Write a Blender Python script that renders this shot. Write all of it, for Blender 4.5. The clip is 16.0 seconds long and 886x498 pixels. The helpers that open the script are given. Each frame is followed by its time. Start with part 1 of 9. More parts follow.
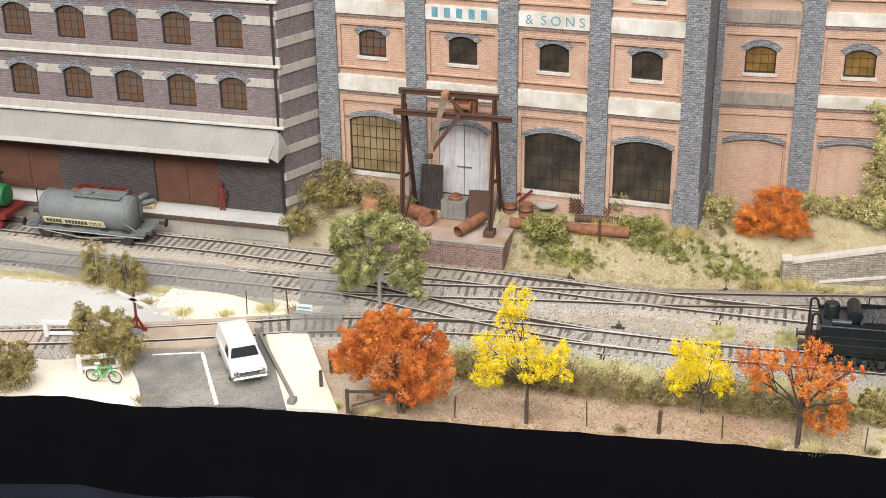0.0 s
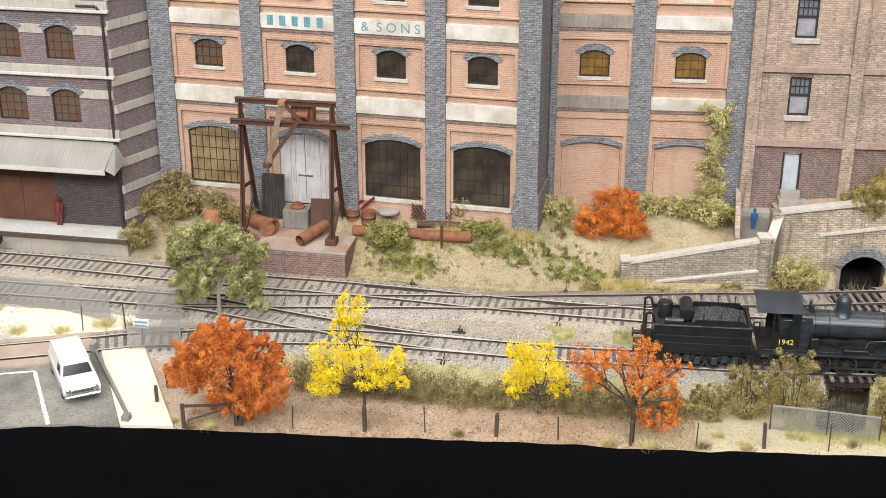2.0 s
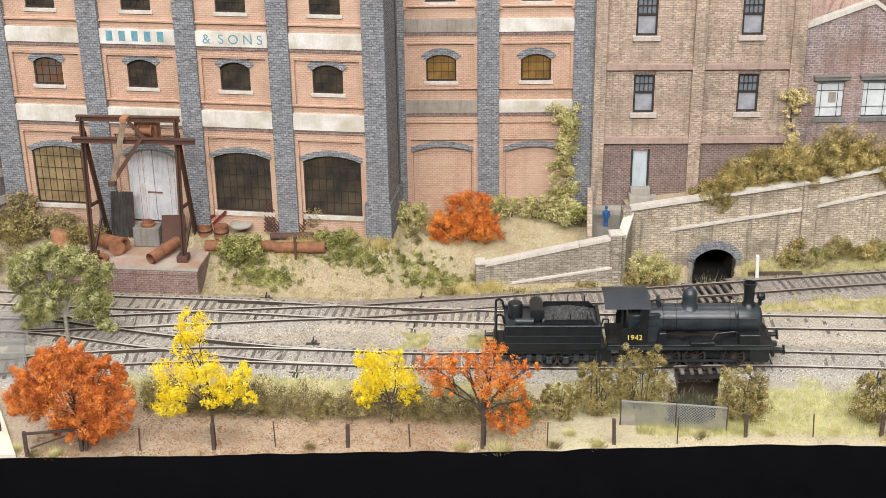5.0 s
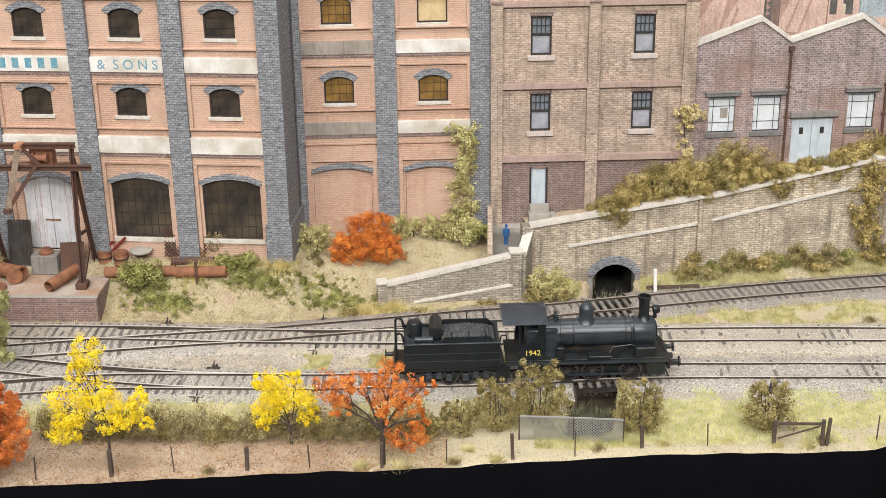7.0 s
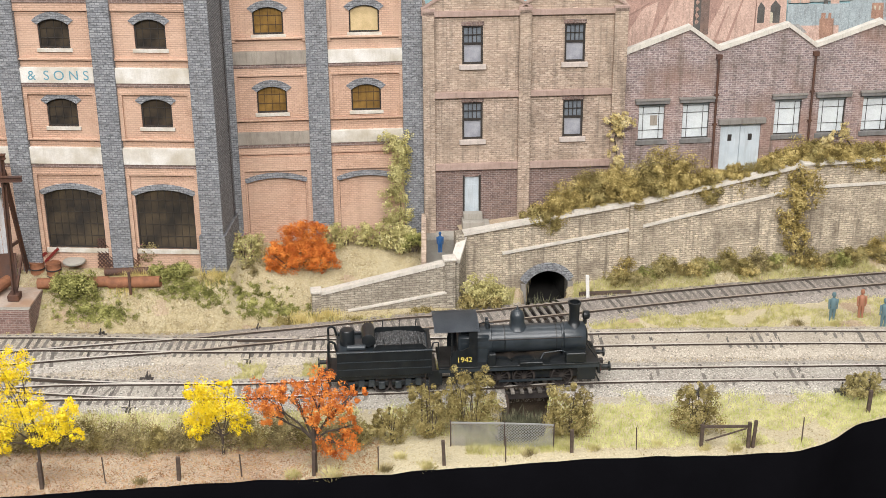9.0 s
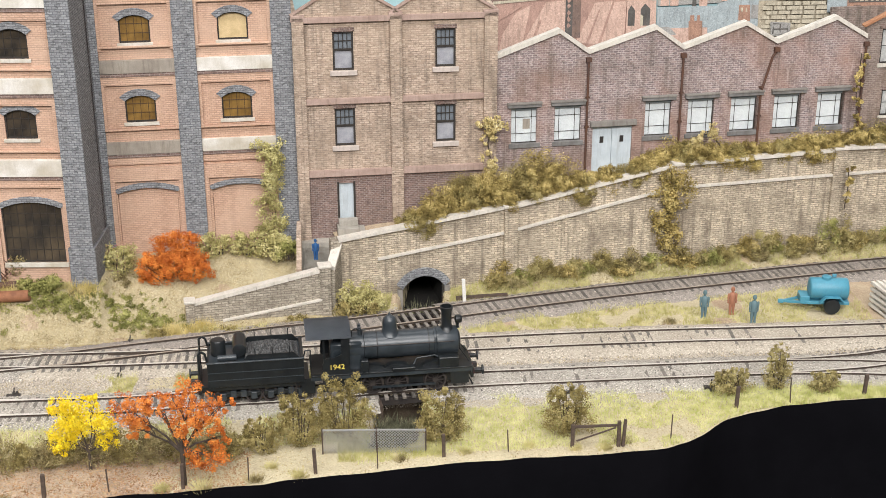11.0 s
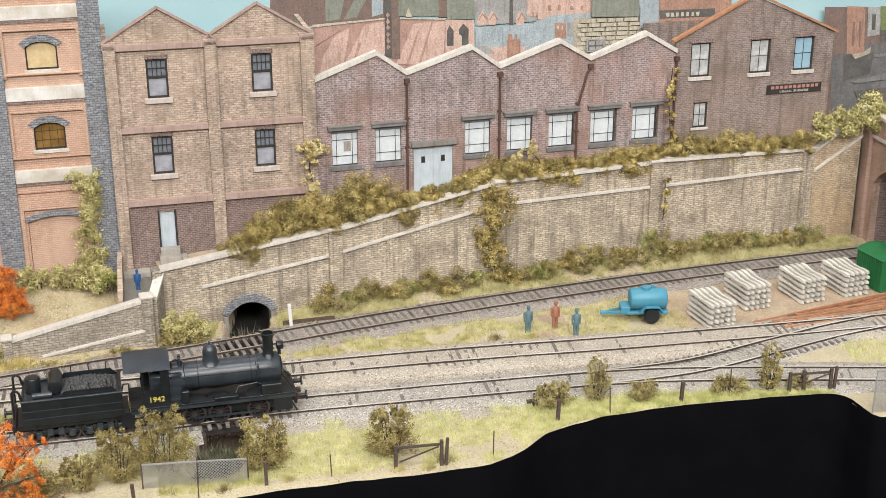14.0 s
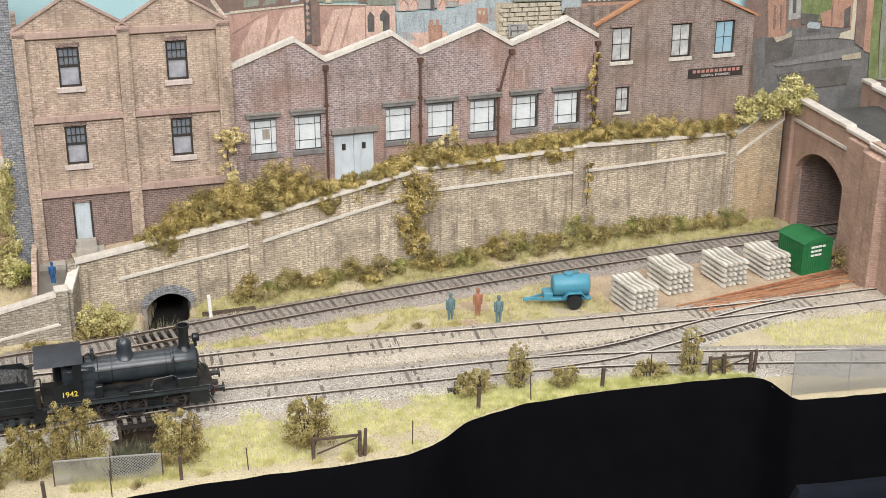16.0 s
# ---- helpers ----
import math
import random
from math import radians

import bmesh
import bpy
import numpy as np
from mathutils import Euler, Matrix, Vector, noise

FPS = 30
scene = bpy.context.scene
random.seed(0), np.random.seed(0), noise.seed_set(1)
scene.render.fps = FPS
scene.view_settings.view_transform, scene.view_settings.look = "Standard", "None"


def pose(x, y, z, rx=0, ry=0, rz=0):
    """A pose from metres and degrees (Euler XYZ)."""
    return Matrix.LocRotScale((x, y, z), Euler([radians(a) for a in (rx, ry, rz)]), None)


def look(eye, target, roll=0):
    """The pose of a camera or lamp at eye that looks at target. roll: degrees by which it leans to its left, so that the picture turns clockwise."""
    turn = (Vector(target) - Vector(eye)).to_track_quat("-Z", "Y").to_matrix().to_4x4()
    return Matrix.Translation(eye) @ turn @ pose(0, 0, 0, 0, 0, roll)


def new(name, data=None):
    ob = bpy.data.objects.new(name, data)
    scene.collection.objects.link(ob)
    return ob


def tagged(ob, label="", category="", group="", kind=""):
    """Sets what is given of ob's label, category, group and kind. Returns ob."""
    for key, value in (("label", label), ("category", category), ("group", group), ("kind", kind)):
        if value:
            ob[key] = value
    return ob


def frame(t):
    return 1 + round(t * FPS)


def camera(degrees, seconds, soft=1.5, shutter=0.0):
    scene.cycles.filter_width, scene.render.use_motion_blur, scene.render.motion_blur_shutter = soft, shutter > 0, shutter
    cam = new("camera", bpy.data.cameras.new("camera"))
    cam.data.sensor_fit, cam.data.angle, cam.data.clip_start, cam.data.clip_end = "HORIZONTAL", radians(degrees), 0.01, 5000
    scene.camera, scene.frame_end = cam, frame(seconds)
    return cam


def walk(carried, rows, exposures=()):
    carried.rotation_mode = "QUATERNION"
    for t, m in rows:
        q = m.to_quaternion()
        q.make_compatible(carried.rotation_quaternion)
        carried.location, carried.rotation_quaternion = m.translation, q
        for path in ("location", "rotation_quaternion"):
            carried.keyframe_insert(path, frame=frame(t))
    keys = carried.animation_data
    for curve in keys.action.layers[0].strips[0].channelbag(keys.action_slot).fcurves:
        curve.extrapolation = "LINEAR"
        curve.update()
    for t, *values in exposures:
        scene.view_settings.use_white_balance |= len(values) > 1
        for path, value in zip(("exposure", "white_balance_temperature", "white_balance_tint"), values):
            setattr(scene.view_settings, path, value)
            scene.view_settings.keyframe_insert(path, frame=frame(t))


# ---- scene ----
cam = camera(35.9, 16.0, soft=0.75)
PATH = [
    (0, (-0.129, -0.772, 0.361), (-0.621, 0.991, -0.445), -0.7),
    (0.5, (-0.125, -0.77, 0.359), (-0.585, 1.002, -0.446), -0.7),
    (1, (-0.119, -0.769, 0.358), (-0.537, 1.014, -0.447), -0.6),
    (1.5, (-0.112, -0.764, 0.358), (-0.486, 1.029, -0.446), -0.4),
    (2, (-0.107, -0.765, 0.36), (-0.427, 1.041, -0.437), 0.0),
    (2.5, (-0.102, -0.764, 0.359), (-0.391, 1.047, -0.438), -0.0),
    (3, (-0.096, -0.763, 0.359), (-0.361, 1.053, -0.435), -0.2),
    (3.5, (-0.091, -0.761, 0.358), (-0.335, 1.059, -0.435), -0.5),
    (4, (-0.088, -0.757, 0.357), (-0.307, 1.065, -0.438), -0.6),
    (4.5, (-0.085, -0.757, 0.357), (-0.288, 1.067, -0.438), -0.7),
    (5, (-0.079, -0.757, 0.358), (-0.255, 1.073, -0.429), -0.8),
    (5.2, (-0.078, -0.756, 0.358), (-0.237, 1.078, -0.424), -0.7),
    (7.5, (-0.061, -0.762, 0.357), (-0.113, 1.089, -0.398), -0.8),
    (8, (-0.06, -0.763, 0.359), (-0.095, 1.088, -0.398), -0.7),
    (8.5, (-0.058, -0.765, 0.36), (-0.072, 1.088, -0.393), -0.5),
    (10.8, (-0.034, -0.766, 0.358), (0.087, 1.089, -0.38), -0.2),
    (11, (-0.033, -0.765, 0.359), (0.109, 1.088, -0.381), -0.1),
    (11.5, (-0.028, -0.764, 0.359), (0.16, 1.086, -0.377), 0.0),
    (12, (-0.026, -0.764, 0.36), (0.209, 1.081, -0.375), 0.2),
    (12.5, (-0.021, -0.763, 0.36), (0.245, 1.077, -0.376), 0.2),
    (13, (-0.016, -0.765, 0.361), (0.282, 1.071, -0.374), 0.2),
    (13.5, (-0.013, -0.769, 0.363), (0.311, 1.065, -0.365), 0.2),
    (14, (-0.009, -0.768, 0.363), (0.334, 1.067, -0.355), 0.0),
    (14.5, (-0.006, -0.767, 0.363), (0.356, 1.063, -0.358), 0.1),
    (15, (-0.002, -0.765, 0.363), (0.38, 1.057, -0.367), 0.1),
    (15.5, (0.001, -0.766, 0.363), (0.404, 1.049, -0.375), 0.2),
    (16, (0.007, -0.764, 0.362), (0.428, 1.047, -0.376), 0.2),
]
walk(cam, [(t, look(eye, target, roll)) for t, eye, target, roll in PATH])
# ---- light: a large hall, lit by three added, unseen area lamps ----
scene.view_settings.exposure = -0.02
world = bpy.data.worlds.new("hall_world")
world.use_nodes = True
world.node_tree.nodes["Background"].inputs[0].default_value = (1.0, 0.99, 0.98, 1)
world.node_tree.nodes["Background"].inputs[1].default_value = 0.035
scene.world = world


def added_lamp(x, y, z, sx, sy, watts, tx=0.0, ty=0.0):
    d = bpy.data.lights.new("added_lamp", "AREA")
    d.shape, d.size, d.size_y, d.energy, d.color = "RECTANGLE", sx, sy, watts, (1.0, 0.975, 0.955)
    ob = new("added_lamp", d)
    ob.matrix_world = look((x, y, z), (tx, ty, 0))


added_lamp(-0.2, -0.75, 1.75, 2.6, 0.35, 34, -0.1, 0.0)
# low front lamp, added to brighten the upright facades
added_lamp(-0.1, -2.6, 1.9, 3.5, 0.8, 135, -0.1, 0.0)
added_lamp(0.0, 0.9, 2.7, 3.5, 0.6, 26, 0.0, 0.0)

# ---- helpers of this scene: lengths in millimetres ----
MM = 0.001
RNG = random.Random(7)
NPR = np.random.RandomState(11)


def smooth01(a, b, v):
    k = min(1.0, max(0.0, (v - a) / (b - a)))
    return k * k * (3 - 2 * k)


def interp(pts, x):
    if x <= pts[0][0]:
        return pts[0][1]
    for (a, p), (b, q) in zip(pts, pts[1:]):
        if x <= b:
            return p + (q - p) * (x - a) / (b - a)
    return pts[-1][1]


def mesh_of(name, bm, mat, smooth=False):
    bmesh.ops.scale(bm, vec=(MM, MM, MM), verts=bm.verts)
    me = bpy.data.meshes.new(name)
    bmesh.ops.recalc_face_normals(bm, faces=bm.faces)
    bm.to_mesh(me)
    bm.free()
    me.materials.append(mat)
    if smooth:
        me.polygons.foreach_set("use_smooth", [True] * len(me.polygons))
        me.set_sharp_from_angle(angle=radians(42))
    return me


def put(name, me, parent=None, at=(0, 0, 0), rz=0.0, label=""):
    ob = new(name, me)
    ob.location = Vector(at) * MM
    ob.rotation_euler = (0, 0, radians(rz))
    ob.parent = parent
    return tagged(ob, label)


def part(name, bm, mat, parent, label="", smooth=False, at=(0, 0, 0), rz=0.0):
    return put(name, mesh_of(name, bm, mat, smooth), parent, at, rz, label)


def thing(name, at, rz, label, category, group="", kind=""):
    ob = new(name)
    ob.empty_display_size = 0.002
    ob.location = Vector(at) * MM
    ob.rotation_euler = (0, 0, radians(rz))
    return tagged(ob, label, category, group, kind)


def box(bm, x0, x1, y0, y1, z0, z1, bev=0.0, lean=0.0):
    vs = [bm.verts.new((x + (lean if z == z1 else 0), y, z)) for x in (x0, x1) for y in (y0, y1) for z in (z0, z1)]
    fs = [bm.faces.new([vs[i] for i in q]) for q in ((0, 1, 3, 2), (4, 6, 7, 5), (0, 4, 5, 1), (2, 3, 7, 6), (0, 2, 6, 4), (1, 5, 7, 3))]
    if bev:
        bmesh.ops.bevel(bm, geom=list({e for f in fs for e in f.edges}), offset=bev, segments=1, affect="EDGES")
    return bm


def B(*a, **k):
    return box(bmesh.new(), *a, **k)


def cyl(bm, p, q, r0, r1=None, n=12, caps=True):
    r1 = r0 if r1 is None else r1
    p, q = Vector(p), Vector(q)
    d = (q - p).normalized()
    u = d.orthogonal().normalized()
    w = d.cross(u)
    ring = lambda c, r: [bm.verts.new(c + (u * math.cos(2 * math.pi * i / n) + w * math.sin(2 * math.pi * i / n)) * r) for i in range(n)]
    a, b = ring(p, r0), ring(q, max(r1, 1e-3))
    for i in range(n):
        bm.faces.new((a[i], a[(i + 1) % n], b[(i + 1) % n], b[i]))
    if caps:
        bm.faces.new(a[::-1])
        bm.faces.new(b)
    return bm


def lathe(bm, c, prof, n=16, axis="z"):
    rings = []
    for r, h in prof:
        row = []
        for i in range(n):
            a = 2 * math.pi * i / n
            v = (r * math.cos(a), r * math.sin(a), h)
            if axis == "x":
                v = (h, r * math.cos(a), r * math.sin(a))
            elif axis == "y":
                v = (r * math.cos(a), h, r * math.sin(a))
            row.append(bm.verts.new(Vector(c) + Vector(v)))
        rings.append(row)
    for a, b in zip(rings, rings[1:]):
        for i in range(n):
            bm.faces.new((a[i], a[(i + 1) % n], b[(i + 1) % n], b[i]))
    bm.faces.new(rings[0][::-1])
    bm.faces.new(rings[-1])
    return bm


def tube(bm, pts, r, n=6):
    for p, q in zip(pts, pts[1:]):
        cyl(bm, p, q, r, r, n)
    return bm


def bar(bm, p, q, w, h):
    """A straight rectangular bar from p to q."""
    p, q = Vector(p), Vector(q)
    d = (q - p).normalized()
    side = d.cross(Vector((0, 0, 1)))
    side = side.normalized() if side.length > 0.05 else Vector((1, 0, 0))
    up = side.cross(d)
    a, b = ([bm.verts.new(c + side * sx * w / 2 + up * sz * h / 2) for sx, sz in ((-1, -1), (1, -1), (1, 1), (-1, 1))] for c in (p, q))
    for i in range(4):
        bm.faces.new((a[i], a[(i + 1) % 4], b[(i + 1) % 4], b[i]))
    bm.faces.new(a[::-1])
    bm.faces.new(b)
    return bm


def prism(bm, poly, y0, y1):
    """A polygon in x and z, pushed from y0 to y1."""
    a = [bm.verts.new((x, y0, z)) for x, z in poly]
    b = [bm.verts.new((x, y1, z)) for x, z in poly]
    n = len(poly)
    for i in range(n):
        bm.faces.new((a[i], a[(i + 1) % n], b[(i + 1) % n], b[i]))
    bm.faces.new(a[::-1])
    bm.faces.new(b)
    return bm


def slab(poly, z0, z1):
    """A polygon in x and y, as a flat slab."""
    bm = bmesh.new()
    a, b = [bm.verts.new((x, y, z0)) for x, y in poly], [bm.verts.new((x, y, z1)) for x, y in poly]
    n = len(poly)
    for i in range(n):
        bm.faces.new((a[i], a[(i + 1) % n], b[(i + 1) % n], b[i]))
    bm.faces.new(a[::-1])
    bm.faces.new(b)
    return bm


def arc(a, b, zs, rise, n=8):
    """Points of a flat arch from (a, zs) up and over to (b, zs)."""
    if rise < 0.01:
        return [(a, zs), (b, zs)]
    w = (b - a) / 2
    r = (w * w + rise * rise) / (2 * rise)
    th = math.asin(min(1, w / r))
    return [((a + b) / 2 + r * math.sin(t), zs + rise - r + r * math.cos(t)) for t in [-th + 2 * th * i / n for i in range(n + 1)]]


def pierced(u0, u1, z0, z1, rows, y0=0.0, y1=3.0):
    """A wall with rows of openings: (sill, springing, crown, [(left, right), ...])."""
    bm = bmesh.new()
    cuts = sorted({u0, u1, *[v for r in rows for hole in r[3] for v in hole]})

    def band(za, zb):
        for p, q in zip(cuts, cuts[1:]):
            box(bm, p, q, y0, y1, za, zb)

    z = z0
    for zb, zs, zt, holes in sorted(rows):
        if zb > z + 0.01:
            band(z, zb)
        for p, q in zip(cuts, cuts[1:]):
            if not any(a - 0.01 < p and q < b + 0.01 for a, b in holes):
                box(bm, p, q, y0, y1, zb, zt)
        for a, b in holes:
            if zt - zs > 0.01:
                pts = arc(a, b, zs, zt - zs)
                for (xa, za), (xb, zc) in zip(pts, pts[1:]):
                    top = [(xb, zt), (xa, zt)] if max(za, zc) < zt - 0.01 else [(xb, zt + 0.01), (xa, zt + 0.01)]
                    prism(bm, [(xa, za), (xb, zc)] + top, y0, y1)
        z = zt
    band(z, z1)
    bmesh.ops.remove_doubles(bm, verts=bm.verts, dist=0.03)
    return bm


def ring_arch(a, b, zs, rise, t, y0, y1, n=8):
    """The ring of bricks over a flat arch."""
    bm = bmesh.new()
    p, q = arc(a, b, zs, rise, n), arc(a - t * 0.75, b + t * 0.75, zs + t * 0.62, rise + t * 0.38, n)
    for i in range(n):
        prism(bm, [p[i], p[i + 1], q[i + 1], q[i]], y0, y1)
    bmesh.ops.remove_doubles(bm, verts=bm.verts, dist=0.02)
    return bm


# ---- materials ----
def nodes_of(name, rough, metal):
    m = bpy.data.materials.new(name)
    m.use_nodes = True
    t = m.node_tree
    p = t.nodes["Principled BSDF"]
    p.inputs["Roughness"].default_value, p.inputs["Metallic"].default_value = rough, metal
    return m, t, p


def add(t, kind, **values):
    n = t.nodes.new(kind)
    for k, v in values.items():
        n.inputs[k.replace("_", " ")].default_value = v
    return n


def mixed(t, fac, a, b, blend="MIX"):
    n = t.nodes.new("ShaderNodeMix")
    n.data_type, n.blend_type = "RGBA", blend
    for sock, v in ((n.inputs[0], fac), (n.inputs[6], a), (n.inputs[7], b)):
        if isinstance(v, bpy.types.NodeSocket):
            t.links.new(v, sock)
        else:
            sock.default_value = v if isinstance(v, float) else (*v[:3], 1)
    return n.outputs[2]


def ranged(t, sock, a, b, lo=0.0, hi=1.0):
    n = add(t, "ShaderNodeMapRange")
    t.links.new(sock, n.inputs[0])
    for i, v in enumerate((a, b, lo, hi)):
        n.inputs[i + 1].default_value = v
    return n.outputs[0]


def coords(t, sx=1.0, sy=1.0, sz=1.0, place=False):
    c = t.nodes.new("ShaderNodeNewGeometry" if place else "ShaderNodeTexCoord")
    m = add(t, "ShaderNodeMapping", Scale=(1000 * sx, 1000 * sy, 1000 * sz))
    t.links.new(c.outputs["Position" if place else "Object"], m.inputs[0])
    return m.outputs[0]


def noisy(t, vec, scale, detail=4.0, rough=0.6):
    n = add(t, "ShaderNodeTexNoise", Scale=scale, Detail=detail, Roughness=rough)
    t.links.new(vec, n.inputs["Vector"])
    return n.outputs["Fac"]


def bumped(t, p, sock, strength, dist=0.0004):
    b = add(t, "ShaderNodeBump", Strength=strength, Distance=dist)
    t.links.new(sock, b.inputs["Height"])
    t.links.new(b.outputs[0], p.inputs["Normal"])


def mat(name, c1, c2, scale=0.15, rough=0.8, metal=0.0, bump=0.3, fine=1.6, streak=0.0, dirt=(0.09, 0.07, 0.05), island=0.0, rand=0.0, place=False, spec=0.4, speck=0.0):
    """Two colours in patches, a fine grain, streaks that run down, and a change from piece to piece."""
    m, t, p = nodes_of(name, rough, metal)
    v = coords(t, place=place)
    big, small = noisy(t, v, scale), noisy(t, v, fine, 3.0)
    col = mixed(t, ranged(t, big, 0.35, 0.65), c1, c2)
    col = mixed(t, ranged(t, small, 0.3, 0.75, 0.0, 0.35), col, [k * 0.45 for k in c1])
    if speck:
        s1, s2 = noisy(t, v, 0.85, 2.0), noisy(t, v, 1.15, 2.0)
        col = mixed(t, ranged(t, s1, 0.53, 0.66, 0.0, speck), col, [k * 0.35 for k in c2])
        col = mixed(t, ranged(t, s2, 0.55, 0.68, 0.0, speck), col, [min(1, k * 1.5 + 0.08) for k in c1])
    if streak:
        s = noisy(t, coords(t, 0.55, 0.55, 0.06, place), 1.0, 3.0)
        col = mixed(t, ranged(t, s, 0.5, 0.72, 0.0, streak), col, dirt)
    if island or rand:
        src = t.nodes.new("ShaderNodeNewGeometry").outputs["Random Per Island"] if island else t.nodes.new("ShaderNodeObjectInfo").outputs["Random"]
        h = t.nodes.new("ShaderNodeHueSaturation")
        k = island or rand
        t.links.new(ranged(t, src, 0, 1, 1 - k, 1 + k), h.inputs["Value"])
        t.links.new(col, h.inputs["Color"])
        col = h.outputs[0]
    t.links.new(col, p.inputs["Base Color"])
    p.inputs["Specular IOR Level"].default_value = spec
    if bump:
        bumped(t, p, small, bump)
    return m


def brick_mat(name, c1, c2, mortar, w=2.9, h=1.05, gap=0.26, stain=0.35, dirt=(0.1, 0.085, 0.07), wave=0.0, bump=0.8, flecks=0.6, patch=None):
    """Courses of brick or stone on the local x, y and z of a wall, with soot and damp."""
    m, t, p = nodes_of(name, 0.9, 0.0)
    v = coords(t)
    sep, com, sm = t.nodes.new("ShaderNodeSeparateXYZ"), t.nodes.new("ShaderNodeCombineXYZ"), t.nodes.new("ShaderNodeMath")
    t.links.new(v, sep.inputs[0])
    t.links.new(sep.outputs[0], sm.inputs[0])
    t.links.new(sep.outputs[1], sm.inputs[1])
    t.links.new(sm.outputs[0], com.inputs[0])
    zs = sep.outputs[2]
    if wave:
        wn, ad = noisy(t, v, 0.35, 2.0), t.nodes.new("ShaderNodeMath")
        ad.operation = "MULTIPLY_ADD"
        t.links.new(wn, ad.inputs[0])
        ad.inputs[1].default_value = wave
        t.links.new(zs, ad.inputs[2])
        zs = ad.outputs[0]
    t.links.new(zs, com.inputs[1])
    b = add(t, "ShaderNodeTexBrick", Scale=1.0, Mortar_Size=gap, Mortar_Smooth=0.3, Bias=0.0, Brick_Width=w, Row_Height=h)
    t.links.new(com.outputs[0], b.inputs["Vector"])
    b.inputs["Color1"].default_value, b.inputs["Color2"].default_value, b.inputs["Mortar"].default_value = (*c1, 1), (*c2, 1), (*mortar, 1)
    fine = noisy(t, v, 0.9, 3.0)
    fleck = noisy(t, coords(t, 0.34, 0.34, 0.95), 1.0, 2.0)
    col = mixed(t, ranged(t, fleck, 0.5, 0.66, 0.0, flecks), b.outputs["Color"], [k * 0.42 for k in c2])
    light = noisy(t, coords(t, 0.3, 0.3, 0.8), 1.27, 2.0)
    col = mixed(t, ranged(t, light, 0.54, 0.7, 0.0, flecks * 0.8), col, [min(1, k * 1.25 + 0.06) for k in mortar])
    if patch:
        area = noisy(t, v, 0.018, 3.0)
        col = mixed(t, ranged(t, area, 0.45, 0.62, 0.0, patch[1]), col, patch[0])
    big = noisy(t, v, 0.035, 4.0)
    col = mixed(t, ranged(t, big, 0.45, 0.7, 0.0, stain), col, dirt)
    run = noisy(t, coords(t, 0.22, 0.22, 0.02), 1.0, 4.0)
    col = mixed(t, ranged(t, run, 0.52, 0.72, 0.0, stain * 1.2), col, dirt)
    pale = noisy(t, coords(t, 0.3, 0.3, 0.05), 1.3, 3.0)
    col = mixed(t, ranged(t, pale, 0.58, 0.75, 0.0, 0.3), col, [min(1, k * 1.5 + 0.05) for k in mortar])
    t.links.new(col, p.inputs["Base Color"])
    p.inputs["Specular IOR Level"].default_value = 0.2
    hgt = t.nodes.new("ShaderNodeMath")
    hgt.operation = "SUBTRACT"
    t.links.new(fine, hgt.inputs[0])
    t.links.new(b.outputs["Fac"], hgt.inputs[1])
    bumped(t, p, hgt.outputs[0], bump, 0.0003)
    return m


def plain(name, c, rough=0.5, metal=0.0):
    m, t, p = nodes_of(name, rough, metal)
    p.inputs["Base Color"].default_value = (*c, 1)
    return m


def leaf_mat(name, c1, c2, c3):
    m, t, p = nodes_of(name, 0.85, 0.0)
    r = mixed(t, 0.82, t.nodes.new("ShaderNodeNewGeometry").outputs["Random Per Island"], ranged(t, noisy(t, coords(t, place=True), 0.16, 3.0), 0.37, 0.63))
    k = t.nodes.new("ShaderNodeValToRGB")
    k.color_ramp.elements[0].color, k.color_ramp.elements[1].color = (*c1, 1), (*c3, 1)
    k.color_ramp.elements.new(0.55).color = (*c2, 1)
    t.links.new(r, k.inputs[0])
    t.links.new(k.outputs[0], p.inputs["Base Color"])
    p.inputs["Specular IOR Level"].default_value = 0.15
    return m


M_ORANGE = brick_mat("orange_brick", (0.665, 0.45, 0.335), (0.57, 0.37, 0.265), (0.46, 0.30, 0.225), w=3.0, h=1.3, gap=0.2, stain=0.16, dirt=(0.30, 0.185, 0.125), flecks=0.22, patch=((0.66, 0.47, 0.36), 0.5))
M_GREYBRICK = brick_mat("blue_grey_brick", (0.37, 0.38, 0.395), (0.24, 0.25, 0.268), (0.155, 0.16, 0.175), w=3.2, h=1.5, gap=0.22, stain=0.12, flecks=0.85)
M_PURPLE = brick_mat("purple_brick", (0.34, 0.275, 0.28), (0.235, 0.19, 0.20), (0.19, 0.155, 0.155), w=3.0, h=1.25, gap=0.24, stain=0.2, flecks=0.35)
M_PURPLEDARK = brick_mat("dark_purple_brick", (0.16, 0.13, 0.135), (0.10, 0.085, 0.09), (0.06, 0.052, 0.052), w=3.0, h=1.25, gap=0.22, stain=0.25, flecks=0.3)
M_TAN = brick_mat("tan_brick", (0.65, 0.525, 0.425), (0.45, 0.34, 0.265), (0.37, 0.285, 0.225), w=3.4, h=1.4, gap=0.2, stain=0.44, flecks=0.75, patch=((0.52, 0.40, 0.30), 0.4))
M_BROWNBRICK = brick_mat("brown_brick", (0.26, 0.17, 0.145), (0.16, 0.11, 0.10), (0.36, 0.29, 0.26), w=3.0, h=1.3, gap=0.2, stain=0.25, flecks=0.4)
M_WORKS = brick_mat("works_brick", (0.37, 0.275, 0.26), (0.225, 0.175, 0.18), (0.50, 0.43, 0.41), w=3.4, h=1.45, gap=0.24, stain=0.46, flecks=0.6, patch=((0.40, 0.235, 0.175), 0.55))
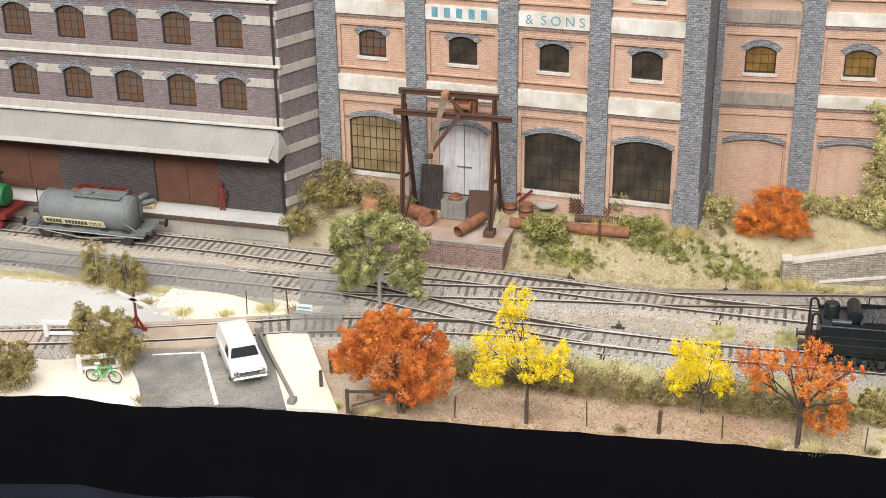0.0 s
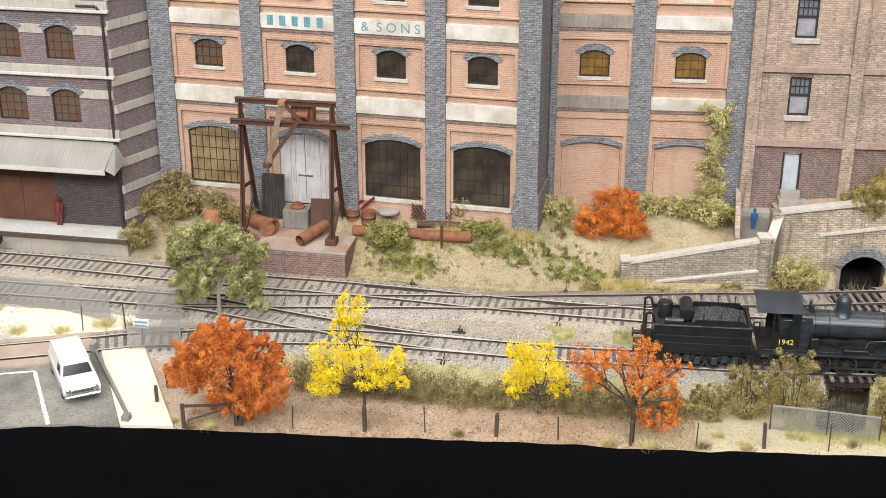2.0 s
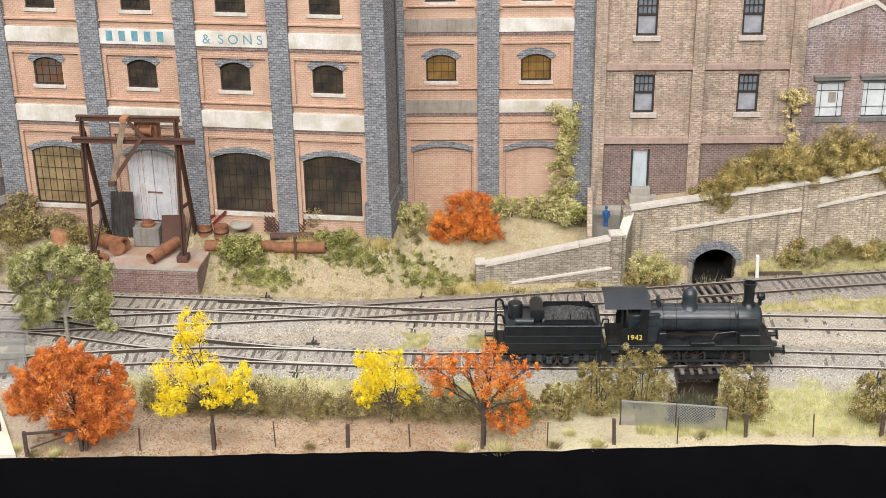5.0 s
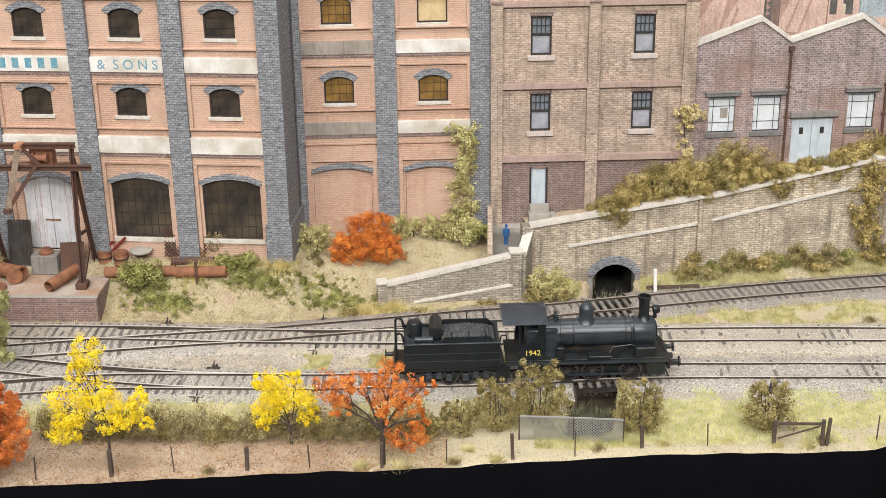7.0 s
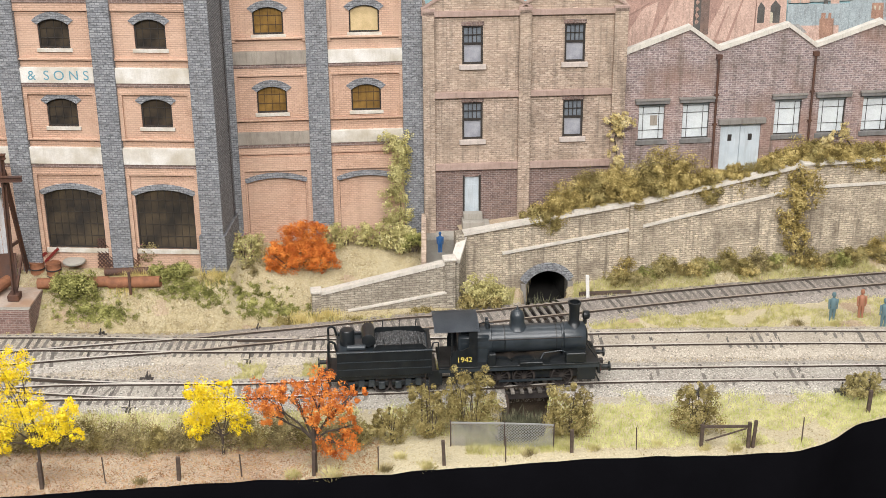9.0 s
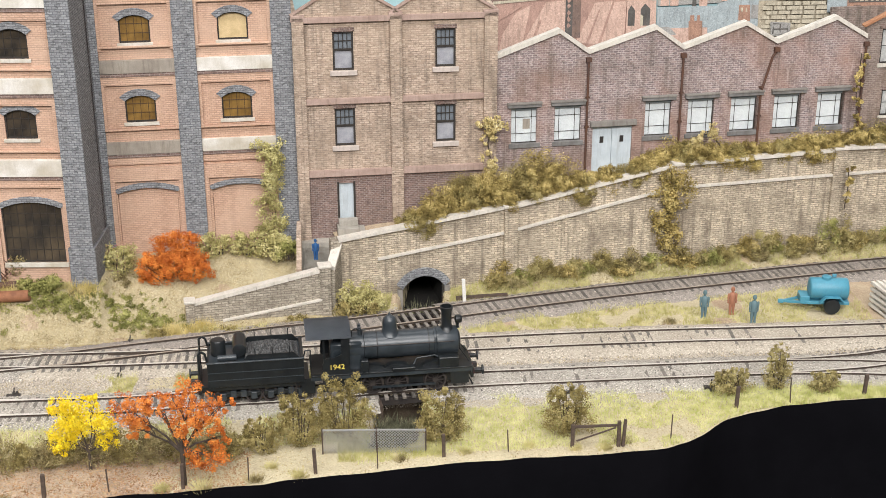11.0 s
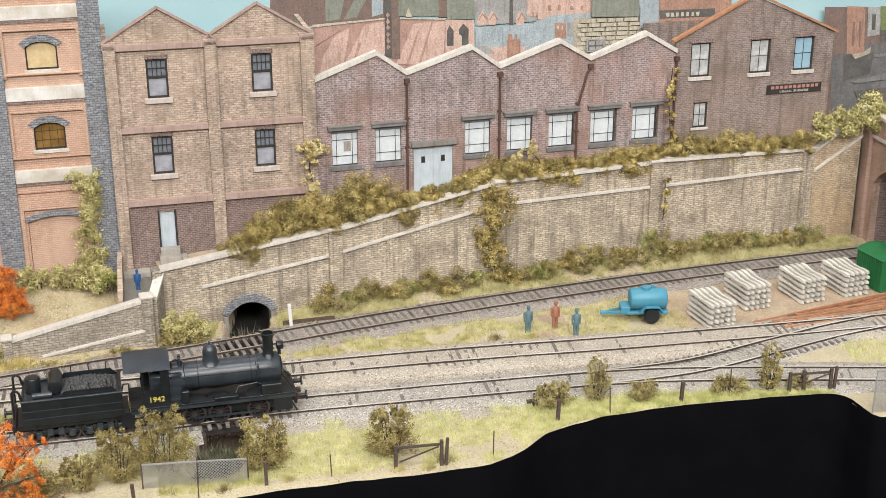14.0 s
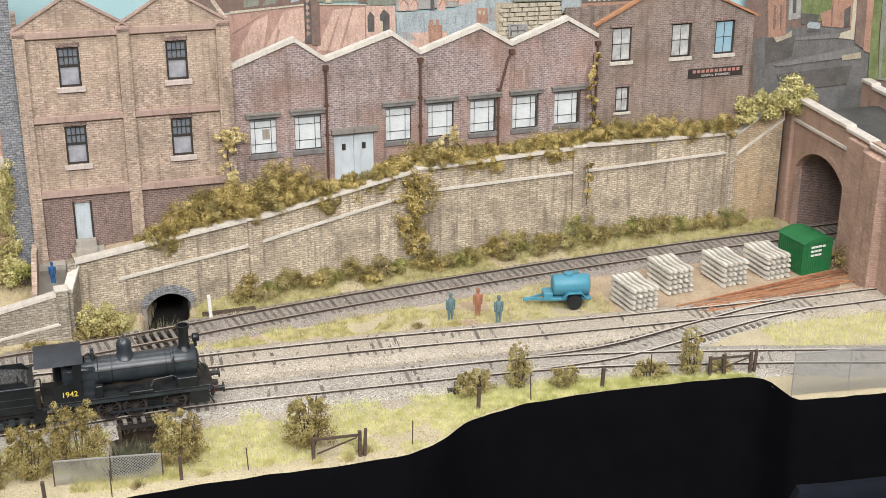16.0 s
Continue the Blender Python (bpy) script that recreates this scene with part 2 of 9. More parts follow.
M_OFFICE = brick_mat("office_brick", (0.31, 0.235, 0.205), (0.205, 0.16, 0.142), (0.37, 0.31, 0.275), w=3.2, h=1.35, gap=0.22, stain=0.52, flecks=0.45, patch=((0.36, 0.24, 0.18), 0.4))
M_STONE = brick_mat("stone_wall", (0.78, 0.675, 0.525), (0.52, 0.435, 0.335), (0.33, 0.275, 0.205), w=4.2, h=1.5, gap=0.2, stain=0.68, dirt=(0.17, 0.14, 0.11), wave=1.1, bump=1.0, flecks=0.8)
M_RAMPSTONE = brick_mat("ramp_stone", (0.56, 0.50, 0.41), (0.38, 0.335, 0.27), (0.25, 0.215, 0.17), w=4.4, h=1.6, gap=0.2, stain=0.3, wave=1.0, bump=1.0, flecks=0.75)
M_OCHRE = brick_mat("ochre_stone", (0.70, 0.565, 0.40), (0.50, 0.385, 0.265), (0.33, 0.26, 0.18), w=4.2, h=1.5, gap=0.2, stain=0.4, dirt=(0.17, 0.14, 0.11), wave=1.0, bump=1.0, flecks=0.7, patch=((0.62, 0.42, 0.24), 0.5))
M_BRIDGE = brick_mat("bridge_brick", (0.62, 0.43, 0.345), (0.46, 0.30, 0.235), (0.38, 0.27, 0.215), w=3.0, h=1.3, gap=0.22, stain=0.3, flecks=0.4)
M_PLATBRICK = brick_mat("platform_brick", (0.34, 0.205, 0.175), (0.22, 0.135, 0.12), (0.40, 0.32, 0.29), w=3.4, h=1.5, gap=0.22, stain=0.2, flecks=0.35)
M_COPING = mat("coping_stone", (0.72, 0.67, 0.60), (0.58, 0.54, 0.48), 0.12, streak=0.25)
M_RENDER = mat("weathered_render", (0.80, 0.775, 0.735), (0.50, 0.445, 0.35), 0.05, streak=0.22, dirt=(0.30, 0.25, 0.18))
M_RENDERGREY = mat("grey_render", (0.40, 0.355, 0.30), (0.27, 0.235, 0.20), 0.07, streak=0.4)
M_CREAM = mat("cream_band", (0.56, 0.52, 0.47), (0.46, 0.42, 0.375), 0.08, streak=0.3)
M_WHITEEDGE = mat("white_moulding", (0.72, 0.69, 0.645), (0.60, 0.57, 0.525), 0.1, streak=0.2)
M_FRAME = mat("dark_window_frame", (0.03, 0.026, 0.024), (0.05, 0.042, 0.036), 0.3, rough=0.6)
M_BARS = mat("rusty_glazing_bar", (0.10, 0.06, 0.035), (0.06, 0.04, 0.03), 0.3)
M_AMBER = mat("amber_dirty_glass", (0.30, 0.175, 0.05), (0.15, 0.085, 0.025), 0.09, rough=0.3, bump=0.05, streak=0.5, dirt=(0.06, 0.04, 0.02))
# brown patches paint the reflections seen in the dark panes
M_DARKGLASS = mat("dark_glass_brown_reflection", (0.026, 0.024, 0.023), (0.10, 0.076, 0.05), 0.06, rough=0.18, bump=0.04)
M_BROWNGLASS = mat("brown_dirty_glass", (0.13, 0.10, 0.08), (0.16, 0.07, 0.03), 0.1, rough=0.35, bump=0.05)
M_BLIND = mat("white_blind_glass", (0.74, 0.78, 0.79), (0.60, 0.64, 0.66), 0.12, rough=0.25, bump=0.03)
M_GREYPANE = mat("grey_blind_glass", (0.30, 0.32, 0.35), (0.40, 0.41, 0.42), 0.2, rough=0.25, bump=0.03)
M_BOARD = mat("boarded_window", (0.68, 0.52, 0.29), (0.56, 0.42, 0.22), 0.2)
M_RUSTDOOR = mat("brown_sliding_door", (0.17, 0.075, 0.045), (0.12, 0.055, 0.035), 0.1, streak=0.4)
M_GREYDOOR = mat("pale_weathered_door", (0.66, 0.67, 0.69), (0.55, 0.55, 0.57), 0.12, streak=0.5, dirt=(0.32, 0.22, 0.16))
M_LETTER = mat("faded_blue_paint", (0.09, 0.29, 0.38), (0.22, 0.38, 0.44), 0.4)
M_AWNING = mat("pale_iron_roof", (0.70, 0.68, 0.635), (0.62, 0.60, 0.55), 0.04, rough=0.6, streak=0.08)
M_DARKIRON = mat("sooty_iron", (0.035, 0.03, 0.03), (0.06, 0.05, 0.045), 0.2, rough=0.6)
M_RUST = mat("rust", (0.35, 0.155, 0.08), (0.20, 0.085, 0.048), 0.2, fine=2.5)
M_RUSTDARK = mat("dark_rusty_steel", (0.085, 0.05, 0.042), (0.13, 0.06, 0.035), 0.15, rough=0.75, fine=2.0)
M_RUSTPALE = mat("pale_rust", (0.50, 0.25, 0.135), (0.36, 0.165, 0.09), 0.25, fine=2.5)
M_GALV = mat("old_corrugated_iron", (0.20, 0.19, 0.18), (0.13, 0.11, 0.10), 0.12, streak=0.5, dirt=(0.16, 0.07, 0.04))
M_CONC = mat("concrete", (0.44, 0.41, 0.36), (0.34, 0.32, 0.28), 0.05, streak=0.2)
M_CONCDARK = mat("stained_concrete", (0.30, 0.28, 0.255), (0.21, 0.195, 0.18), 0.05, streak=0.45)
M_PLATTOP = mat("stained_platform_floor", (0.50, 0.42, 0.36), (0.40, 0.25, 0.16), 0.05, fine=0.6)
M_ASPHALT = mat("worn_asphalt", (0.155, 0.152, 0.146), (0.40, 0.38, 0.325), 0.025, fine=1.2, bump=1.0, speck=0.9)
M_SAND = mat("pale_sand", (0.86, 0.79, 0.66), (0.78, 0.70, 0.57), 0.04, fine=1.0, bump=0.3)
M_PALEROAD = mat("pale_concrete_road", (0.62, 0.62, 0.59), (0.54, 0.53, 0.495), 0.02, fine=0.8, bump=0.2, speck=0.08)
M_DIRT = mat("brown_earth", (0.50, 0.40, 0.28), (0.40, 0.29, 0.20), 0.05, fine=0.9, bump=0.9, speck=0.4)
M_LITTER = mat("earth_with_leaf_litter", (0.35, 0.24, 0.16), (0.58, 0.48, 0.36), 0.03, fine=0.9, bump=1.2, speck=0.95)
M_TURF = mat("dry_turf", (0.51, 0.44, 0.285), (0.43, 0.36, 0.22), 0.05, fine=0.8, bump=1.2, speck=0.45)
M_STRAW = mat("straw_ground", (0.54, 0.475, 0.315), (0.48, 0.41, 0.28), 0.06, fine=0.9, bump=0.9, speck=0.35)
M_GRAVEL = mat("grey_gravel", (0.48, 0.43, 0.355), (0.39, 0.34, 0.275), 0.05, fine=1.1, bump=1.0, speck=0.75)
M_BALLAST = mat("ballast", (0.43, 0.40, 0.35), (0.34, 0.31, 0.27), 0.05, fine=0.9, bump=1.2, speck=0.95)
M_BALLASTDARK = mat("sooty_ballast", (0.34, 0.30, 0.265), (0.26, 0.23, 0.205), 0.05, fine=0.9, bump=1.2, speck=0.75)
M_STONES = mat("ballast_stones", (0.47, 0.42, 0.355), (0.34, 0.30, 0.255), 0.1, fine=1.0, island=0.55)
M_SLEEPER = mat("weathered_sleeper", (0.13, 0.118, 0.105), (0.235, 0.21, 0.185), 0.2, fine=1.5, rand=0.35, place=True)
M_RAIL = mat("rusty_rail_side", (0.05, 0.038, 0.031), (0.075, 0.055, 0.043), 0.1)
M_RAILTOP = mat("polished_rail_head", (0.76, 0.72, 0.66), (0.50, 0.45, 0.385), 0.012, rough=0.4, metal=0.15, bump=0.03)
M_RAILDULL = mat("dull_rail_head", (0.46, 0.39, 0.32), (0.30, 0.245, 0.20), 0.05, rough=0.5, metal=0.15, bump=0.05)
M_POST = mat("weathered_post", (0.12, 0.085, 0.065), (0.07, 0.05, 0.04), 0.4)
M_WHITE = mat("white_paint", (0.80, 0.79, 0.77), (0.74, 0.72, 0.69), 0.2, rough=0.5, bump=0.05)
M_CARWHITE = mat("white_car_paint", (0.82, 0.82, 0.80), (0.78, 0.78, 0.76), 0.1, rough=0.25, bump=0.0)
M_BLACK = mat("loco_black", (0.009, 0.011, 0.013), (0.017, 0.021, 0.024), 0.12, rough=0.36, bump=0.08, streak=0.1, dirt=(0.05, 0.046, 0.04), spec=0.5)
M_BLACKDUSTY = mat("dusty_black", (0.021, 0.028, 0.034), (0.046, 0.056, 0.066), 0.1, rough=0.31, bump=0.08, spec=0.55)
M_ROOFGREY = mat("dusty_grey_roof", (0.075, 0.088, 0.105), (0.11, 0.125, 0.145), 0.08, rough=0.42, bump=0.08, spec=0.5)
M_COAL = mat("coal", (0.025, 0.026, 0.028), (0.10, 0.10, 0.10), 0.9, rough=0.35, fine=1.4, bump=1.4, speck=0.6)
M_CHROME = plain("bright_metal", (0.6, 0.6, 0.6), 0.25, 0.9)
M_GLASS = plain("car_glass", (0.05, 0.055, 0.06), 0.08)
M_BLUE = mat("sky_blue_paint", (0.065, 0.26, 0.36), (0.09, 0.31, 0.42), 0.1, rough=0.4, bump=0.05, streak=0.1)
M_GREEN = mat("green_paint", (0.014, 0.135, 0.043), (0.022, 0.17, 0.058), 0.1, rough=0.45, streak=0.15)
M_BIKE = plain("green_bicycle_paint", (0.10, 0.42, 0.14), 0.4)
M_RED = mat("red_paint", (0.24, 0.03, 0.025), (0.17, 0.025, 0.02), 0.2, rough=0.5)
M_TANKGREY = mat("grey_tank_paint", (0.22, 0.235, 0.235), (0.16, 0.175, 0.175), 0.06, rough=0.45, streak=0.25)
M_YELLOW = plain("yellow_paint", (0.75, 0.60, 0.12), 0.6)
M_CREAMSIGN = plain("cream_sign", (0.72, 0.64, 0.40), 0.6)
M_INK = plain("dark_lettering", (0.05, 0.05, 0.05), 0.6)
M_WIRE = plain("galvanised_wire", (0.36, 0.36, 0.35), 0.5, 0.2)
M_SLEEPCONC = mat("concrete_sleeper", (0.72, 0.69, 0.62), (0.54, 0.51, 0.45), 0.2, fine=1.2, rand=0.15)
M_VELVET = mat("black_velvet", (0.0045, 0.0044, 0.0056), (0.0056, 0.0055, 0.0070), 0.05, rough=1.0, bump=0.0, spec=0.015)
# brown earth, darkened to carry the shade of the deep narrow ditch
M_DITCHSHADE = mat("shaded_ditch_earth", (0.06, 0.042, 0.028), (0.11, 0.08, 0.052), 0.08, fine=0.9, bump=1.0, speck=0.3)
# near-black that stands in for the shade inside culvert and cab
M_SHADEBLACK = mat("shade_black_inside", (0.012, 0.011, 0.010), (0.02, 0.018, 0.016), 0.1, rough=0.95, bump=0.3)
M_DRAPE = mat("dark_blue_drape", (0.009, 0.011, 0.017), (0.014, 0.017, 0.024), 0.03, rough=0.9, bump=0.1, spec=0.1)
M_BARK = mat("bark", (0.10, 0.075, 0.06), (0.06, 0.045, 0.035), 0.4)
M_PALEBARK = mat("pale_bark", (0.36, 0.34, 0.29), (0.25, 0.22, 0.18), 0.3)
M_FLAME = leaf_mat("orange_leaves", (0.38, 0.085, 0.02), (0.70, 0.22, 0.045), (0.88, 0.37, 0.085))
M_RUSSET = leaf_mat("russet_leaves", (0.32, 0.07, 0.02), (0.64, 0.19, 0.045), (0.84, 0.34, 0.08))
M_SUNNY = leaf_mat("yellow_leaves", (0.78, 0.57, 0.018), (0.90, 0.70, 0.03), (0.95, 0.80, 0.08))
M_GUM = leaf_mat("gum_leaves", (0.12, 0.12, 0.04), (0.33, 0.325, 0.13), (0.62, 0.60, 0.31))
M_SHRUB = leaf_mat("olive_leaves", (0.13, 0.10, 0.037), (0.31, 0.25, 0.095), (0.48, 0.405, 0.185))
M_OLIVE = leaf_mat("pale_olive_leaves", (0.16, 0.125, 0.05), (0.37, 0.31, 0.13), (0.56, 0.49, 0.24))
M_HEDGE = leaf_mat("hedge_leaves", (0.12, 0.085, 0.027), (0.40, 0.31, 0.11), (0.74, 0.60, 0.27))
M_PALELEAF = leaf_mat("pale_leaves", (0.24, 0.21, 0.08), (0.52, 0.47, 0.20), (0.74, 0.68, 0.36))
M_GREENLEAF = leaf_mat("green_leaves", (0.13, 0.132, 0.04), (0.29, 0.285, 0.09), (0.50, 0.48, 0.19))
M_SCRUB = leaf_mat("brown_scrub", (0.13, 0.10, 0.05), (0.31, 0.255, 0.12), (0.52, 0.44, 0.23))
M_GRASS = leaf_mat("straw_grass", (0.41, 0.43, 0.13), (0.60, 0.60, 0.25), (0.76, 0.74, 0.39))
M_GRASSGREEN = leaf_mat("dry_green_grass", (0.31, 0.29, 0.10), (0.51, 0.48, 0.20), (0.67, 0.62, 0.32))
M_TUFT = leaf_mat("tuft_grass", (0.38, 0.33, 0.13), (0.54, 0.48, 0.22), (0.70, 0.63, 0.34))
M_GOLDGRASS = leaf_mat("golden_grass", (0.46, 0.36, 0.12), (0.62, 0.50, 0.20), (0.76, 0.64, 0.32))
M_TANLEAF = leaf_mat("tan_leaves", (0.40, 0.31, 0.13), (0.62, 0.51, 0.24), (0.80, 0.70, 0.42))
M_FLOWER = leaf_mat("pink_flowers", (0.35, 0.10, 0.16), (0.45, 0.18, 0.25), (0.55, 0.30, 0.35))

M_DOCK = mat("pale_dock_concrete", (0.66, 0.655, 0.63), (0.56, 0.55, 0.52), 0.05, streak=0.15)
M_PINKSTONE = mat("pinkish_moulded_brick", (0.47, 0.345, 0.295), (0.36, 0.255, 0.215), 0.1, fine=1.2, streak=0.3)
M_PALESILL = mat("pale_pinkish_sill", (0.66, 0.58, 0.53), (0.52, 0.45, 0.41), 0.12, streak=0.3)
M_PALEDOOR = mat("faded_pale_blue_paint", (0.60, 0.66, 0.70), (0.50, 0.565, 0.61), 0.1, streak=0.35, dirt=(0.30, 0.31, 0.31))
M_SLATEGREY = mat("slate_grey_stone", (0.24, 0.235, 0.23), (0.16, 0.155, 0.15), 0.12, streak=0.3)
M_TANSTEEL = mat("dusty_tan_steel", (0.34, 0.26, 0.19), (0.22, 0.16, 0.115), 0.2, rough=0.75, fine=2.0)
M_PUTTY = mat("grey_blue_glazing_bar", (0.22, 0.25, 0.27), (0.30, 0.33, 0.34), 0.2)


def lettering(name, text, size, m, parent, at, label):
    """Painted words that face the front."""
    c = bpy.data.curves.new(name, "FONT")
    c.body, c.size, c.extrude, c.align_x = text, size * MM, 0.00004, "CENTER"
    tmp = new(name, c)
    bpy.context.view_layer.update()
    me = bpy.data.meshes.new_from_object(tmp)
    bpy.data.objects.remove(tmp)
    me.materials.clear()
    me.materials.append(m)
    ob = put(name, me, parent, at, label=label)
    ob.rotation_euler = (radians(90), 0, 0)
    return ob
M_BANKGRASS = leaf_mat("bank_turf", (0.36, 0.29, 0.16), (0.49, 0.41, 0.245), (0.60, 0.52, 0.33))
M_CURTAIN = mat("curtained_glass", (0.36, 0.37, 0.37), (0.62, 0.62, 0.60), 0.18, rough=0.25, bump=0.03)
M_TARMAC = mat("dark_tarmac", (0.055, 0.054, 0.052), (0.10, 0.098, 0.093), 0.05, fine=1.2, bump=0.8, speck=0.5)
M_UPPERSASH = mat("upper_sash_glass", (0.22, 0.245, 0.275), (0.14, 0.16, 0.18), 0.2, rough=0.2, bump=0.03)
M_LOWERSASH = mat("lower_sash_glass", (0.40, 0.405, 0.44), (0.28, 0.285, 0.32), 0.15, rough=0.2, bump=0.03)
M_REED = leaf_mat("dark_reeds", (0.05, 0.055, 0.035), (0.12, 0.12, 0.075), (0.28, 0.27, 0.17))
M_TANGLASS = mat("tan_dirty_glass", (0.36, 0.265, 0.14), (0.20, 0.14, 0.07), 0.08, rough=0.3, bump=0.05, streak=0.5, dirt=(0.08, 0.06, 0.04))

# ---- plan: front edge, ditch, tracks ----
EDGE = [(-720, -240), (-540, -224), (-519, -219), (-494, -213), (-466, -214.4), (-453, -214), (-435, -211), (-407, -202), (-377, -199), (-348, -195), (-317, -192.3), (-290, -189.5),
        (-258, -187), (-235, -184), (-202, -180.3), (-178, -178), (-147, -174.6), (-121, -174), (-97, -171), (-78, -170), (-68, -166.8), (-37, -164), (-11, -161), (14, -157.2), (42, -155.6),
        (71, -154.6), (103, -153.6), (132, -150.4), (145, -144.6), (154, -138), (161.5, -130.2), (169, -124), (187, -116), (205, -110.8), (240, -106), (275, -105), (309, -105.4), (338, -106.4), (346, -108),
        (351, -111), (354, -115.5), (355.8, -126), (357, -134), (360, -138.4), (368, -140.6), (384, -141.8), (440, -143), (620, -146)]


def ditch_x(y):
    return 8.0 + (y - 0) * 0.152 - 1.0


def wall_y(x):
    return 51 + (x + 45) * 76 / 475


T1 = [(-640, -188), (-560, -163), (-486, -140), (-426, -117), (-398, -106), (-347, -93), (-305, -86), (-268, -82), (-203, -81.7), (-159, -82), (-118, -79), (-59, -76), (20, -67.6), (96, -66),
      (162, -65.5), (220, -66), (275, -71), (375, -89), (450, -106), (560, -136)]
T2 = [(-700, -14), (-553, -13), (-490, -13), (-408, -17), (-352, -18.5), (-318, -18.5), (-265, -20), (-213, -23), (-165, -24), (-128, -24), (-60, -24.5), (25, -20.5), (101, -18.5), (172, -18.5),
      (240, -20), (330, -20), (430, -18.5), (484, -16), (600, -12)]
T3 = [(-213, -22.6), (-199, -21), (-166, -14), (-129, -6.5), (-77, 5), (-44, 10.5), (27, 26.5), (102, 44), (184, 60), (290, 78), (380, 90), (477, 100), (600, 112)]
TB = [(-700, -60), (-600, -57), (-515, -55), (-447, -53.5), (-400, -53), (-356, -46.5), (-280, -33.5), (-240, -27), (-213, -23.4)]
TD = [(-400, -53.4), (-375, -55.5), (-354, -60), (-304, -70), (-244, -79), (-205, -81.6)]
TE = [(200, -65.8), (243, -64), (284, -58.5), (340, -41), (385, -27), (420, -19)]


def spline(pts, step=2.0):
    """Evenly spaced points of a smooth curve through pts, each with its heading."""
    p = np.array(pts, float)
    p = np.vstack([2 * p[0] - p[1], p, 2 * p[-1] - p[-2]])
    out = []
    for i in range(1, len(p) - 2):
        a, b, c, d = p[i - 1], p[i], p[i + 1], p[i + 2]
        n = max(2, int(np.linalg.norm(c - b) / 1.0))
        for k in range(n):
            t = k / n
            out.append(0.5 * ((2 * b) + (c - a) * t + (2 * a - 5 * b + 4 * c - d) * t * t + (-a + 3 * b - 3 * c + d) * t ** 3))
    out.append(p[-2])
    out = np.array(out)
    s = np.r_[0, np.cumsum(np.linalg.norm(np.diff(out, axis=0), axis=1))]
    at = np.arange(0, s[-1], step)
    xy = np.c_[np.interp(at, s, out[:, 0]), np.interp(at, s, out[:, 1])]
    g = np.gradient(xy, axis=0)
    return xy, np.arctan2(g[:, 1], g[:, 0])


BANK = [(-720, 40), (-470, 30), (-455, 12), (-312, 4), (-200, 3), (-150, 9), (-100, 17), (-60, 26), (-40, 38), (0, 44), (60, 52), (184, 74), (290, 90), (477, 113), (620, 130)]
BACK = [(-720, 60), (-445, 54), (-200, 41), (-186, 42), (-182, 70), (-176, 78), (-66, 86), (-50, 66), (-45, 52), (430, 127), (620, 150)]
RISE = [(-720, 0), (-470, 3), (-450, 22), (-200, 27), (-110, 28), (-62, 26), (-52, 16), (-44, 3), (30, 3), (70, 7), (190, 10), (350, 12), (430, 5), (520, 0)]


def ground_z(x, y):
    z = -3.6 + 1.1 * noise.noise((x * 0.03, y * 0.03, 0)) + 0.45 * noise.noise((x * 0.15, y * 0.15, 3))
    b, e, r = interp(BANK, x), interp(BACK, x), interp(RISE, x)
    if y > b:
        z += r * smooth01(b - 4, e + 2, y) + 0.8 * noise.noise((x * 0.07, y * 0.07, 9)) * smooth01(b, e, y)
    if y < -108:
        z += 1.2 * smooth01(-108, -150, y) * noise.noise((x * 0.02, 5, 0))
    d = abs(x - ditch_x(y))
    if d < 22 and -175 < y < 150:
        floor = -20 + 1.5 * noise.noise((x * 0.1, y * 0.1, 4))
        wide = 13.0 if y > -98 else 13.0 - (-98 - y) * 0.12
        k = 1 - smooth01(wide - 1.5, wide + (1.5 if y > -98 else 8), d)
        fade = smooth01(-143, -112, y)
        z += (floor - z) * k * fade
    return z


def surface(x, y):
    """Which ground lies at a place: 0 earth, 1 turf, 2 straw, 3 gravel, 4 sand, 5 pale road, 6 leaf litter."""
    j = 6 * noise.noise((x * 0.06, y * 0.06, 20)) + 4 * noise.noise((x * 0.25, y * 0.25, 21)) + RNG.uniform(-4, 4)
    # 7: ditch earth with the shade put into its colour
    if abs(x - ditch_x(y)) < 13 and -122 < y:
        return 7
    if y > interp(BANK, x) + j * 0.4 - 3:
        return 1 if noise.noise((x * 0.05, y * 0.05, 31)) > -0.42 else 0
    if x < -352 + (y + 190) * -0.62 and y < interp(T1, x) - 6:
        return 4
    if x < -415 and y < -84 + j + (x + 415) * 0.02:
        return 4 if x > -500 + j * 3 and y > -110 else 5
    if x < -400 and y < -72 + j:
        return 2 if x < -520 else 4 if x > -500 else 2
    if x < -120 + j and y < -134 + j + smooth01(-330, -130, x) * 4:
        return 6
    if y < -100 + j:
        return 2 if x > -340 else 0
    if x > 235 and y < -82 + j:
        return 2
    if 40 < x < 290 and -8 + j < y < interp(T3, x) - 12:
        return 2 if noise.noise((x * 0.04, y * 0.04, 33)) > -0.25 else 0
    if x >= 290 and -6 < y < interp(T3, x) - 12:
        return 0
    if x > 300 and y < -32 + j:
        return 2
    if -150 < x < -8 and -62 + j < y < -38 + j:
        return 2
    return 3


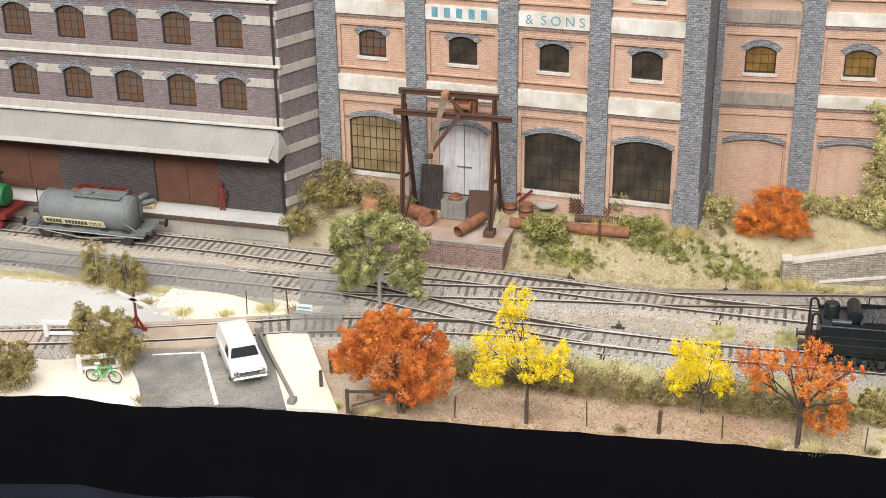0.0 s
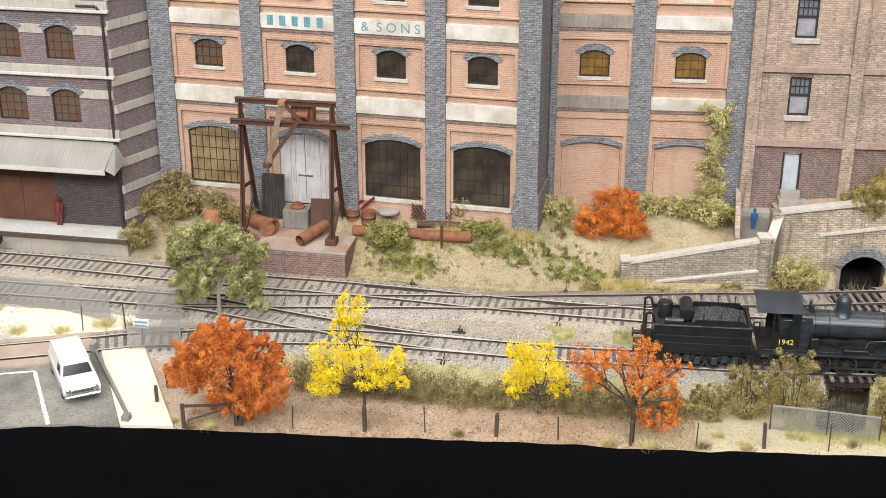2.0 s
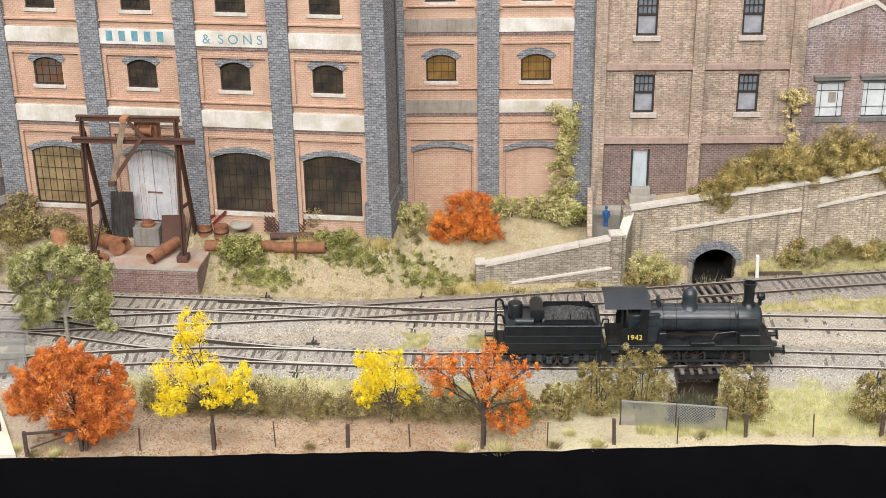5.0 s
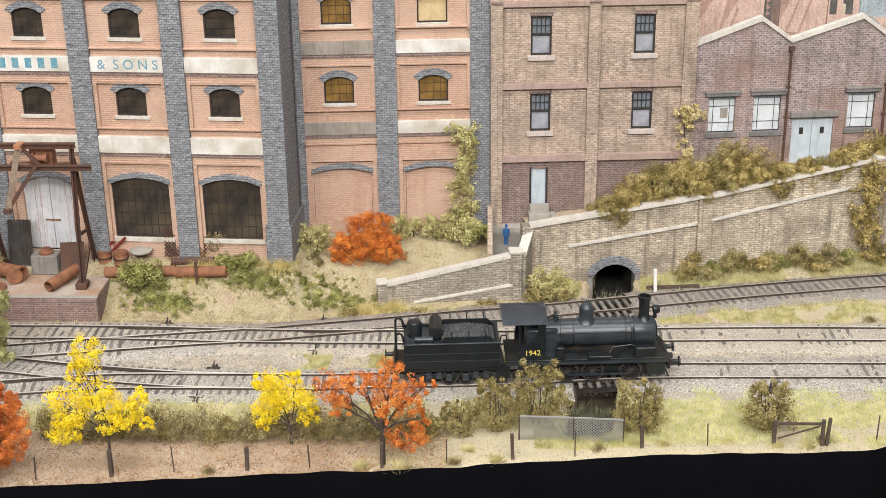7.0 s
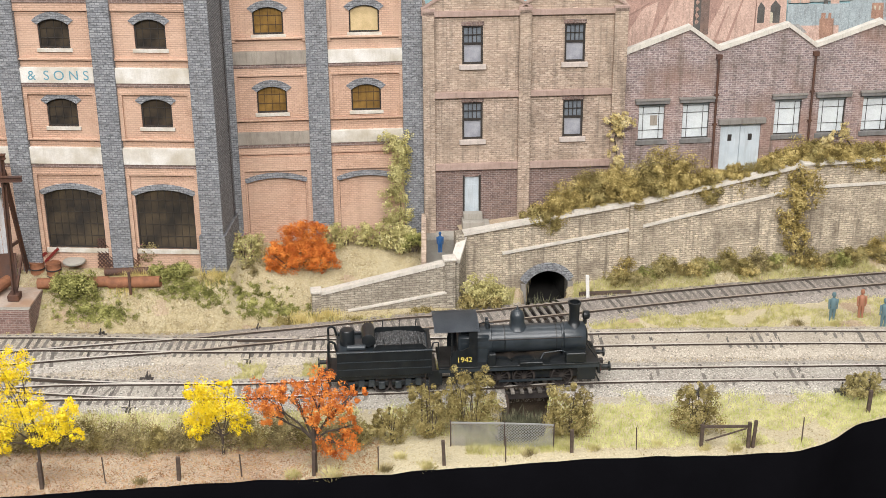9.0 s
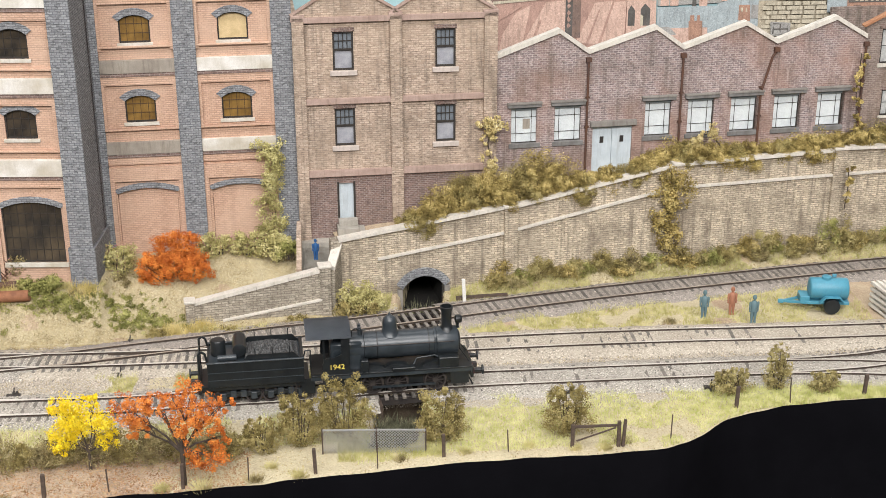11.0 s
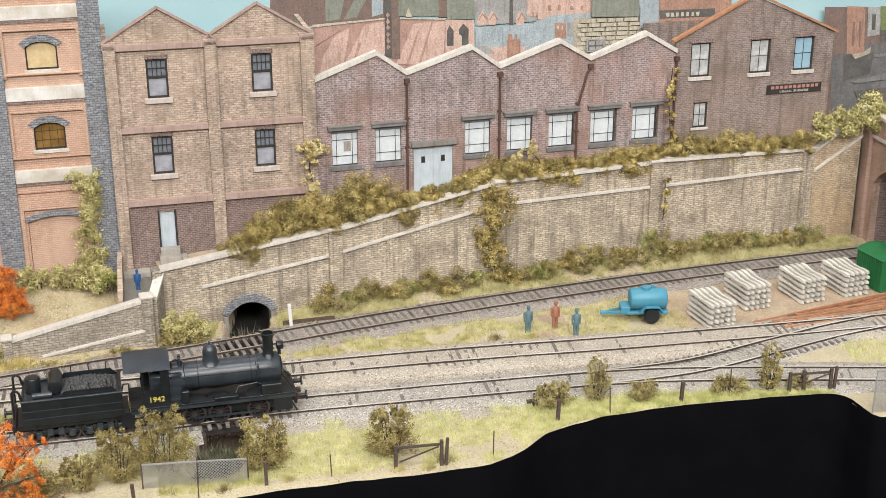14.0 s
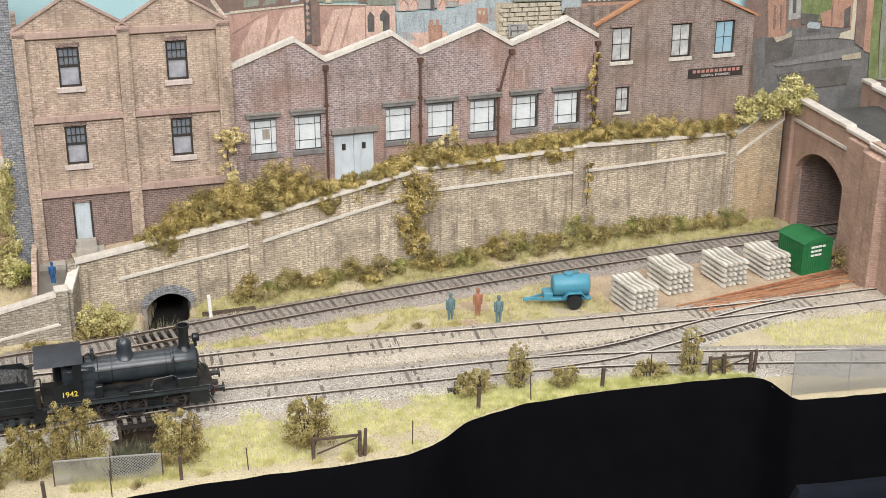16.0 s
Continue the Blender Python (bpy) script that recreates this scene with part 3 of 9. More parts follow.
def make_ground():
    xs = np.arange(-720, 621, 2.2)
    ks = np.linspace(0, 1, 170)
    verts, faces, kinds = [], [], []
    nx, ny = len(xs), len(ks)
    for x in xs:
        e = interp(EDGE, x)
        for k in ks:
            y = e + (170 - e) * k
            z = ground_z(x, y)
            if k < 0.012:
                z -= 0.9
            verts.append((x * MM, y * MM, z * MM))
    for i in range(nx - 1):
        for j in range(ny - 1):
            a = i * ny + j
            faces.append((a, a + ny, a + ny + 1, a + 1))
            kinds.append(surface(xs[i], verts[a][1] * 1000))
    me = bpy.data.meshes.new("ground")
    me.from_pydata(verts, [], faces)
    for m in (M_DIRT, M_TURF, M_STRAW, M_GRAVEL, M_SAND, M_PALEROAD, M_LITTER, M_DITCHSHADE):
        me.materials.append(m)
    me.polygons.foreach_set("material_index", kinds)
    me.polygons.foreach_set("use_smooth", [True] * len(me.polygons))
    tagged(new("ground", me), "model landscape of dry turf, earth, gravel and pale sand", "ground", kind="structure")


make_ground()


def fascia():
    bm = bmesh.new()
    dense = [(x, interp(EDGE, x)) for x in np.arange(-720, 621, 3.0)]
    rows = [(0.0, -2.2), (-0.8, -6), (-1.0, -30), (-1.5, -62)]
    deep = lambda x: 44 * smooth01(125, 190, x) * (1 - smooth01(350, 364, x))
    grid = [[bm.verts.new((x, y + dy + 0.25 * noise.noise((x * 0.05, z, 0)), z + (1.0 * noise.noise((x * 0.06, 1, 1)) if i == 0 else -deep(x) if i == 3 else 0))) for i, (dy, z) in enumerate(rows)] for x, y in dense]
    for a, b in zip(grid, grid[1:]):
        for i in range(len(rows) - 1):
            bm.faces.new((a[i], b[i], b[i + 1], a[i + 1]))
    tagged(part("fascia", bm, M_VELVET, None, smooth=True), "black velvet fascia along the layout's front edge", "fascia", kind="structure")
    bm = bmesh.new()
    grid = [[bm.verts.new((x, y - dy + 1.0 * noise.noise((x * 0.03, z * 0.05, 4)), z - (deep(x) if z > -100 else 0))) for dy, z in ((1.0, -57), (5, -57.5), (8, -60), (9, -64), (14, -800))] for x, y in dense]
    for a, b in zip(grid, grid[1:]):
        for i in range(4):
            bm.faces.new((a[i], b[i], b[i + 1], a[i + 1]))
    tagged(part("drape", bm, M_DRAPE, None, smooth=True), "dark blue drape hanging below the layout", "drape", kind="structure")


fascia()


def hall():
    m = mat("hall_wall", (0.12, 0.115, 0.11), (0.10, 0.096, 0.09), 0.001, bump=0.0)
    for name, a in (("hall_floor", (-2600, 2600, -3400, 1500, -810, -800)), ("hall_ceiling", (-2600, 2600, -3400, 1500, 2900, 2910)), ("wall_south", (-2600, 2600, -3410, -3400, -800, 2900)),
                    ("wall_north", (-2600, 2600, 1500, 1510, -800, 2900)), ("wall_west", (-2610, -2600, -3400, 1500, -800, 2900)), ("wall_east", (2600, 2610, -3400, 1500, -800, 2900))):
        tagged(part(name, B(*a), m, None), "plain exhibition hall surface", "hall", kind="structure")


hall()


# ---- railway ----
SLEEPER = mesh_of("sleeper", B(-1.1, 1.1, -14.0, 14.0, -1.5, 0, bev=0.12), M_SLEEPER)


def sweep(xy, th, prof, off):
    bm = bmesh.new()
    rows = []
    for (x, y), a in zip(xy, th):
        nx, ny = -math.sin(a), math.cos(a)
        rows.append([bm.verts.new((x + nx * (off + d), y + ny * (off + d), z)) for d, z in prof])
    n = len(prof)
    for a, b in zip(rows, rows[1:]):
        for i in range(n):
            bm.faces.new((a[i], b[i], b[(i + 1) % n], a[(i + 1) % n]))
    bm.faces.new(rows[0])
    bm.faces.new(rows[-1][::-1])
    return bm


def track(pts, label, lift=0.0, ties=(0.0, 1.0), ballast=True, width=19.0, head=None, bed=None):
    xy, th = spline(pts, 1.7)
    base = thing("railway_track", (0, 0, 0), 0, label, "railway track", "tracks of the layout")
    for off in (-8.6, 8.6):
        rail = part("rail", sweep(xy, th, [(-0.55, -1.4), (0.55, -1.4), (0.55, -1.25), (0.2, -1.1), (0.2, -0.7), (0.36, -0.5), (0.4, -0.2 + lift), (-0.4, -0.2 + lift), (-0.36, -0.5), (-0.2, -0.7), (-0.2, -1.1), (-0.55, -1.25)], off), M_RAIL, base)
        part("rail_head", sweep(xy, th, [(-0.45, -0.27 + lift), (0.45, -0.27 + lift), (0.43, 0.0 + lift), (-0.43, 0.0 + lift)], off), head or M_RAILTOP, rail, "worn bright rail head")
    n = len(xy)
    k = 0
    for i in range(int(n * ties[0]), int(n * ties[1]), 3):
        x, y = xy[i]
        if not -660 < x < 520:
            continue
        put("sleeper", SLEEPER, base, (x, y, -1.34 + lift * 0.5 - 0.2 * RNG.random()), math.degrees(th[i]) + RNG.uniform(-1.5, 1.5))
    if ballast:
        bm = bmesh.new()
        last = None
        for (x, y), a in zip(xy, th):
            nx, ny = -math.sin(a), math.cos(a)
            if abs(x - ditch_x(y)) < 14.2:
                last = None
                continue
            row = []
            for d in (-width - 5, -width, -width + 4.5, -10, -5, 0, 5, 10, width - 4.5, width, width + 5):
                z = -1.53 + lift + (0.19 * smooth01(20, 70, x) if bed is not M_BALLASTDARK else -0.08) if abs(d) < width - 4 else -2.6 if abs(d) < width + 1 else -5.2
                z += 0.3 * noise.noise((x * 0.4, (y + d) * 0.4, 2)) + 0.26 * noise.noise((x * 0.03, (y + d) * 0.03, 12))
                row.append(bm.verts.new((x + nx * d, y + ny * d + 1.2 * noise.noise((x * 0.2, d, 7)), z)))
            if last:
                for p, q, r, s in zip(last, row, row[1:], last[1:]):
                    bm.faces.new((p, q, r, s))
            last = row
        part("ballast", bm, bed or M_BALLAST, base, "grey stone ballast", smooth=True)
    return base


track(T1, "front railway line with weathered sleepers on grey ballast")
track(T2, "middle railway line with weathered sleepers on grey ballast", 0.02, bed=M_GRAVEL)
track(T3, "back railway line curving towards the brick bridge", 0.04, ties=(0.12, 1.0), head=M_RAILDULL, bed=M_BALLASTDARK)
track(TB, "siding joining the middle line through a turnout", 0.06, ties=(0.0, 0.86), width=17)
track(TD, "crossover between siding and front line", 0.08, ties=(0.15, 0.85), width=14)
track(TE, "crossover between front and middle line", 0.08, ties=(0.2, 0.85), width=14)


def frogs():
    """Check rails and point levers of the turnouts."""
    base = thing("turnout_parts", (0, 0, 0), 0, "steel check rails and point levers beside turnouts", "turnout")
    for pts, i0, i1, off in ((T2, 205, 225, 6.6), (TB, 150, 168, -6.8), (T1, 160, 182, 6.7), (TD, 55, 75, 6.7), (T3, 35, 52, -6.8), (T2, 262, 280, 6.7)):
        xy, th = spline(pts)
        part("check_rail", sweep(xy[i0:i1], th[i0:i1], [(-0.35, -2.1), (0.35, -2.1), (0.35, 0), (-0.35, 0)], off), M_RAIL, base)
    for x, y, s in ((-262, -37, -1), (-262, -4, 1), (-166, -39, -1), (-166, 1, 1), (-225, -97, -1), (-222, -63, 1), (172, -84, -1), (92, -84, -1)):
        bm = B(x - 4, x + 4, y - 1.5, y + 1.5, -3.4, -1.9)
        box(bm, x - 1.4, x - 0.3, y - 5, y + 5, -3.3, -2.0)
        box(bm, x + 0.5, x + 1.5, y - 5, y + 5, -3.3, -2.0)
        cyl(bm, (x, y, -2), (x + 0.6, y + 1, 2.2), 0.5, 0.35, 6)
        part("point_lever", bm, M_DARKIRON, base)


frogs()


def culvert_bridges():
    for pts, nm in ((T1, "front"), (T2, "middle"), (T3, "back")):
        xy, th = spline(pts, 1.0)
        i = int(np.argmin(abs(xy[:, 0] - [ditch_x(v) for v in xy[:, 1]])))
        x, y = xy[i]
        b = thing("culvert_bridge", (x, y, -3.6), math.degrees(th[i]), "small timber bridge carrying rails over the ditch", "bridge", "bridges over the ditch")
        for s in (-8.6, 8.6):
            part("girder", B(-17, 17, s - 1.5, s + 1.5, -4.6, -0.1, bev=0.15), M_DARKIRON, b, "dark timber girder")
        for s in (-14.5, 14.5):
            part("abutment", B(s - 1.6, s + 1.6, -17, 17, -16, -0.9, bev=0.3), M_POST, b, "dark timber abutment")


culvert_bridges()


def ballast_stones():
    """Loose stones round the tracks."""
    verts, faces = [], []
    spots = []
    for pts, n in ((T1, 15000), (T2, 14000), (T3, 6000), (TB, 5500), (TD, 2600)):
        xy, th = spline(pts)
        for _ in range(n):
            i = RNG.randrange(len(xy))
            x, y = xy[i]
            if not -640 < x < 500:
                continue
            d = RNG.gauss(0, 11)
            x, y = x - math.sin(th[i]) * d, y + math.cos(th[i]) * d
            if abs(x - ditch_x(y)) < 15 or abs(abs(d) - 8.6) < 1.1 or y < interp(EDGE, x) + 6 or x > 346 and y < -100:
                continue
            spots.append((x, y, -1.7 - max(0, abs(d) - 14) * 0.2))
    for _ in range(22000):
        x, y = RNG.uniform(-420, 330), RNG.uniform(-62, -32)
        spots.append((x, y, ground_z(x, y)))
    for x, y, z in spots:
        s = RNG.uniform(0.3, 0.85)
        k = len(verts)
        for v in ((1, 0, 0), (-0.5, 0.9, 0), (-0.5, -0.9, 0), (0.1, 0.1, 0.9)):
            verts.append(((x + v[0] * s * RNG.uniform(0.6, 1.2)) * MM, (y + v[1] * s * RNG.uniform(0.6, 1.2)) * MM, (z - 0.1 + v[2] * s) * MM))
        faces += [(k, k + 1, k + 3), (k + 1, k + 2, k + 3), (k + 2, k, k + 3)]
    me = bpy.data.meshes.new("ballast_stones")
    me.from_pydata(verts, [], faces)
    me.materials.append(M_STONES)
    tagged(new("ballast_stones", me), "loose grey and brown ballast stones", "stones", kind="stuff")


ballast_stones()


# ---- buildings ----
def window_kit(name, w, zb, zs, zt, pane_mat, cols, rows, ring=True, sill=True, sill_mat=None, ring_mat=None, t=4.0, depth=1.8, frame_w=0.9, bars_mat=None, sill_h=2.0):
    """Meshes of one window, its left lower corner at local (0, 0, 0)."""
    h, s = zt - zb, zs - zb
    kit = []
    pts = arc(0, w, s, h - s)
    pane = bmesh.new()
    prism(pane, [(0.2, 0.1)] + [(x, z) for x, z in pts] + [(w - 0.2, 0.1)], depth, depth + 0.4)
    fr = bmesh.new()
    box(fr, 0, frame_w, depth - 0.7, depth, 0, s)
    box(fr, w - frame_w, w, depth - 0.7, depth, 0, s)
    box(fr, frame_w, w - frame_w, depth - 0.7, depth, 0, frame_w)
    for (xa, za), (xb, zb2) in zip(pts, pts[1:]):
        prism(fr, [(xa, za - frame_w), (xb, zb2 - frame_w), (xb, zb2), (xa, za)], depth - 0.7, depth)
    kit.append(("window", mesh_of("window", fr, M_FRAME), None))
    kit.append(("pane", mesh_of("pane", pane, pane_mat), "window"))
    bars = bmesh.new()
    for i in range(1, cols):
        x = w * i / cols
        top = max(z for (xa, z), (xb, z2) in zip(pts, pts[1:]) if xa <= x + 0.01) if h > s + 0.01 else s
        best = min(pts, key=lambda q: abs(q[0] - x))
        box(bars, x - 0.16, x + 0.16, depth - 0.35, depth - 0.02, frame_w, (best[1] if h > s + 0.01 else s) - frame_w * 0.5)
    for j in range(1, rows):
        z = h * j / rows
        if z < s:
            box(bars, frame_w, w - frame_w, depth - 0.33, depth - 0.03, z - 0.16, z + 0.16)
    kit.append(("glazing_grid", mesh_of("glazing_grid", bars, bars_mat or M_FRAME), "window"))
    if ring:
        kit.append(("brick_arch", mesh_of("brick_arch", ring_arch(0, w, s, h - s, t, -0.9, 1.2), ring_mat or M_GREYBRICK), "window"))
    if sill:
        kit.append(("sill", mesh_of("sill", B(-1.4, w + 1.4, -1.1, depth, -sill_h, 0.0, bev=0.15), sill_mat or M_RENDER), "window"))
    return kit


def place_window(kit, parent, u, y, z, pane_mat=None):
    top = None
    for name, me, under in kit:
        if name == "glazing_grid" and pane_mat is M_BOARD:
            continue
        ob = put(name, me, top if under else parent, (0, 0, 0) if under else (u, y, z))
        if pane_mat and name == "pane":
            ob.data = me.copy()
            ob.data.materials[0] = pane_mat
        top = top or ob
    return top


def purple_warehouse():
    b = thing("warehouse", (-660, 27, 10), 0, "purple-brown brick warehouse with pale bands and arched windows", "building")
    z = lambda v: v - 10
    cols = [(-39, -19), (0.5, 21), (41, 61.5), (80, 100), (118.5, 138.5), (156, 175)]
    rows = [(z(81.5), z(100), z(104), cols), (z(123.5), z(142), z(147), cols), (z(165.5), z(184), z(189), cols)]
    doors = [(-21, 29), (102, 150)]
    part("wall", pierced(-62, 199, z(71), 205, rows, 0, 4), M_PURPLE, b, "purple-brown brick wall")
    # ground floor in a darker brick than the storeys above
    part("ground_floor_wall", pierced(-62, 199, 0, z(71) - 0.01, [(0.0, z(46), z(46), doors)], 0.4, 4), M_PURPLEDARK, b, "dark purple-brown brick wall")
    part("side_wall", slab([(196, 4.05), (199.02, 0.02), (214.5, 33), (211, 34)], 0, 205), M_PURPLE, b)
    kit = window_kit("w", 20, 0, 18.5, 22.5, M_BROWNGLASS, 4, 4, t=4.2, bars_mat=M_BARS, sill=False)
    for zb, zs, zt, cs in rows:
        for i, (p, q) in enumerate(cs):
            place_window(kit, b, p, 0, zb, None)
    for zz in (z(98.6), z(140.2), z(182)):
        u = -62
        for p, q in cols + [(199, 0)]:
            if p - 0.6 > u:
                part("pale_band", B(u, p - 0.6, -0.7, 0.3, zz, zz + 5.8, bev=0.1), M_CREAM, b)
            u = q + 0.6
    for z0 in (z(71), z(112.7), z(155)):
        part("cornice", B(-62, 200.5, -1.6, 0.5, z0 + 2, z0 + 7, bev=0.2), M_CREAM, b, "pale cornice band")
        part("moulding", B(-62, 201, -3.2, 0.5, z0, z0 + 1.9, bev=0.3), M_WHITEEDGE, b, "white moulding")
    for k in range(11):
        part("pale_band", slab([(198.5, -0.7), (199.9, -0.5), (215.2, 32.6), (214, 33)], 6 + 18.3 * k, 11.5 + 18.3 * k), M_CREAM, b)
    bm = bmesh.new()
    tube(bm, [(197, -1.6, 0), (196.5, -1.6, 145), (193, -1.6, 149), (180, -1.6, 149)], 0.9, 8)
    part("drainpipe", bm, M_DARKIRON, b, smooth=True)
    bm = bmesh.new()
    tube(bm, [(215.6, 33, 0), (215.6, 33, 200)], 0.8, 8)
    part("drainpipe", bm, M_DARKIRON, b, smooth=True)
    for p, q in doors:
        part("door", B(p, (p + q) / 2 - 0.2, 2.2, 3.4, 0, z(46)), M_RUSTDOOR, b, "brown sliding door")
        part("door", B((p + q) / 2 + 0.2, q, 2.2, 3.4, 0, z(46)), M_RUSTDOOR, b, "brown sliding door")
        part("lintel", B(p - 2, q + 2, -0.3, 1.5, z(46), z(46) + 2.2, bev=0.1), M_CONCDARK, b)
    # corrugated awning
    bm = bmesh.new()
    n = 240
    top, low = [], []
    for i in range(n + 1):
        u = -62 + 259 * i / n
        w = 0.11 * (1 if i % 2 else -1)
        top.append(bm.verts.new((u, -0.6, z(69.5) + w)))
        low.append(bm.verts.new((u, -22, z(58) + w)))
    for i in range(n):
        bm.faces.new((top[i], low[i], low[i + 1], top[i + 1]))
    bmesh.ops.solidify(bm, geom=bm.faces[:], thickness=0.5)
    aw = part("awning", bm, M_AWNING, b, "pale corrugated iron awning")
    bm = bmesh.new()
    for i in range(n):
        u = -62 + 259 * i / n
        d = 0.22 if i % 2 else 0.0
        box(bm, u, u + 259 / n, -22.4 + d, -21.9 + d, z(54.8), z(58.2))
    part("awning_valance", bm, M_AWNING, aw)
    bm = bmesh.new()
    prism(bm, [(-62, z(56.5)), (197, z(56.5)), (197, z(57.2)), (-62, z(57.2))], -21.6, -20.6)
    part("awning_beam", bm, M_POST, aw)
    bm = bmesh.new()
    vs = [bm.verts.new(v) for v in ((197, -0.6, z(69.5)), (197.6, -22, z(58)), (203, -21, z(54.5)), (203, -0.6, z(57)))]
    bm.faces.new(vs)
    bmesh.ops.solidify(bm, geom=bm.faces[:], thickness=0.6)
    part("awning_end", bm, M_AWNING, aw)
    part("roof", B(-62, 199, 4, 40, 203, 205), M_CONCDARK, b)


purple_warehouse()


def loading_dock():
    b = thing("loading_dock", (-660, 8, -3.5), 0, "concrete loading dock with timber edge along the warehouse", "platform")
    part("body", B(-62, 206, 0.8, 19.4, 0, 12.6, bev=0.3), M_CONC, b)
    part("deck", B(-62, 206.5, 0.0, 19.4, 12.65, 13.5, bev=0.2), M_DOCK, b, "pale concrete deck")
    part("edge_beam", B(-62, 206.8, -0.8, 0.7, 9.8, 12.9, bev=0.2), M_POST, b, "dark timber edge beam")


loading_dock()


def factory_front():
    """The four bays that stand forward, with the painted sign."""
    rz = math.degrees(math.atan2(-15, 240))
    b = thing("factory", (-435, 55, 20), rz, "orange brick factory with blue-grey piers and rendered bands", "building", "factory wings")
    z = lambda v: v - 20
    edges = [(5.7, 54), (67.5, 116), (129, 174.5), (187.6, 233)]
    kit_big = window_kit("w", 37, 0, 36, 40, M_DARKGLASS, 8, 5, t=3.6, bars_mat=M_FRAME, sill_h=3.0, sill_mat=M_RENDER, frame_w=0.8)
    kit_small = window_kit("w", 19, 0, 14.5, 18, M_DARKGLASS, 4, 3, t=4.2, bars_mat=M_FRAME, sill_h=2.2)
    for i, (a, c) in enumerate(edges):
        m = (a + c) / 2
        zb = z(36)
        lower = [(m - 18.5, m + 18.5)] if i != 1 else [(m - 17, m + 17)]
        r0 = (zb, zb + 36, zb + 40, lower) if i != 1 else (z(26), z(71), z(76), lower)
        rows = [r0] + [(z(v), z(v) + 14.5, z(v) + 18, [(m - 9.5, m + 9.5)]) for v in (116.5, 165.5)]
        part("bay_wall", pierced(a, c, -24, 195, rows, 0, 3.5), M_ORANGE, b, "orange brick bay")
        if i != 1:
            place_window(kit_big, b, m - 18.5, 0, zb, M_TANGLASS if i == 0 else None)
        else:
            dl = part("door", B(m - 17, m - 0.2, 2.2, 3.2, z(26), z(76)), M_GREYDOOR, b, "pale grey timber door")
            dr = part("door", B(m + 0.2, m + 17, 2.2, 3.2, z(26), z(76)), M_GREYDOOR, b, "pale grey timber door")
            part("bolt", B(m - 5, m + 5, 1.8, 2.2, z(45), z(46)), M_RUST, dl)
            for k in (2, 3):
                part("plank_joint", B(m - 17 + 3.4 * k, m - 16.8 + 3.4 * k, 2.1, 2.25, z(26), z(74)), M_RUSTPALE, dl)
                part("plank_joint", B(m + 3.4 * (k + 1) - 0.1, m + 3.4 * (k + 1) + 0.1, 2.1, 2.25, z(26), z(74)), M_RUSTPALE, dr)
            part("brick_arch", ring_arch(m - 17, m + 17, z(71), 5, 3.6, -0.9, 1.2), M_GREYBRICK, b)
            part("step", B(m - 18, m + 18, -1.0, 3, z(23), z(26)), M_ORANGE, b)
        for v in (116.5, 165.5):
            place_window(kit_small, b, m - 9.5, 0, z(v), M_BROWNGLASS if i == 0 and v < 120 else None)
        # rendered bands, mouldings and the proud border of each bay
        for v0, v1 in ((93, 103.5), (144.6, 154), (196, 205)):
            part("rendered_band", B(a, c, -2.8, 0.6, z(v0), z(v1), bev=0.15), M_RENDER, b, "weathered rendered band")
            part("string_course", B(a, c, -2.2, 0.5, z(v1) + 4.6, z(v1) + 5.8, bev=0.1), M_ORANGE, b)
            part("corbel", B(a, c, -1.6, 0.5, z(v0) - 7.5, z(v0) - 0.1), M_ORANGE, b)
            # brown strip paints the shadow below each rendered band
            part("corbel", B(a, c, -2.2, 0.5, z(v0) - 2.4, z(v0) - 0.15), M_BROWNBRICK, b)
        for v0, v1 in ((30, 87), (109, 139)):
            part("border", B(a, a + 2.4, -1.8, 0.5, z(v0) - 30 if v0 == 30 else z(v0), z(v1)), M_ORANGE, b)
            part("border", B(c - 2.4, c, -1.8, 0.5, z(v0) - 30 if v0 == 30 else z(v0), z(v1)), M_ORANGE, b)
            part("border", B(a + 2.4, c - 2.4, -1.8, 0.5, z(v1) - 1.0, z(v1)), M_ORANGE, b)
    for a, c in ((-9, 5.7), (54, 67.5), (116, 129), (174.5, 187.6)):
        part("pier", B(a, c, -3.6, 3.5, -24, 195, bev=0.2), M_GREYBRICK, b, "blue-grey brick pier")
    part("corner_pier", B(233, 247, -3.8, 42, -24, 195, bev=0.2), M_GREYBRICK, b, "blue-grey brick pier and return wall")
    part("plinth_pier", B(231.6, 248.2, -5.0, 42, -24, z(47), bev=0.4), M_GREYBRICK, b)
    # sign: one plain bar for each painted letter
    for a, n, gap in ((72, 5, 8.2),):
        for k in range(n):
            w = 5.2
            x = a + k * gap
            bm = B(x, x + w - 1.2, -2.98, -2.82, z(146.8), z(153))
            part("sign_bar", bm, M_LETTER, b, "faded blue painted bar")
    lettering("sign_text", "&  S O N S", 8.4, M_LETTER, b, (152.5, -2.86, z(146.6)), "faded blue painted words")
    part("back_wall", B(-9, 247, 30, 33, -24, 195), M_PURPLEDARK, b)
    part("roof", B(-9, 247, 3.6, 42, 195, 197), M_CONCDARK, b)


factory_front()


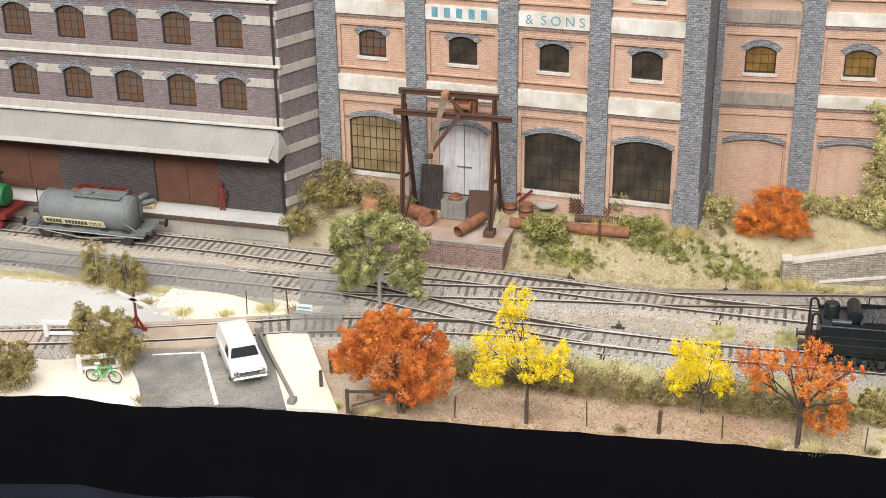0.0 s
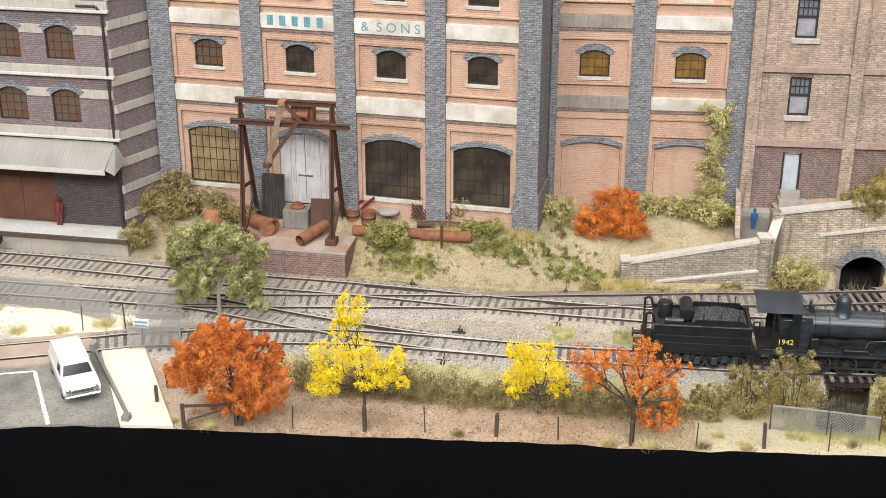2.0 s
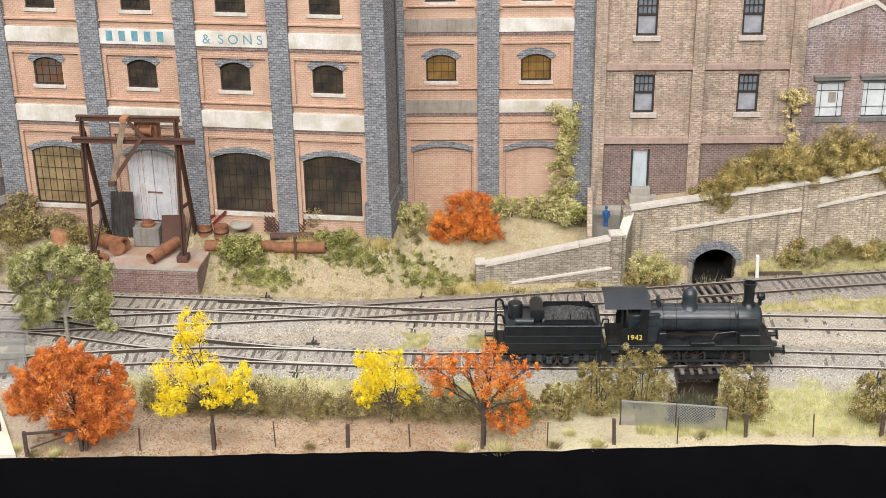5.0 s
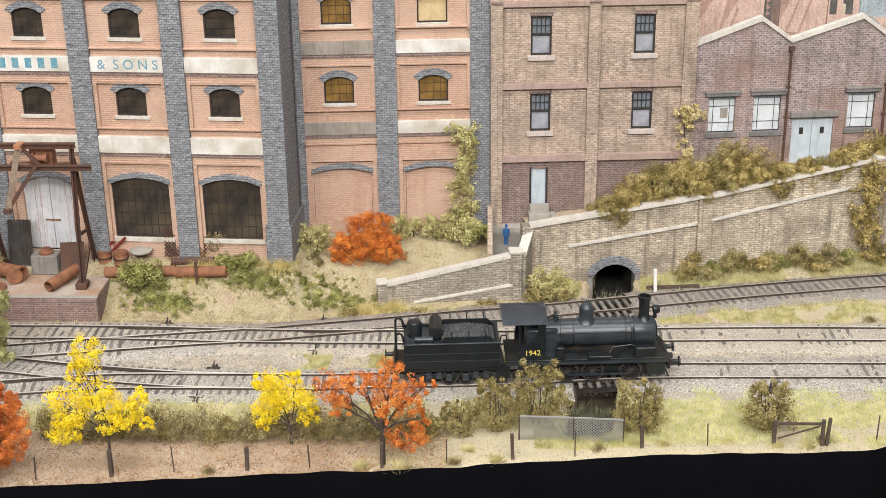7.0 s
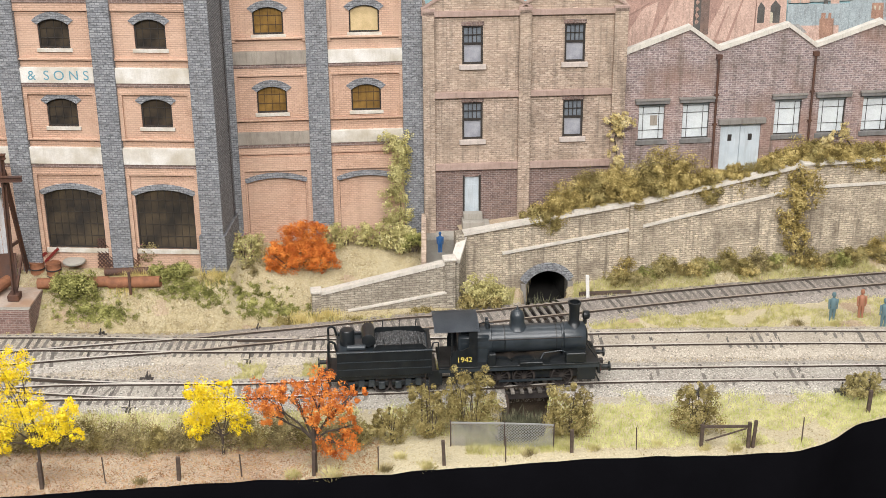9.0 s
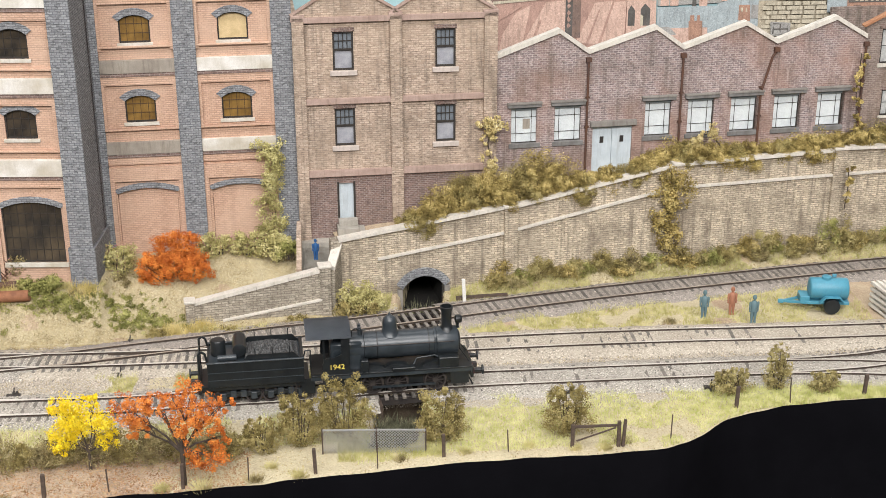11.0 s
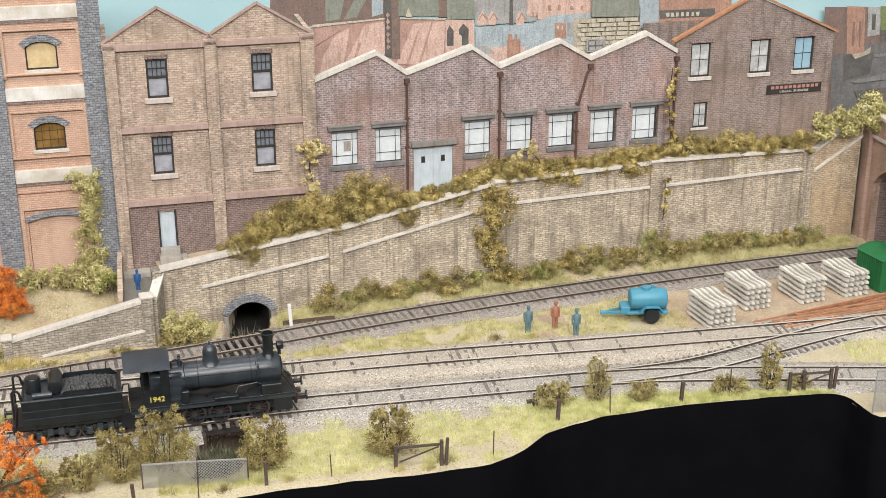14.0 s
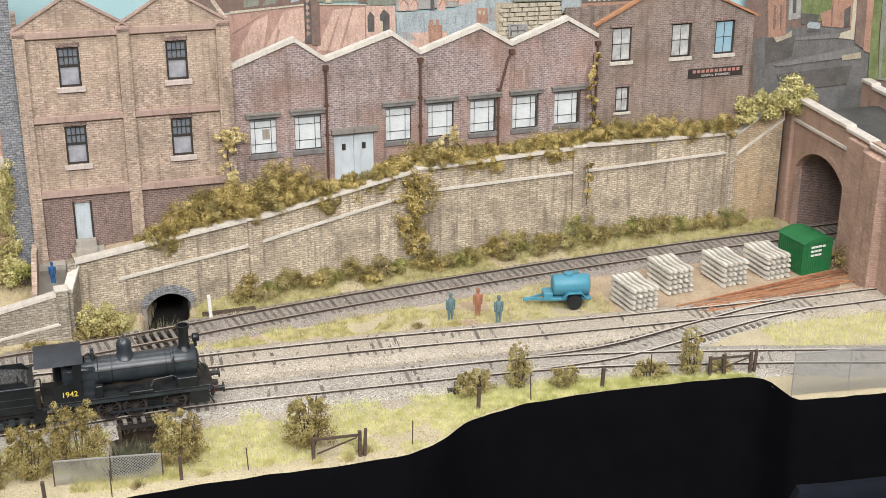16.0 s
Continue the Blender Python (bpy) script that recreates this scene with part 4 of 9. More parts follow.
def factory_back():
    rz = math.degrees(math.atan2(9, 125))
    b = thing("factory", (-190, 80, 20), rz, "orange brick factory wing with bricked-up lower arches", "building", "factory wings")
    z = lambda v: v - 20
    kit = window_kit("w", 19, 0, 14, 17.5, M_AMBER, 4, 3, t=4.2, bars_mat=M_BARS, sill_h=2.2)
    for i, (a, c) in enumerate(((7.8, 53.8), (67.5, 114.5))):
        m = (a + c) / 2
        rows = [(z(v), z(v) + 14, z(v) + 17.5, [(m - 9.5, m + 9.5)]) for v in (113.5, 164.5)]
        rows.append((-23.9, z(66.5), z(69.7), [(m - 19, m + 19)]))
        part("bay_wall", pierced(a, c, -24, 195, rows, 0, 3.5), M_ORANGE, b, "orange brick bay")
        for v in (113.5, 164.5):
            place_window(kit, b, m - 9.5, 0, z(v), M_BOARD if i == 1 and v > 160 else None)
        part("blind_arch", ring_arch(m - 19, m + 19, z(66.5), 3.2, 3.4, -1.4, 0.5), M_GREYBRICK, b)
        part("border", B(a, a + 2.8, -1.8, 0.5, -24, z(84)), M_ORANGE, b)
        part("border", B(c - 2.8, c, -1.8, 0.5, -24, z(84)), M_ORANGE, b)
        part("border", B(a + 2.8, c - 2.8, -1.8, 0.5, z(74.6), z(84)), M_ORANGE, b)
        part("brick_infill", B(m - 18.8, m + 18.8, 1.3, 3.4, -24, z(69.6)), M_ORANGE, b, "salmon brick infill of a closed arch")
        for v0, v1 in ((93, 101), (145.7, 154), (196, 204)):
            part("rendered_band", B(a, c, -2.6, 0.6, z(v0), z(v1), bev=0.15), M_RENDERGREY if i == 0 else M_RENDER, b, "weathered rendered band")
            part("corbel", B(a, c, -1.6, 0.5, z(v0) - 7, z(v0) - 0.1), M_ORANGE, b)
            # as on the front wing, brown stands in for the band's shadow
            part("corbel", B(a, c, -2.2, 0.5, z(v0) - 2.2, z(v0) - 0.15), M_BROWNBRICK, b)
            part("string_course", B(a, c, -2.2, 0.5, z(v1) + 7.6, z(v1) + 8.8, bev=0.1), M_ORANGE, b)
        for v1 in (138, 189):
            part("border", B(a + 2, c - 2, -1.8, 0.5, z(v1), z(v1) + 1.1), M_ORANGE, b)
            part("border", B(a, a + 2, -1.8, 0.5, z(v1) - 29, z(v1) + 1.1), M_ORANGE, b)
            part("border", B(c - 2, c, -1.8, 0.5, z(v1) - 29, z(v1) + 1.1), M_ORANGE, b)
    for a, c in ((-6, 7.8), (53.8, 67.5), (114.5, 127.5)):
        part("pier", B(a, c, -3.4, 3.5, -24, 195, bev=0.2), M_GREYBRICK, b, "blue-grey brick pier")
    part("back_wall", B(-6, 127, 30, 33, -24, 195), M_PURPLEDARK, b)
    part("side_wall", B(124, 127, 3.6, 33, -24, 195), M_GREYBRICK, b)
    part("roof", B(-6, 127, 3.6, 33, 195, 197), M_CONCDARK, b)


factory_back()


def sash_kit():
    kit = []
    w, h = 13.2, 25.0
    fr = bmesh.new()
    for a, c, e, f in ((0, 1.2, 0, h), (w - 1.2, w, 0, h), (1.2, w - 1.2, 0, 1.3), (1.2, w - 1.2, h - 1.3, h), (1.2, w - 1.2, 12.6, 13.9)):
        box(fr, a, c, 0.6, 1.6, e, f)
    for i in (1, 2, 3):
        box(fr, 1.2 + (w - 2.4) * i / 4 - 0.25, 1.2 + (w - 2.4) * i / 4 + 0.25, 0.9, 1.4, 13.9, h - 1.3)
    box(fr, 1.2, w - 1.2, 0.9, 1.4, 18.6, 19.1)
    bmesh.ops.remove_doubles(fr, verts=fr.verts, dist=0.02)
    kit.append(("window", mesh_of("window", fr, M_FRAME), None))
    kit.append(("pane", mesh_of("pane", B(0.5, w - 0.5, 1.6, 2.0, 0.5, 13), M_LOWERSASH), "window"))
    kit.append(("pane", mesh_of("pane", B(0.5, w - 0.5, 1.61, 2.0, 13, h - 0.5), M_UPPERSASH), "window"))
    kit.append(("sill", mesh_of("sill", B(-2.0, w + 2.0, -1.8, 1.0, -3.2, -0.02, bev=0.25), M_PALESILL), "window"))
    lin = bmesh.new()
    for k in range(9):
        box(lin, -0.6 + k * 1.62, 0.82 + k * 1.62, -0.5, 0.8, h, h + 2.6)
    kit.append(("brick_lintel", mesh_of("brick_lintel", lin, M_BROWNBRICK), "window"))
    return kit


def cottage():
    rz = math.degrees(math.atan2(10, 144))
    b = thing("tall_house", (-66, 83, 28), rz, "tan brick house with twin gables and sash windows", "building")
    z = lambda v: v - 28
    kit = sash_kit()
    wins = [(28.6, 41.8), (94, 107.2)]
    rows = [(z(93.6), z(118.6), z(118.6), wins), (z(143.4), z(168.4), z(168.4), wins)]
    part("wall", pierced(3.5, 134, z(76), z(180), rows, 0, 3), M_TAN, b, "tan brick wall")
    part("lower_wall", pierced(3.5, 134, -8, z(76) - 0.01, [(z(43), z(68), z(68), [(30, 39.5)])], 0, 3), M_BROWNBRICK, b, "dark brown brick lower wall")
    for zb, _, _, cs in rows:
        for p, q in cs:
            place_window(kit, b, p, 0, zb)
    for a, c in ((3.4, 10.8), (64.8, 72.6), (125.4, 134)):
        part("pier", B(a, c, -2.6, 3, -8, z(178), bev=0.15), M_TAN, b)
        part("pier_cap", B(a - 0.6, c + 0.6, -2.6, 3, z(175.4), z(179.6), bev=0.3), M_PINKSTONE, b)
    for a, c in ((10.8, 64.8), (72.6, 125.4)):
        part("gable", prism(bmesh.new(), [(a - 6, z(180)), (c + 6, z(180)), ((a + c) / 2, z(199))], 0.2, 3), M_TAN, b)
        m = (a + c) / 2
        for x0 in (a - 8, c + 8):
            bm = bar(bmesh.new(), (x0, 0.6, z(179.4)), (m, 0.6, z(200.3)), 3.6, 1.3)
            part("coping", bm, M_PINKSTONE, b)
        part("string_course", B(a, c, -2.2, 0.5, z(174.5), z(178), bev=0.2), M_PINKSTONE, b)
        part("string_course", B(a, c, -2.2, 0.5, z(121.8), z(125.6), bev=0.2), M_PINKSTONE, b)
        part("string_course", B(a, c, -2.2, 0.5, z(73.2), z(77.6), bev=0.2), M_PINKSTONE, b)
    d = part("door", B(30, 39.5, 1.4, 2.2, z(43), z(68)), M_PALEDOOR, b, "pale blue-grey panelled door")
    for k in range(2):
        part("panel", B(31.5 + 3.6 * k, 34.2 + 3.6 * k, 1.2, 1.5, z(46), z(62)), M_PALEDOOR, d)
    part("door_surround", B(28.8, 30, -0.3, 1.6, z(43), z(69)), M_FRAME, b)
    part("door_surround", B(39.5, 40.7, -0.3, 1.6, z(43), z(69)), M_FRAME, b)
    part("side_wall", B(3.5, 6.5, 3.1, 60, -8, z(180)), M_TAN, b)
    part("side_wall", B(131, 134, 3.1, 60, -8, z(180)), M_TAN, b)
    part("back_wall", B(6.5, 131, 57, 60, -8, z(140)), M_BROWNBRICK, b)


cottage()


def works():
    rz = math.degrees(math.atan2(28, 256))
    b = thing("workshop", (66, 94, 60), rz, "dark red-brown brick workshop with zigzag roofline", "building")
    z = lambda v: v - 60
    val = [(0, 147.5), (63.3, 148.5), (128.2, 148.5), (193.6, 149.5), (258, 150.4)]
    peak = [(43, 163), (108.5, 162.6), (170.9, 162.8), (234.8, 163.9)]
    wins = [(12, 29.5), (41.5, 59.5), (104, 122), (134, 152.5), (164.5, 184), (195.5, 215), (227, 247)]
    holes = sorted(wins)
    part("wall", pierced(0, 258, z(88.7), z(147), [(z(88.7) + 0.001, z(97.6), z(97.6), sorted(wins + [(68, 95.5)])), (z(97.6), z(114), z(114), holes)], 0, 3), M_WORKS, b, "dark red-brown brick wall")
    part("wall_base", B(0, 68, 0, 3, -10, z(88.7) - 0.01), M_WORKS, b)
    part("wall_base", B(95.5, 258, 0, 3, -10, z(88.7) - 0.01), M_WORKS, b)
    for (a, za), (m, zm), (c, zc) in zip(val, peak, val[1:]):
        part("gable", prism(bmesh.new(), [(a, z(147)), (c, z(147)), (c, z(zc)), (m, z(zm)), (a, z(za))], 0, 3), M_WORKS, b)
        for p, q in (((a, za), (m, zm)), ((m, zm), (c, zc))):
            bm = prism(bmesh.new(), [(p[0], z(p[1]) - 1.2), (q[0], z(q[1]) - 1.2), (q[0], z(q[1]) + 1.9), (p[0], z(p[1]) + 1.9)], -1.5, 4)
            part("coping", bm, M_COPING, b, "pale stone coping")
    kit = window_kit("w", 18.4, 0, 25.3, 25.3, M_BLIND, 1, 1, ring=False, depth=2.2, frame_w=0.55, sill_mat=M_SLATEGREY, sill_h=3.0)
    kit = [k for k in kit if k[0] != "glazing_grid"]
    bars = bmesh.new()
    for x in (3.5, 14.2):
        box(bars, x - 0.15, x + 0.15, 1.8, 2.18, 0.55, 24.7)
    for h in (6.4, 17.4):
        box(bars, 0.55, 17.8, 1.85, 2.16, h - 0.15, h + 0.15)
    kit.append(("glazing_grid", mesh_of("glazing_grid", bars, M_FRAME), "window"))
    kit.append(("header_board", mesh_of("header_board", B(0.3, 18.1, 0.6, 2.0, 22.6, 25.2, bev=0.1), M_PUTTY), "window"))
    for k, (p, q) in enumerate(wins):
        w = place_window(kit, b, p, 0, z(88.7))
        part("lintel", B(p - 2.6, q + 2.6, -2.4, 0.6, z(113.6), z(115.8), bev=0.2), M_SLATEGREY, b)
        part("lintel_cap", B(p - 3.0, q + 3.0, -3.0, 0.6, z(115.8), z(117.0), bev=0.2), M_CONCDARK, b)
        if k == 0:
            part("patched_pane", B(8.4, 13.2, 1.9, 2.12, 9.4, 16.2), M_RENDERGREY, w)
    for p, q in ((68, 81.6), (81.9, 95.5)):
        d = part("door", B(p, q, 1.2, 2.2, -10, z(98)), M_PALEDOOR, b, "pale blue-grey workshop door")
        part("door_window", B((p + q) / 2 - 1.3, (p + q) / 2 + 1.3, 0.9, 1.25, z(85.6), z(90)), M_FRAME, d)
    part("lintel", B(66, 98, -2.6, 0.6, z(97.6), z(101.4), bev=0.3), M_CONCDARK, b)
    for u, zz in val[:]:
        bm = bmesh.new()
        box(bm, u - 1.8, u + 1.8, -2.6, 0.4, z(zz) - 6.5, z(zz) - 3.6)
        kink = 9 if 190 < u < 200 else 0
        tube(bm, [(u, -1.2, z(zz) - 6), (u - kink * 0.3, -1.2, z(zz) - 10), (u - kink, -1.2, z(zz) - 35), (u - kink, -1.2, z(62))], 0.85, 8)
        for k in (30, 50):
            box(bm, u - kink - 1.5, u - kink + 1.5, -1.8, -0.2, z(zz) - k - 1, z(zz) - k)
        part("drainpipe", bm, M_RUSTDARK, b, "rusty brown drainpipe", smooth=True)
    part("back_wall", B(0, 258, 57, 60, -10, z(110)), M_WORKS, b)


works()


def office():
    rz = math.degrees(math.atan2(9, 113))
    b = thing("office_building", (322, 122, 60), rz, "brown brick gabled office with sash windows and name board", "building")
    z = lambda v: v - 60
    wins = [(11.5, 26.2), (57.2, 72.8), (91.6, 106.8)]
    rows = [(z(94), z(112.4), z(112.4), [(16.2, 26.8)]), (z(131), z(155), z(155), wins)]
    part("wall", pierced(0, 122, -10, z(158), rows, 0, 3), M_OFFICE, b, "brown brick wall")
    part("gable", prism(bmesh.new(), [(0, z(158)), (122, z(158)), (58, z(186))], 0, 3), M_OFFICE, b)
    for x0 in (-2.5, 124.5):
        part("verge", bar(bmesh.new(), (x0, 0.4, z(157.5)), (58, 0.4, z(187.6)), 4.5, 1.6), M_RUSTPALE, b, "red-brown roof verge")
    k1 = window_kit("w", 15, 0, 24, 24, M_CURTAIN, 2, 2, ring=False, depth=1.4, frame_w=1.0, sill_mat=M_COPING, sill_h=2.6)
    k2 = window_kit("w", 10.6, 0, 18.4, 18.4, M_CURTAIN, 2, 2, ring=False, depth=1.4, frame_w=1.0, sill_mat=M_COPING, sill_h=1.8)
    blue = mat("pale_blue_blind", (0.28, 0.45, 0.55), (0.34, 0.50, 0.58), 0.2, rough=0.3, bump=0.02)
    for i, (p, q) in enumerate(wins):
        place_window(k1, b, p, 0, z(131), blue if i == 2 else None)
        part("brick_lintel", B(p - 2, q + 2, -0.5, 0.6, z(155), z(158)), M_BROWNBRICK, b)
    place_window(k2, b, 16.2, 0, z(94))
    part("brick_lintel", B(14.6, 28.4, -0.5, 0.6, z(112.4), z(115)), M_BROWNBRICK, b)
    sg = part("name_board", B(72, 115.3, -1.0, -0.05, z(114.6), z(121.3), bev=0.15), M_FRAME, b, "dark board with red lettering bars")
    red = plain("red_lettering", (0.42, 0.20, 0.17), 0.7)
    for k in range(11):
        part("sign_bar", B(75.2 + 3.5 * k, 77.6 + 3.5 * k, -1.15, -1.02, z(118.2), z(120.4)), red, sg)
    lettering("sign_text", "GENERAL  ENGINEERS", 2.3, M_COPING, sg, (93.6, -1.06, z(115.4)), "small pale painted words")
    part("side_wall", B(119, 122, 3.1, 60, -10, z(158)), M_OFFICE, b)
    part("back_wall", B(0, 119, 57, 60, -10, z(158)), M_OFFICE, b)


office()


# ---- retaining wall, tunnel mouth, ramp and bridge ----
COPE = [(7.5, 40.3), (117.5, 53.4), (126.7, 53.8), (216, 69.5), (238, 73.2), (352, 74.6), (361, 75.6), (478, 71.5), (486, 69.8), (527, 95)]
STRING = [(33, 25.6), (117.5, 36.1), (126.7, 37.8), (216, 54.2), (238, 57.6), (352, 57.4), (361, 57.2), (478, 57.4), (486, 54), (527, 78)]


def retaining_wall():
    rz = math.degrees(math.atan2(76, 475))
    b = thing("retaining_wall", (-45, 51, -5), rz, "tan stone retaining wall with coping and piers, climbing to the bridge", "wall")
    z = lambda v: v + 5
    us = [7.5, 49, 77, 117.5, 126.7, 171, 216, 238, 295, 352, 361, 420, 478, 486, 527]
    for p, q in zip(us, us[1:]):
        if (p, q) == (49, 77):
            pts = arc(49, 77, z(3), 8.4, 12)
            bm = bmesh.new()
            for (xa, za), (xb, zb) in zip(pts, pts[1:]):
                prism(bm, [(xa, za), (xb, zb), (xb, z(interp(COPE, xb))), (xa, z(interp(COPE, xa)))], 0, 6)
            part("stone_panel", bm, M_STONE, b)
            continue
        part("stone_panel", prism(bmesh.new(), [(p, -12), (q, -12), (q, z(interp(COPE, q))), (p, z(interp(COPE, p)))], 0, 6), M_STONE if p < 480 else M_OCHRE, b, "weathered stone panel")
    for run, m, dy, up, dn in ((COPE, M_COPING, -2.4, 1.5, 0.4), (STRING, M_COPING, -2.0, 0.9, 0.7)):
        for (p, zp), (q, zq) in zip(run, run[1:]):
            n = max(1, int((q - p) / 30))
            for i in range(n):
                a, c = p + (q - p) * i / n, p + (q - p) * (i + 1) / n - 0.15
                za, zc = zp + (zq - zp) * i / n, zp + (zq - zp) * (i + 1) / n
                part("coping_stone" if run is COPE else "string_course", prism(bmesh.new(), [(a, z(za) - dn), (c, z(zc) - dn), (c, z(zc) + up), (a, z(za) + up)], dy, 5 if run is COPE else 0.3), m, b)
    for p, q, top in ((117.5, 126.7, 55.6), (234.5, 242, 75.5), (352, 361.5, 77.4), (477, 486.5, 74)):
        part("pier", B(p, q, -2.6, 6, -12, z(top - 2), bev=0.3), M_STONE, b)
        part("pier_cap", B(p - 0.8, q + 0.8, -3.4, 7.2, z(top - 2), z(top), bev=0.4), M_COPING, b)
    part("end_pillar", B(2.5, 8.2, -2, 7, -3, z(41), bev=0.3), M_RAMPSTONE, b)
    ring = ring_arch(49, 77, z(3), 8.4, 5.2, -2.2, 1.0, 14)
    part("tunnel_arch", ring, M_GREYBRICK, b, "blue-grey brick arch over the culvert")
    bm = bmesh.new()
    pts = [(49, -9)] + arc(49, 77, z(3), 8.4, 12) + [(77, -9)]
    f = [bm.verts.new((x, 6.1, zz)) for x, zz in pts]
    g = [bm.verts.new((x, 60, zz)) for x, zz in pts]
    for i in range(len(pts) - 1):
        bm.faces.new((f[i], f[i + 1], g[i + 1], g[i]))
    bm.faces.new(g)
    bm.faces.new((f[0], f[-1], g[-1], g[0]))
    # the tunnel's darkness is put into the lining colour
    part("culvert_lining", bm, M_SHADEBLACK, b, "culvert lining coloured near black for the shade inside")
    for p, q, tz in ((45.5, 49, 3), (77, 80.5, 3)):
        part("jamb", B(p, q, -2.2, 6, -12, z(tz), bev=0.2), M_CONCDARK, b)


retaining_wall()


def terrace():
    bm = bmesh.new()
    rows = []
    ca, sa = math.cos(math.atan2(76, 475)), math.sin(math.atan2(76, 475))
    for u in np.arange(9, 580, 6.0):
        x0, y0 = -45 + ca * u, 51 + sa * u
        zz = min(interp(COPE, u) - 6, 70)
        rows.append([bm.verts.new((x0 - sa * d, y0 + ca * d, zz + 1.5 * noise.noise((u * 0.05, d * 0.1, 1)))) for d in (5, 12, 22, 34, 48)])
    for a, c in zip(rows, rows[1:]):
        for i in range(4):
            bm.faces.new((a[i], c[i], c[i + 1], a[i + 1]))
    tagged(part("terrace", bm, M_DIRT, None, smooth=True), "raised earth terrace behind the retaining wall", "ground", kind="structure")


terrace()


def ramp():
    rz = math.degrees(math.atan2(13, 86))
    b = thing("ramp_wall", (-131, 23, -2), rz, "low grey stone wall with coping climbing beside the path", "wall")
    z = lambda v: v + 2
    part("stone_panel", prism(bmesh.new(), [(2, -6), (83, -6), (83, z(26)), (2, z(11))], 0, 4), M_RAMPSTONE, b, "rough grey stone panel")
    for i in range(4):
        a, c = 1.5 + 20.3 * i, 1.5 + 20.3 * (i + 1) - 0.2
        za, zc = 11 + 15 * (a - 2) / 81, 11 + 15 * (c - 2) / 81
        part("coping_stone", prism(bmesh.new(), [(a, z(za)), (c, z(zc)), (c, z(zc) + 2.2), (a, z(za) + 2.2)], -1, 5), M_COPING, b)
    part("plinth", prism(bmesh.new(), [(20, -4), (83, -4), (83, z(7)), (20, z(-1))], -1.5, 0), M_RAMPSTONE, b)
    part("plinth_coping", prism(bmesh.new(), [(20, z(-1)), (83, z(7)), (83, z(8.2)), (20, z(0.2))], -2.0, 0), M_COPING, b)
    for p, q, t in ((-2.5, 3, 13), (82, 89, 29)):
        part("pillar", B(p, q, -1.6, 5.4, -6, z(t), bev=0.4), M_RAMPSTONE, b)
        part("pillar_cap", B(p - 0.8, q + 0.8, -2.4, 6.2, z(t), z(t) + 1.8, bev=0.4), M_COPING, b)
    c = thing("side_wall", (-42.5, 39, -2), math.degrees(math.atan2(16, 5)), "short stone side wall rising beside the path", "wall")
    part("stone_panel", prism(bmesh.new(), [(0, -6), (17, -6), (17, z(38)), (0, z(27))], -2.2, 2.2), M_RAMPSTONE, c)
    part("coping_stone", prism(bmesh.new(), [(-1, z(26.6)), (18, z(38.5)), (18, z(40.5)), (-1, z(28.8))], -3, 3), M_COPING, c)
    bm = bmesh.new()
    rows = []
    for k in range(15):
        t = k / 14
        y = 38 + 47 * t
        zz = 14 + 16 * t
        rows.append([bm.verts.new((x, y, zz + 0.3 * noise.noise((x * 0.2, y * 0.2, 0)))) for x in (-63, -56, -50, -44 + 6 * t)])
    for p, q in zip(rows, rows[1:]):
        for i in range(3):
            bm.faces.new((p[i], q[i], q[i + 1], p[i + 1]))
    bmesh.ops.solidify(bm, geom=bm.faces[:], thickness=-3.0)
    tagged(part("path", bm, M_CONC, None), "pale concrete path climbing to the house door", "path", kind="structure")
    tagged(part("path_landing", B(-63, -12, 76, 92, 26, 30.2), M_CONC, None), "pale concrete landing before the house", "path", kind="structure")
    h = thing("path_kerb_wall", (-63, 84, 20), 0, "thin tan brick wall beside the path", "wall")
    vs = prism(bmesh.new(), [(-40, 0), (0, 0), (0, 23), (-14, 21), (-34, 8), (-40, 5)], -1.6, 1.6)
    bmesh.ops.rotate(vs, cent=(0, 0, 0), matrix=Matrix.Rotation(radians(90), 3, "Z"), verts=vs.verts)
    part("body", vs, M_TAN, h)
    s = thing("door_steps", (-34, 81, 31), math.degrees(math.atan2(10, 144)), "worn pale stone steps at the house door", "steps")
    part("landing", B(-4, 10, -7, 3, 0, 9.2, bev=0.3), M_CONC, s)
    for k in range(4):
        part("step", B(10 + 4 * k, 14 + 4 * k, -6.5, 3, 0, 7.6 - 2.0 * k, bev=0.3), M_CONC, s)
    part("threshold", B(-3, 9.5, -2.2, 3, 9.2, 13.4, bev=0.2), M_CONC, s)


ramp()


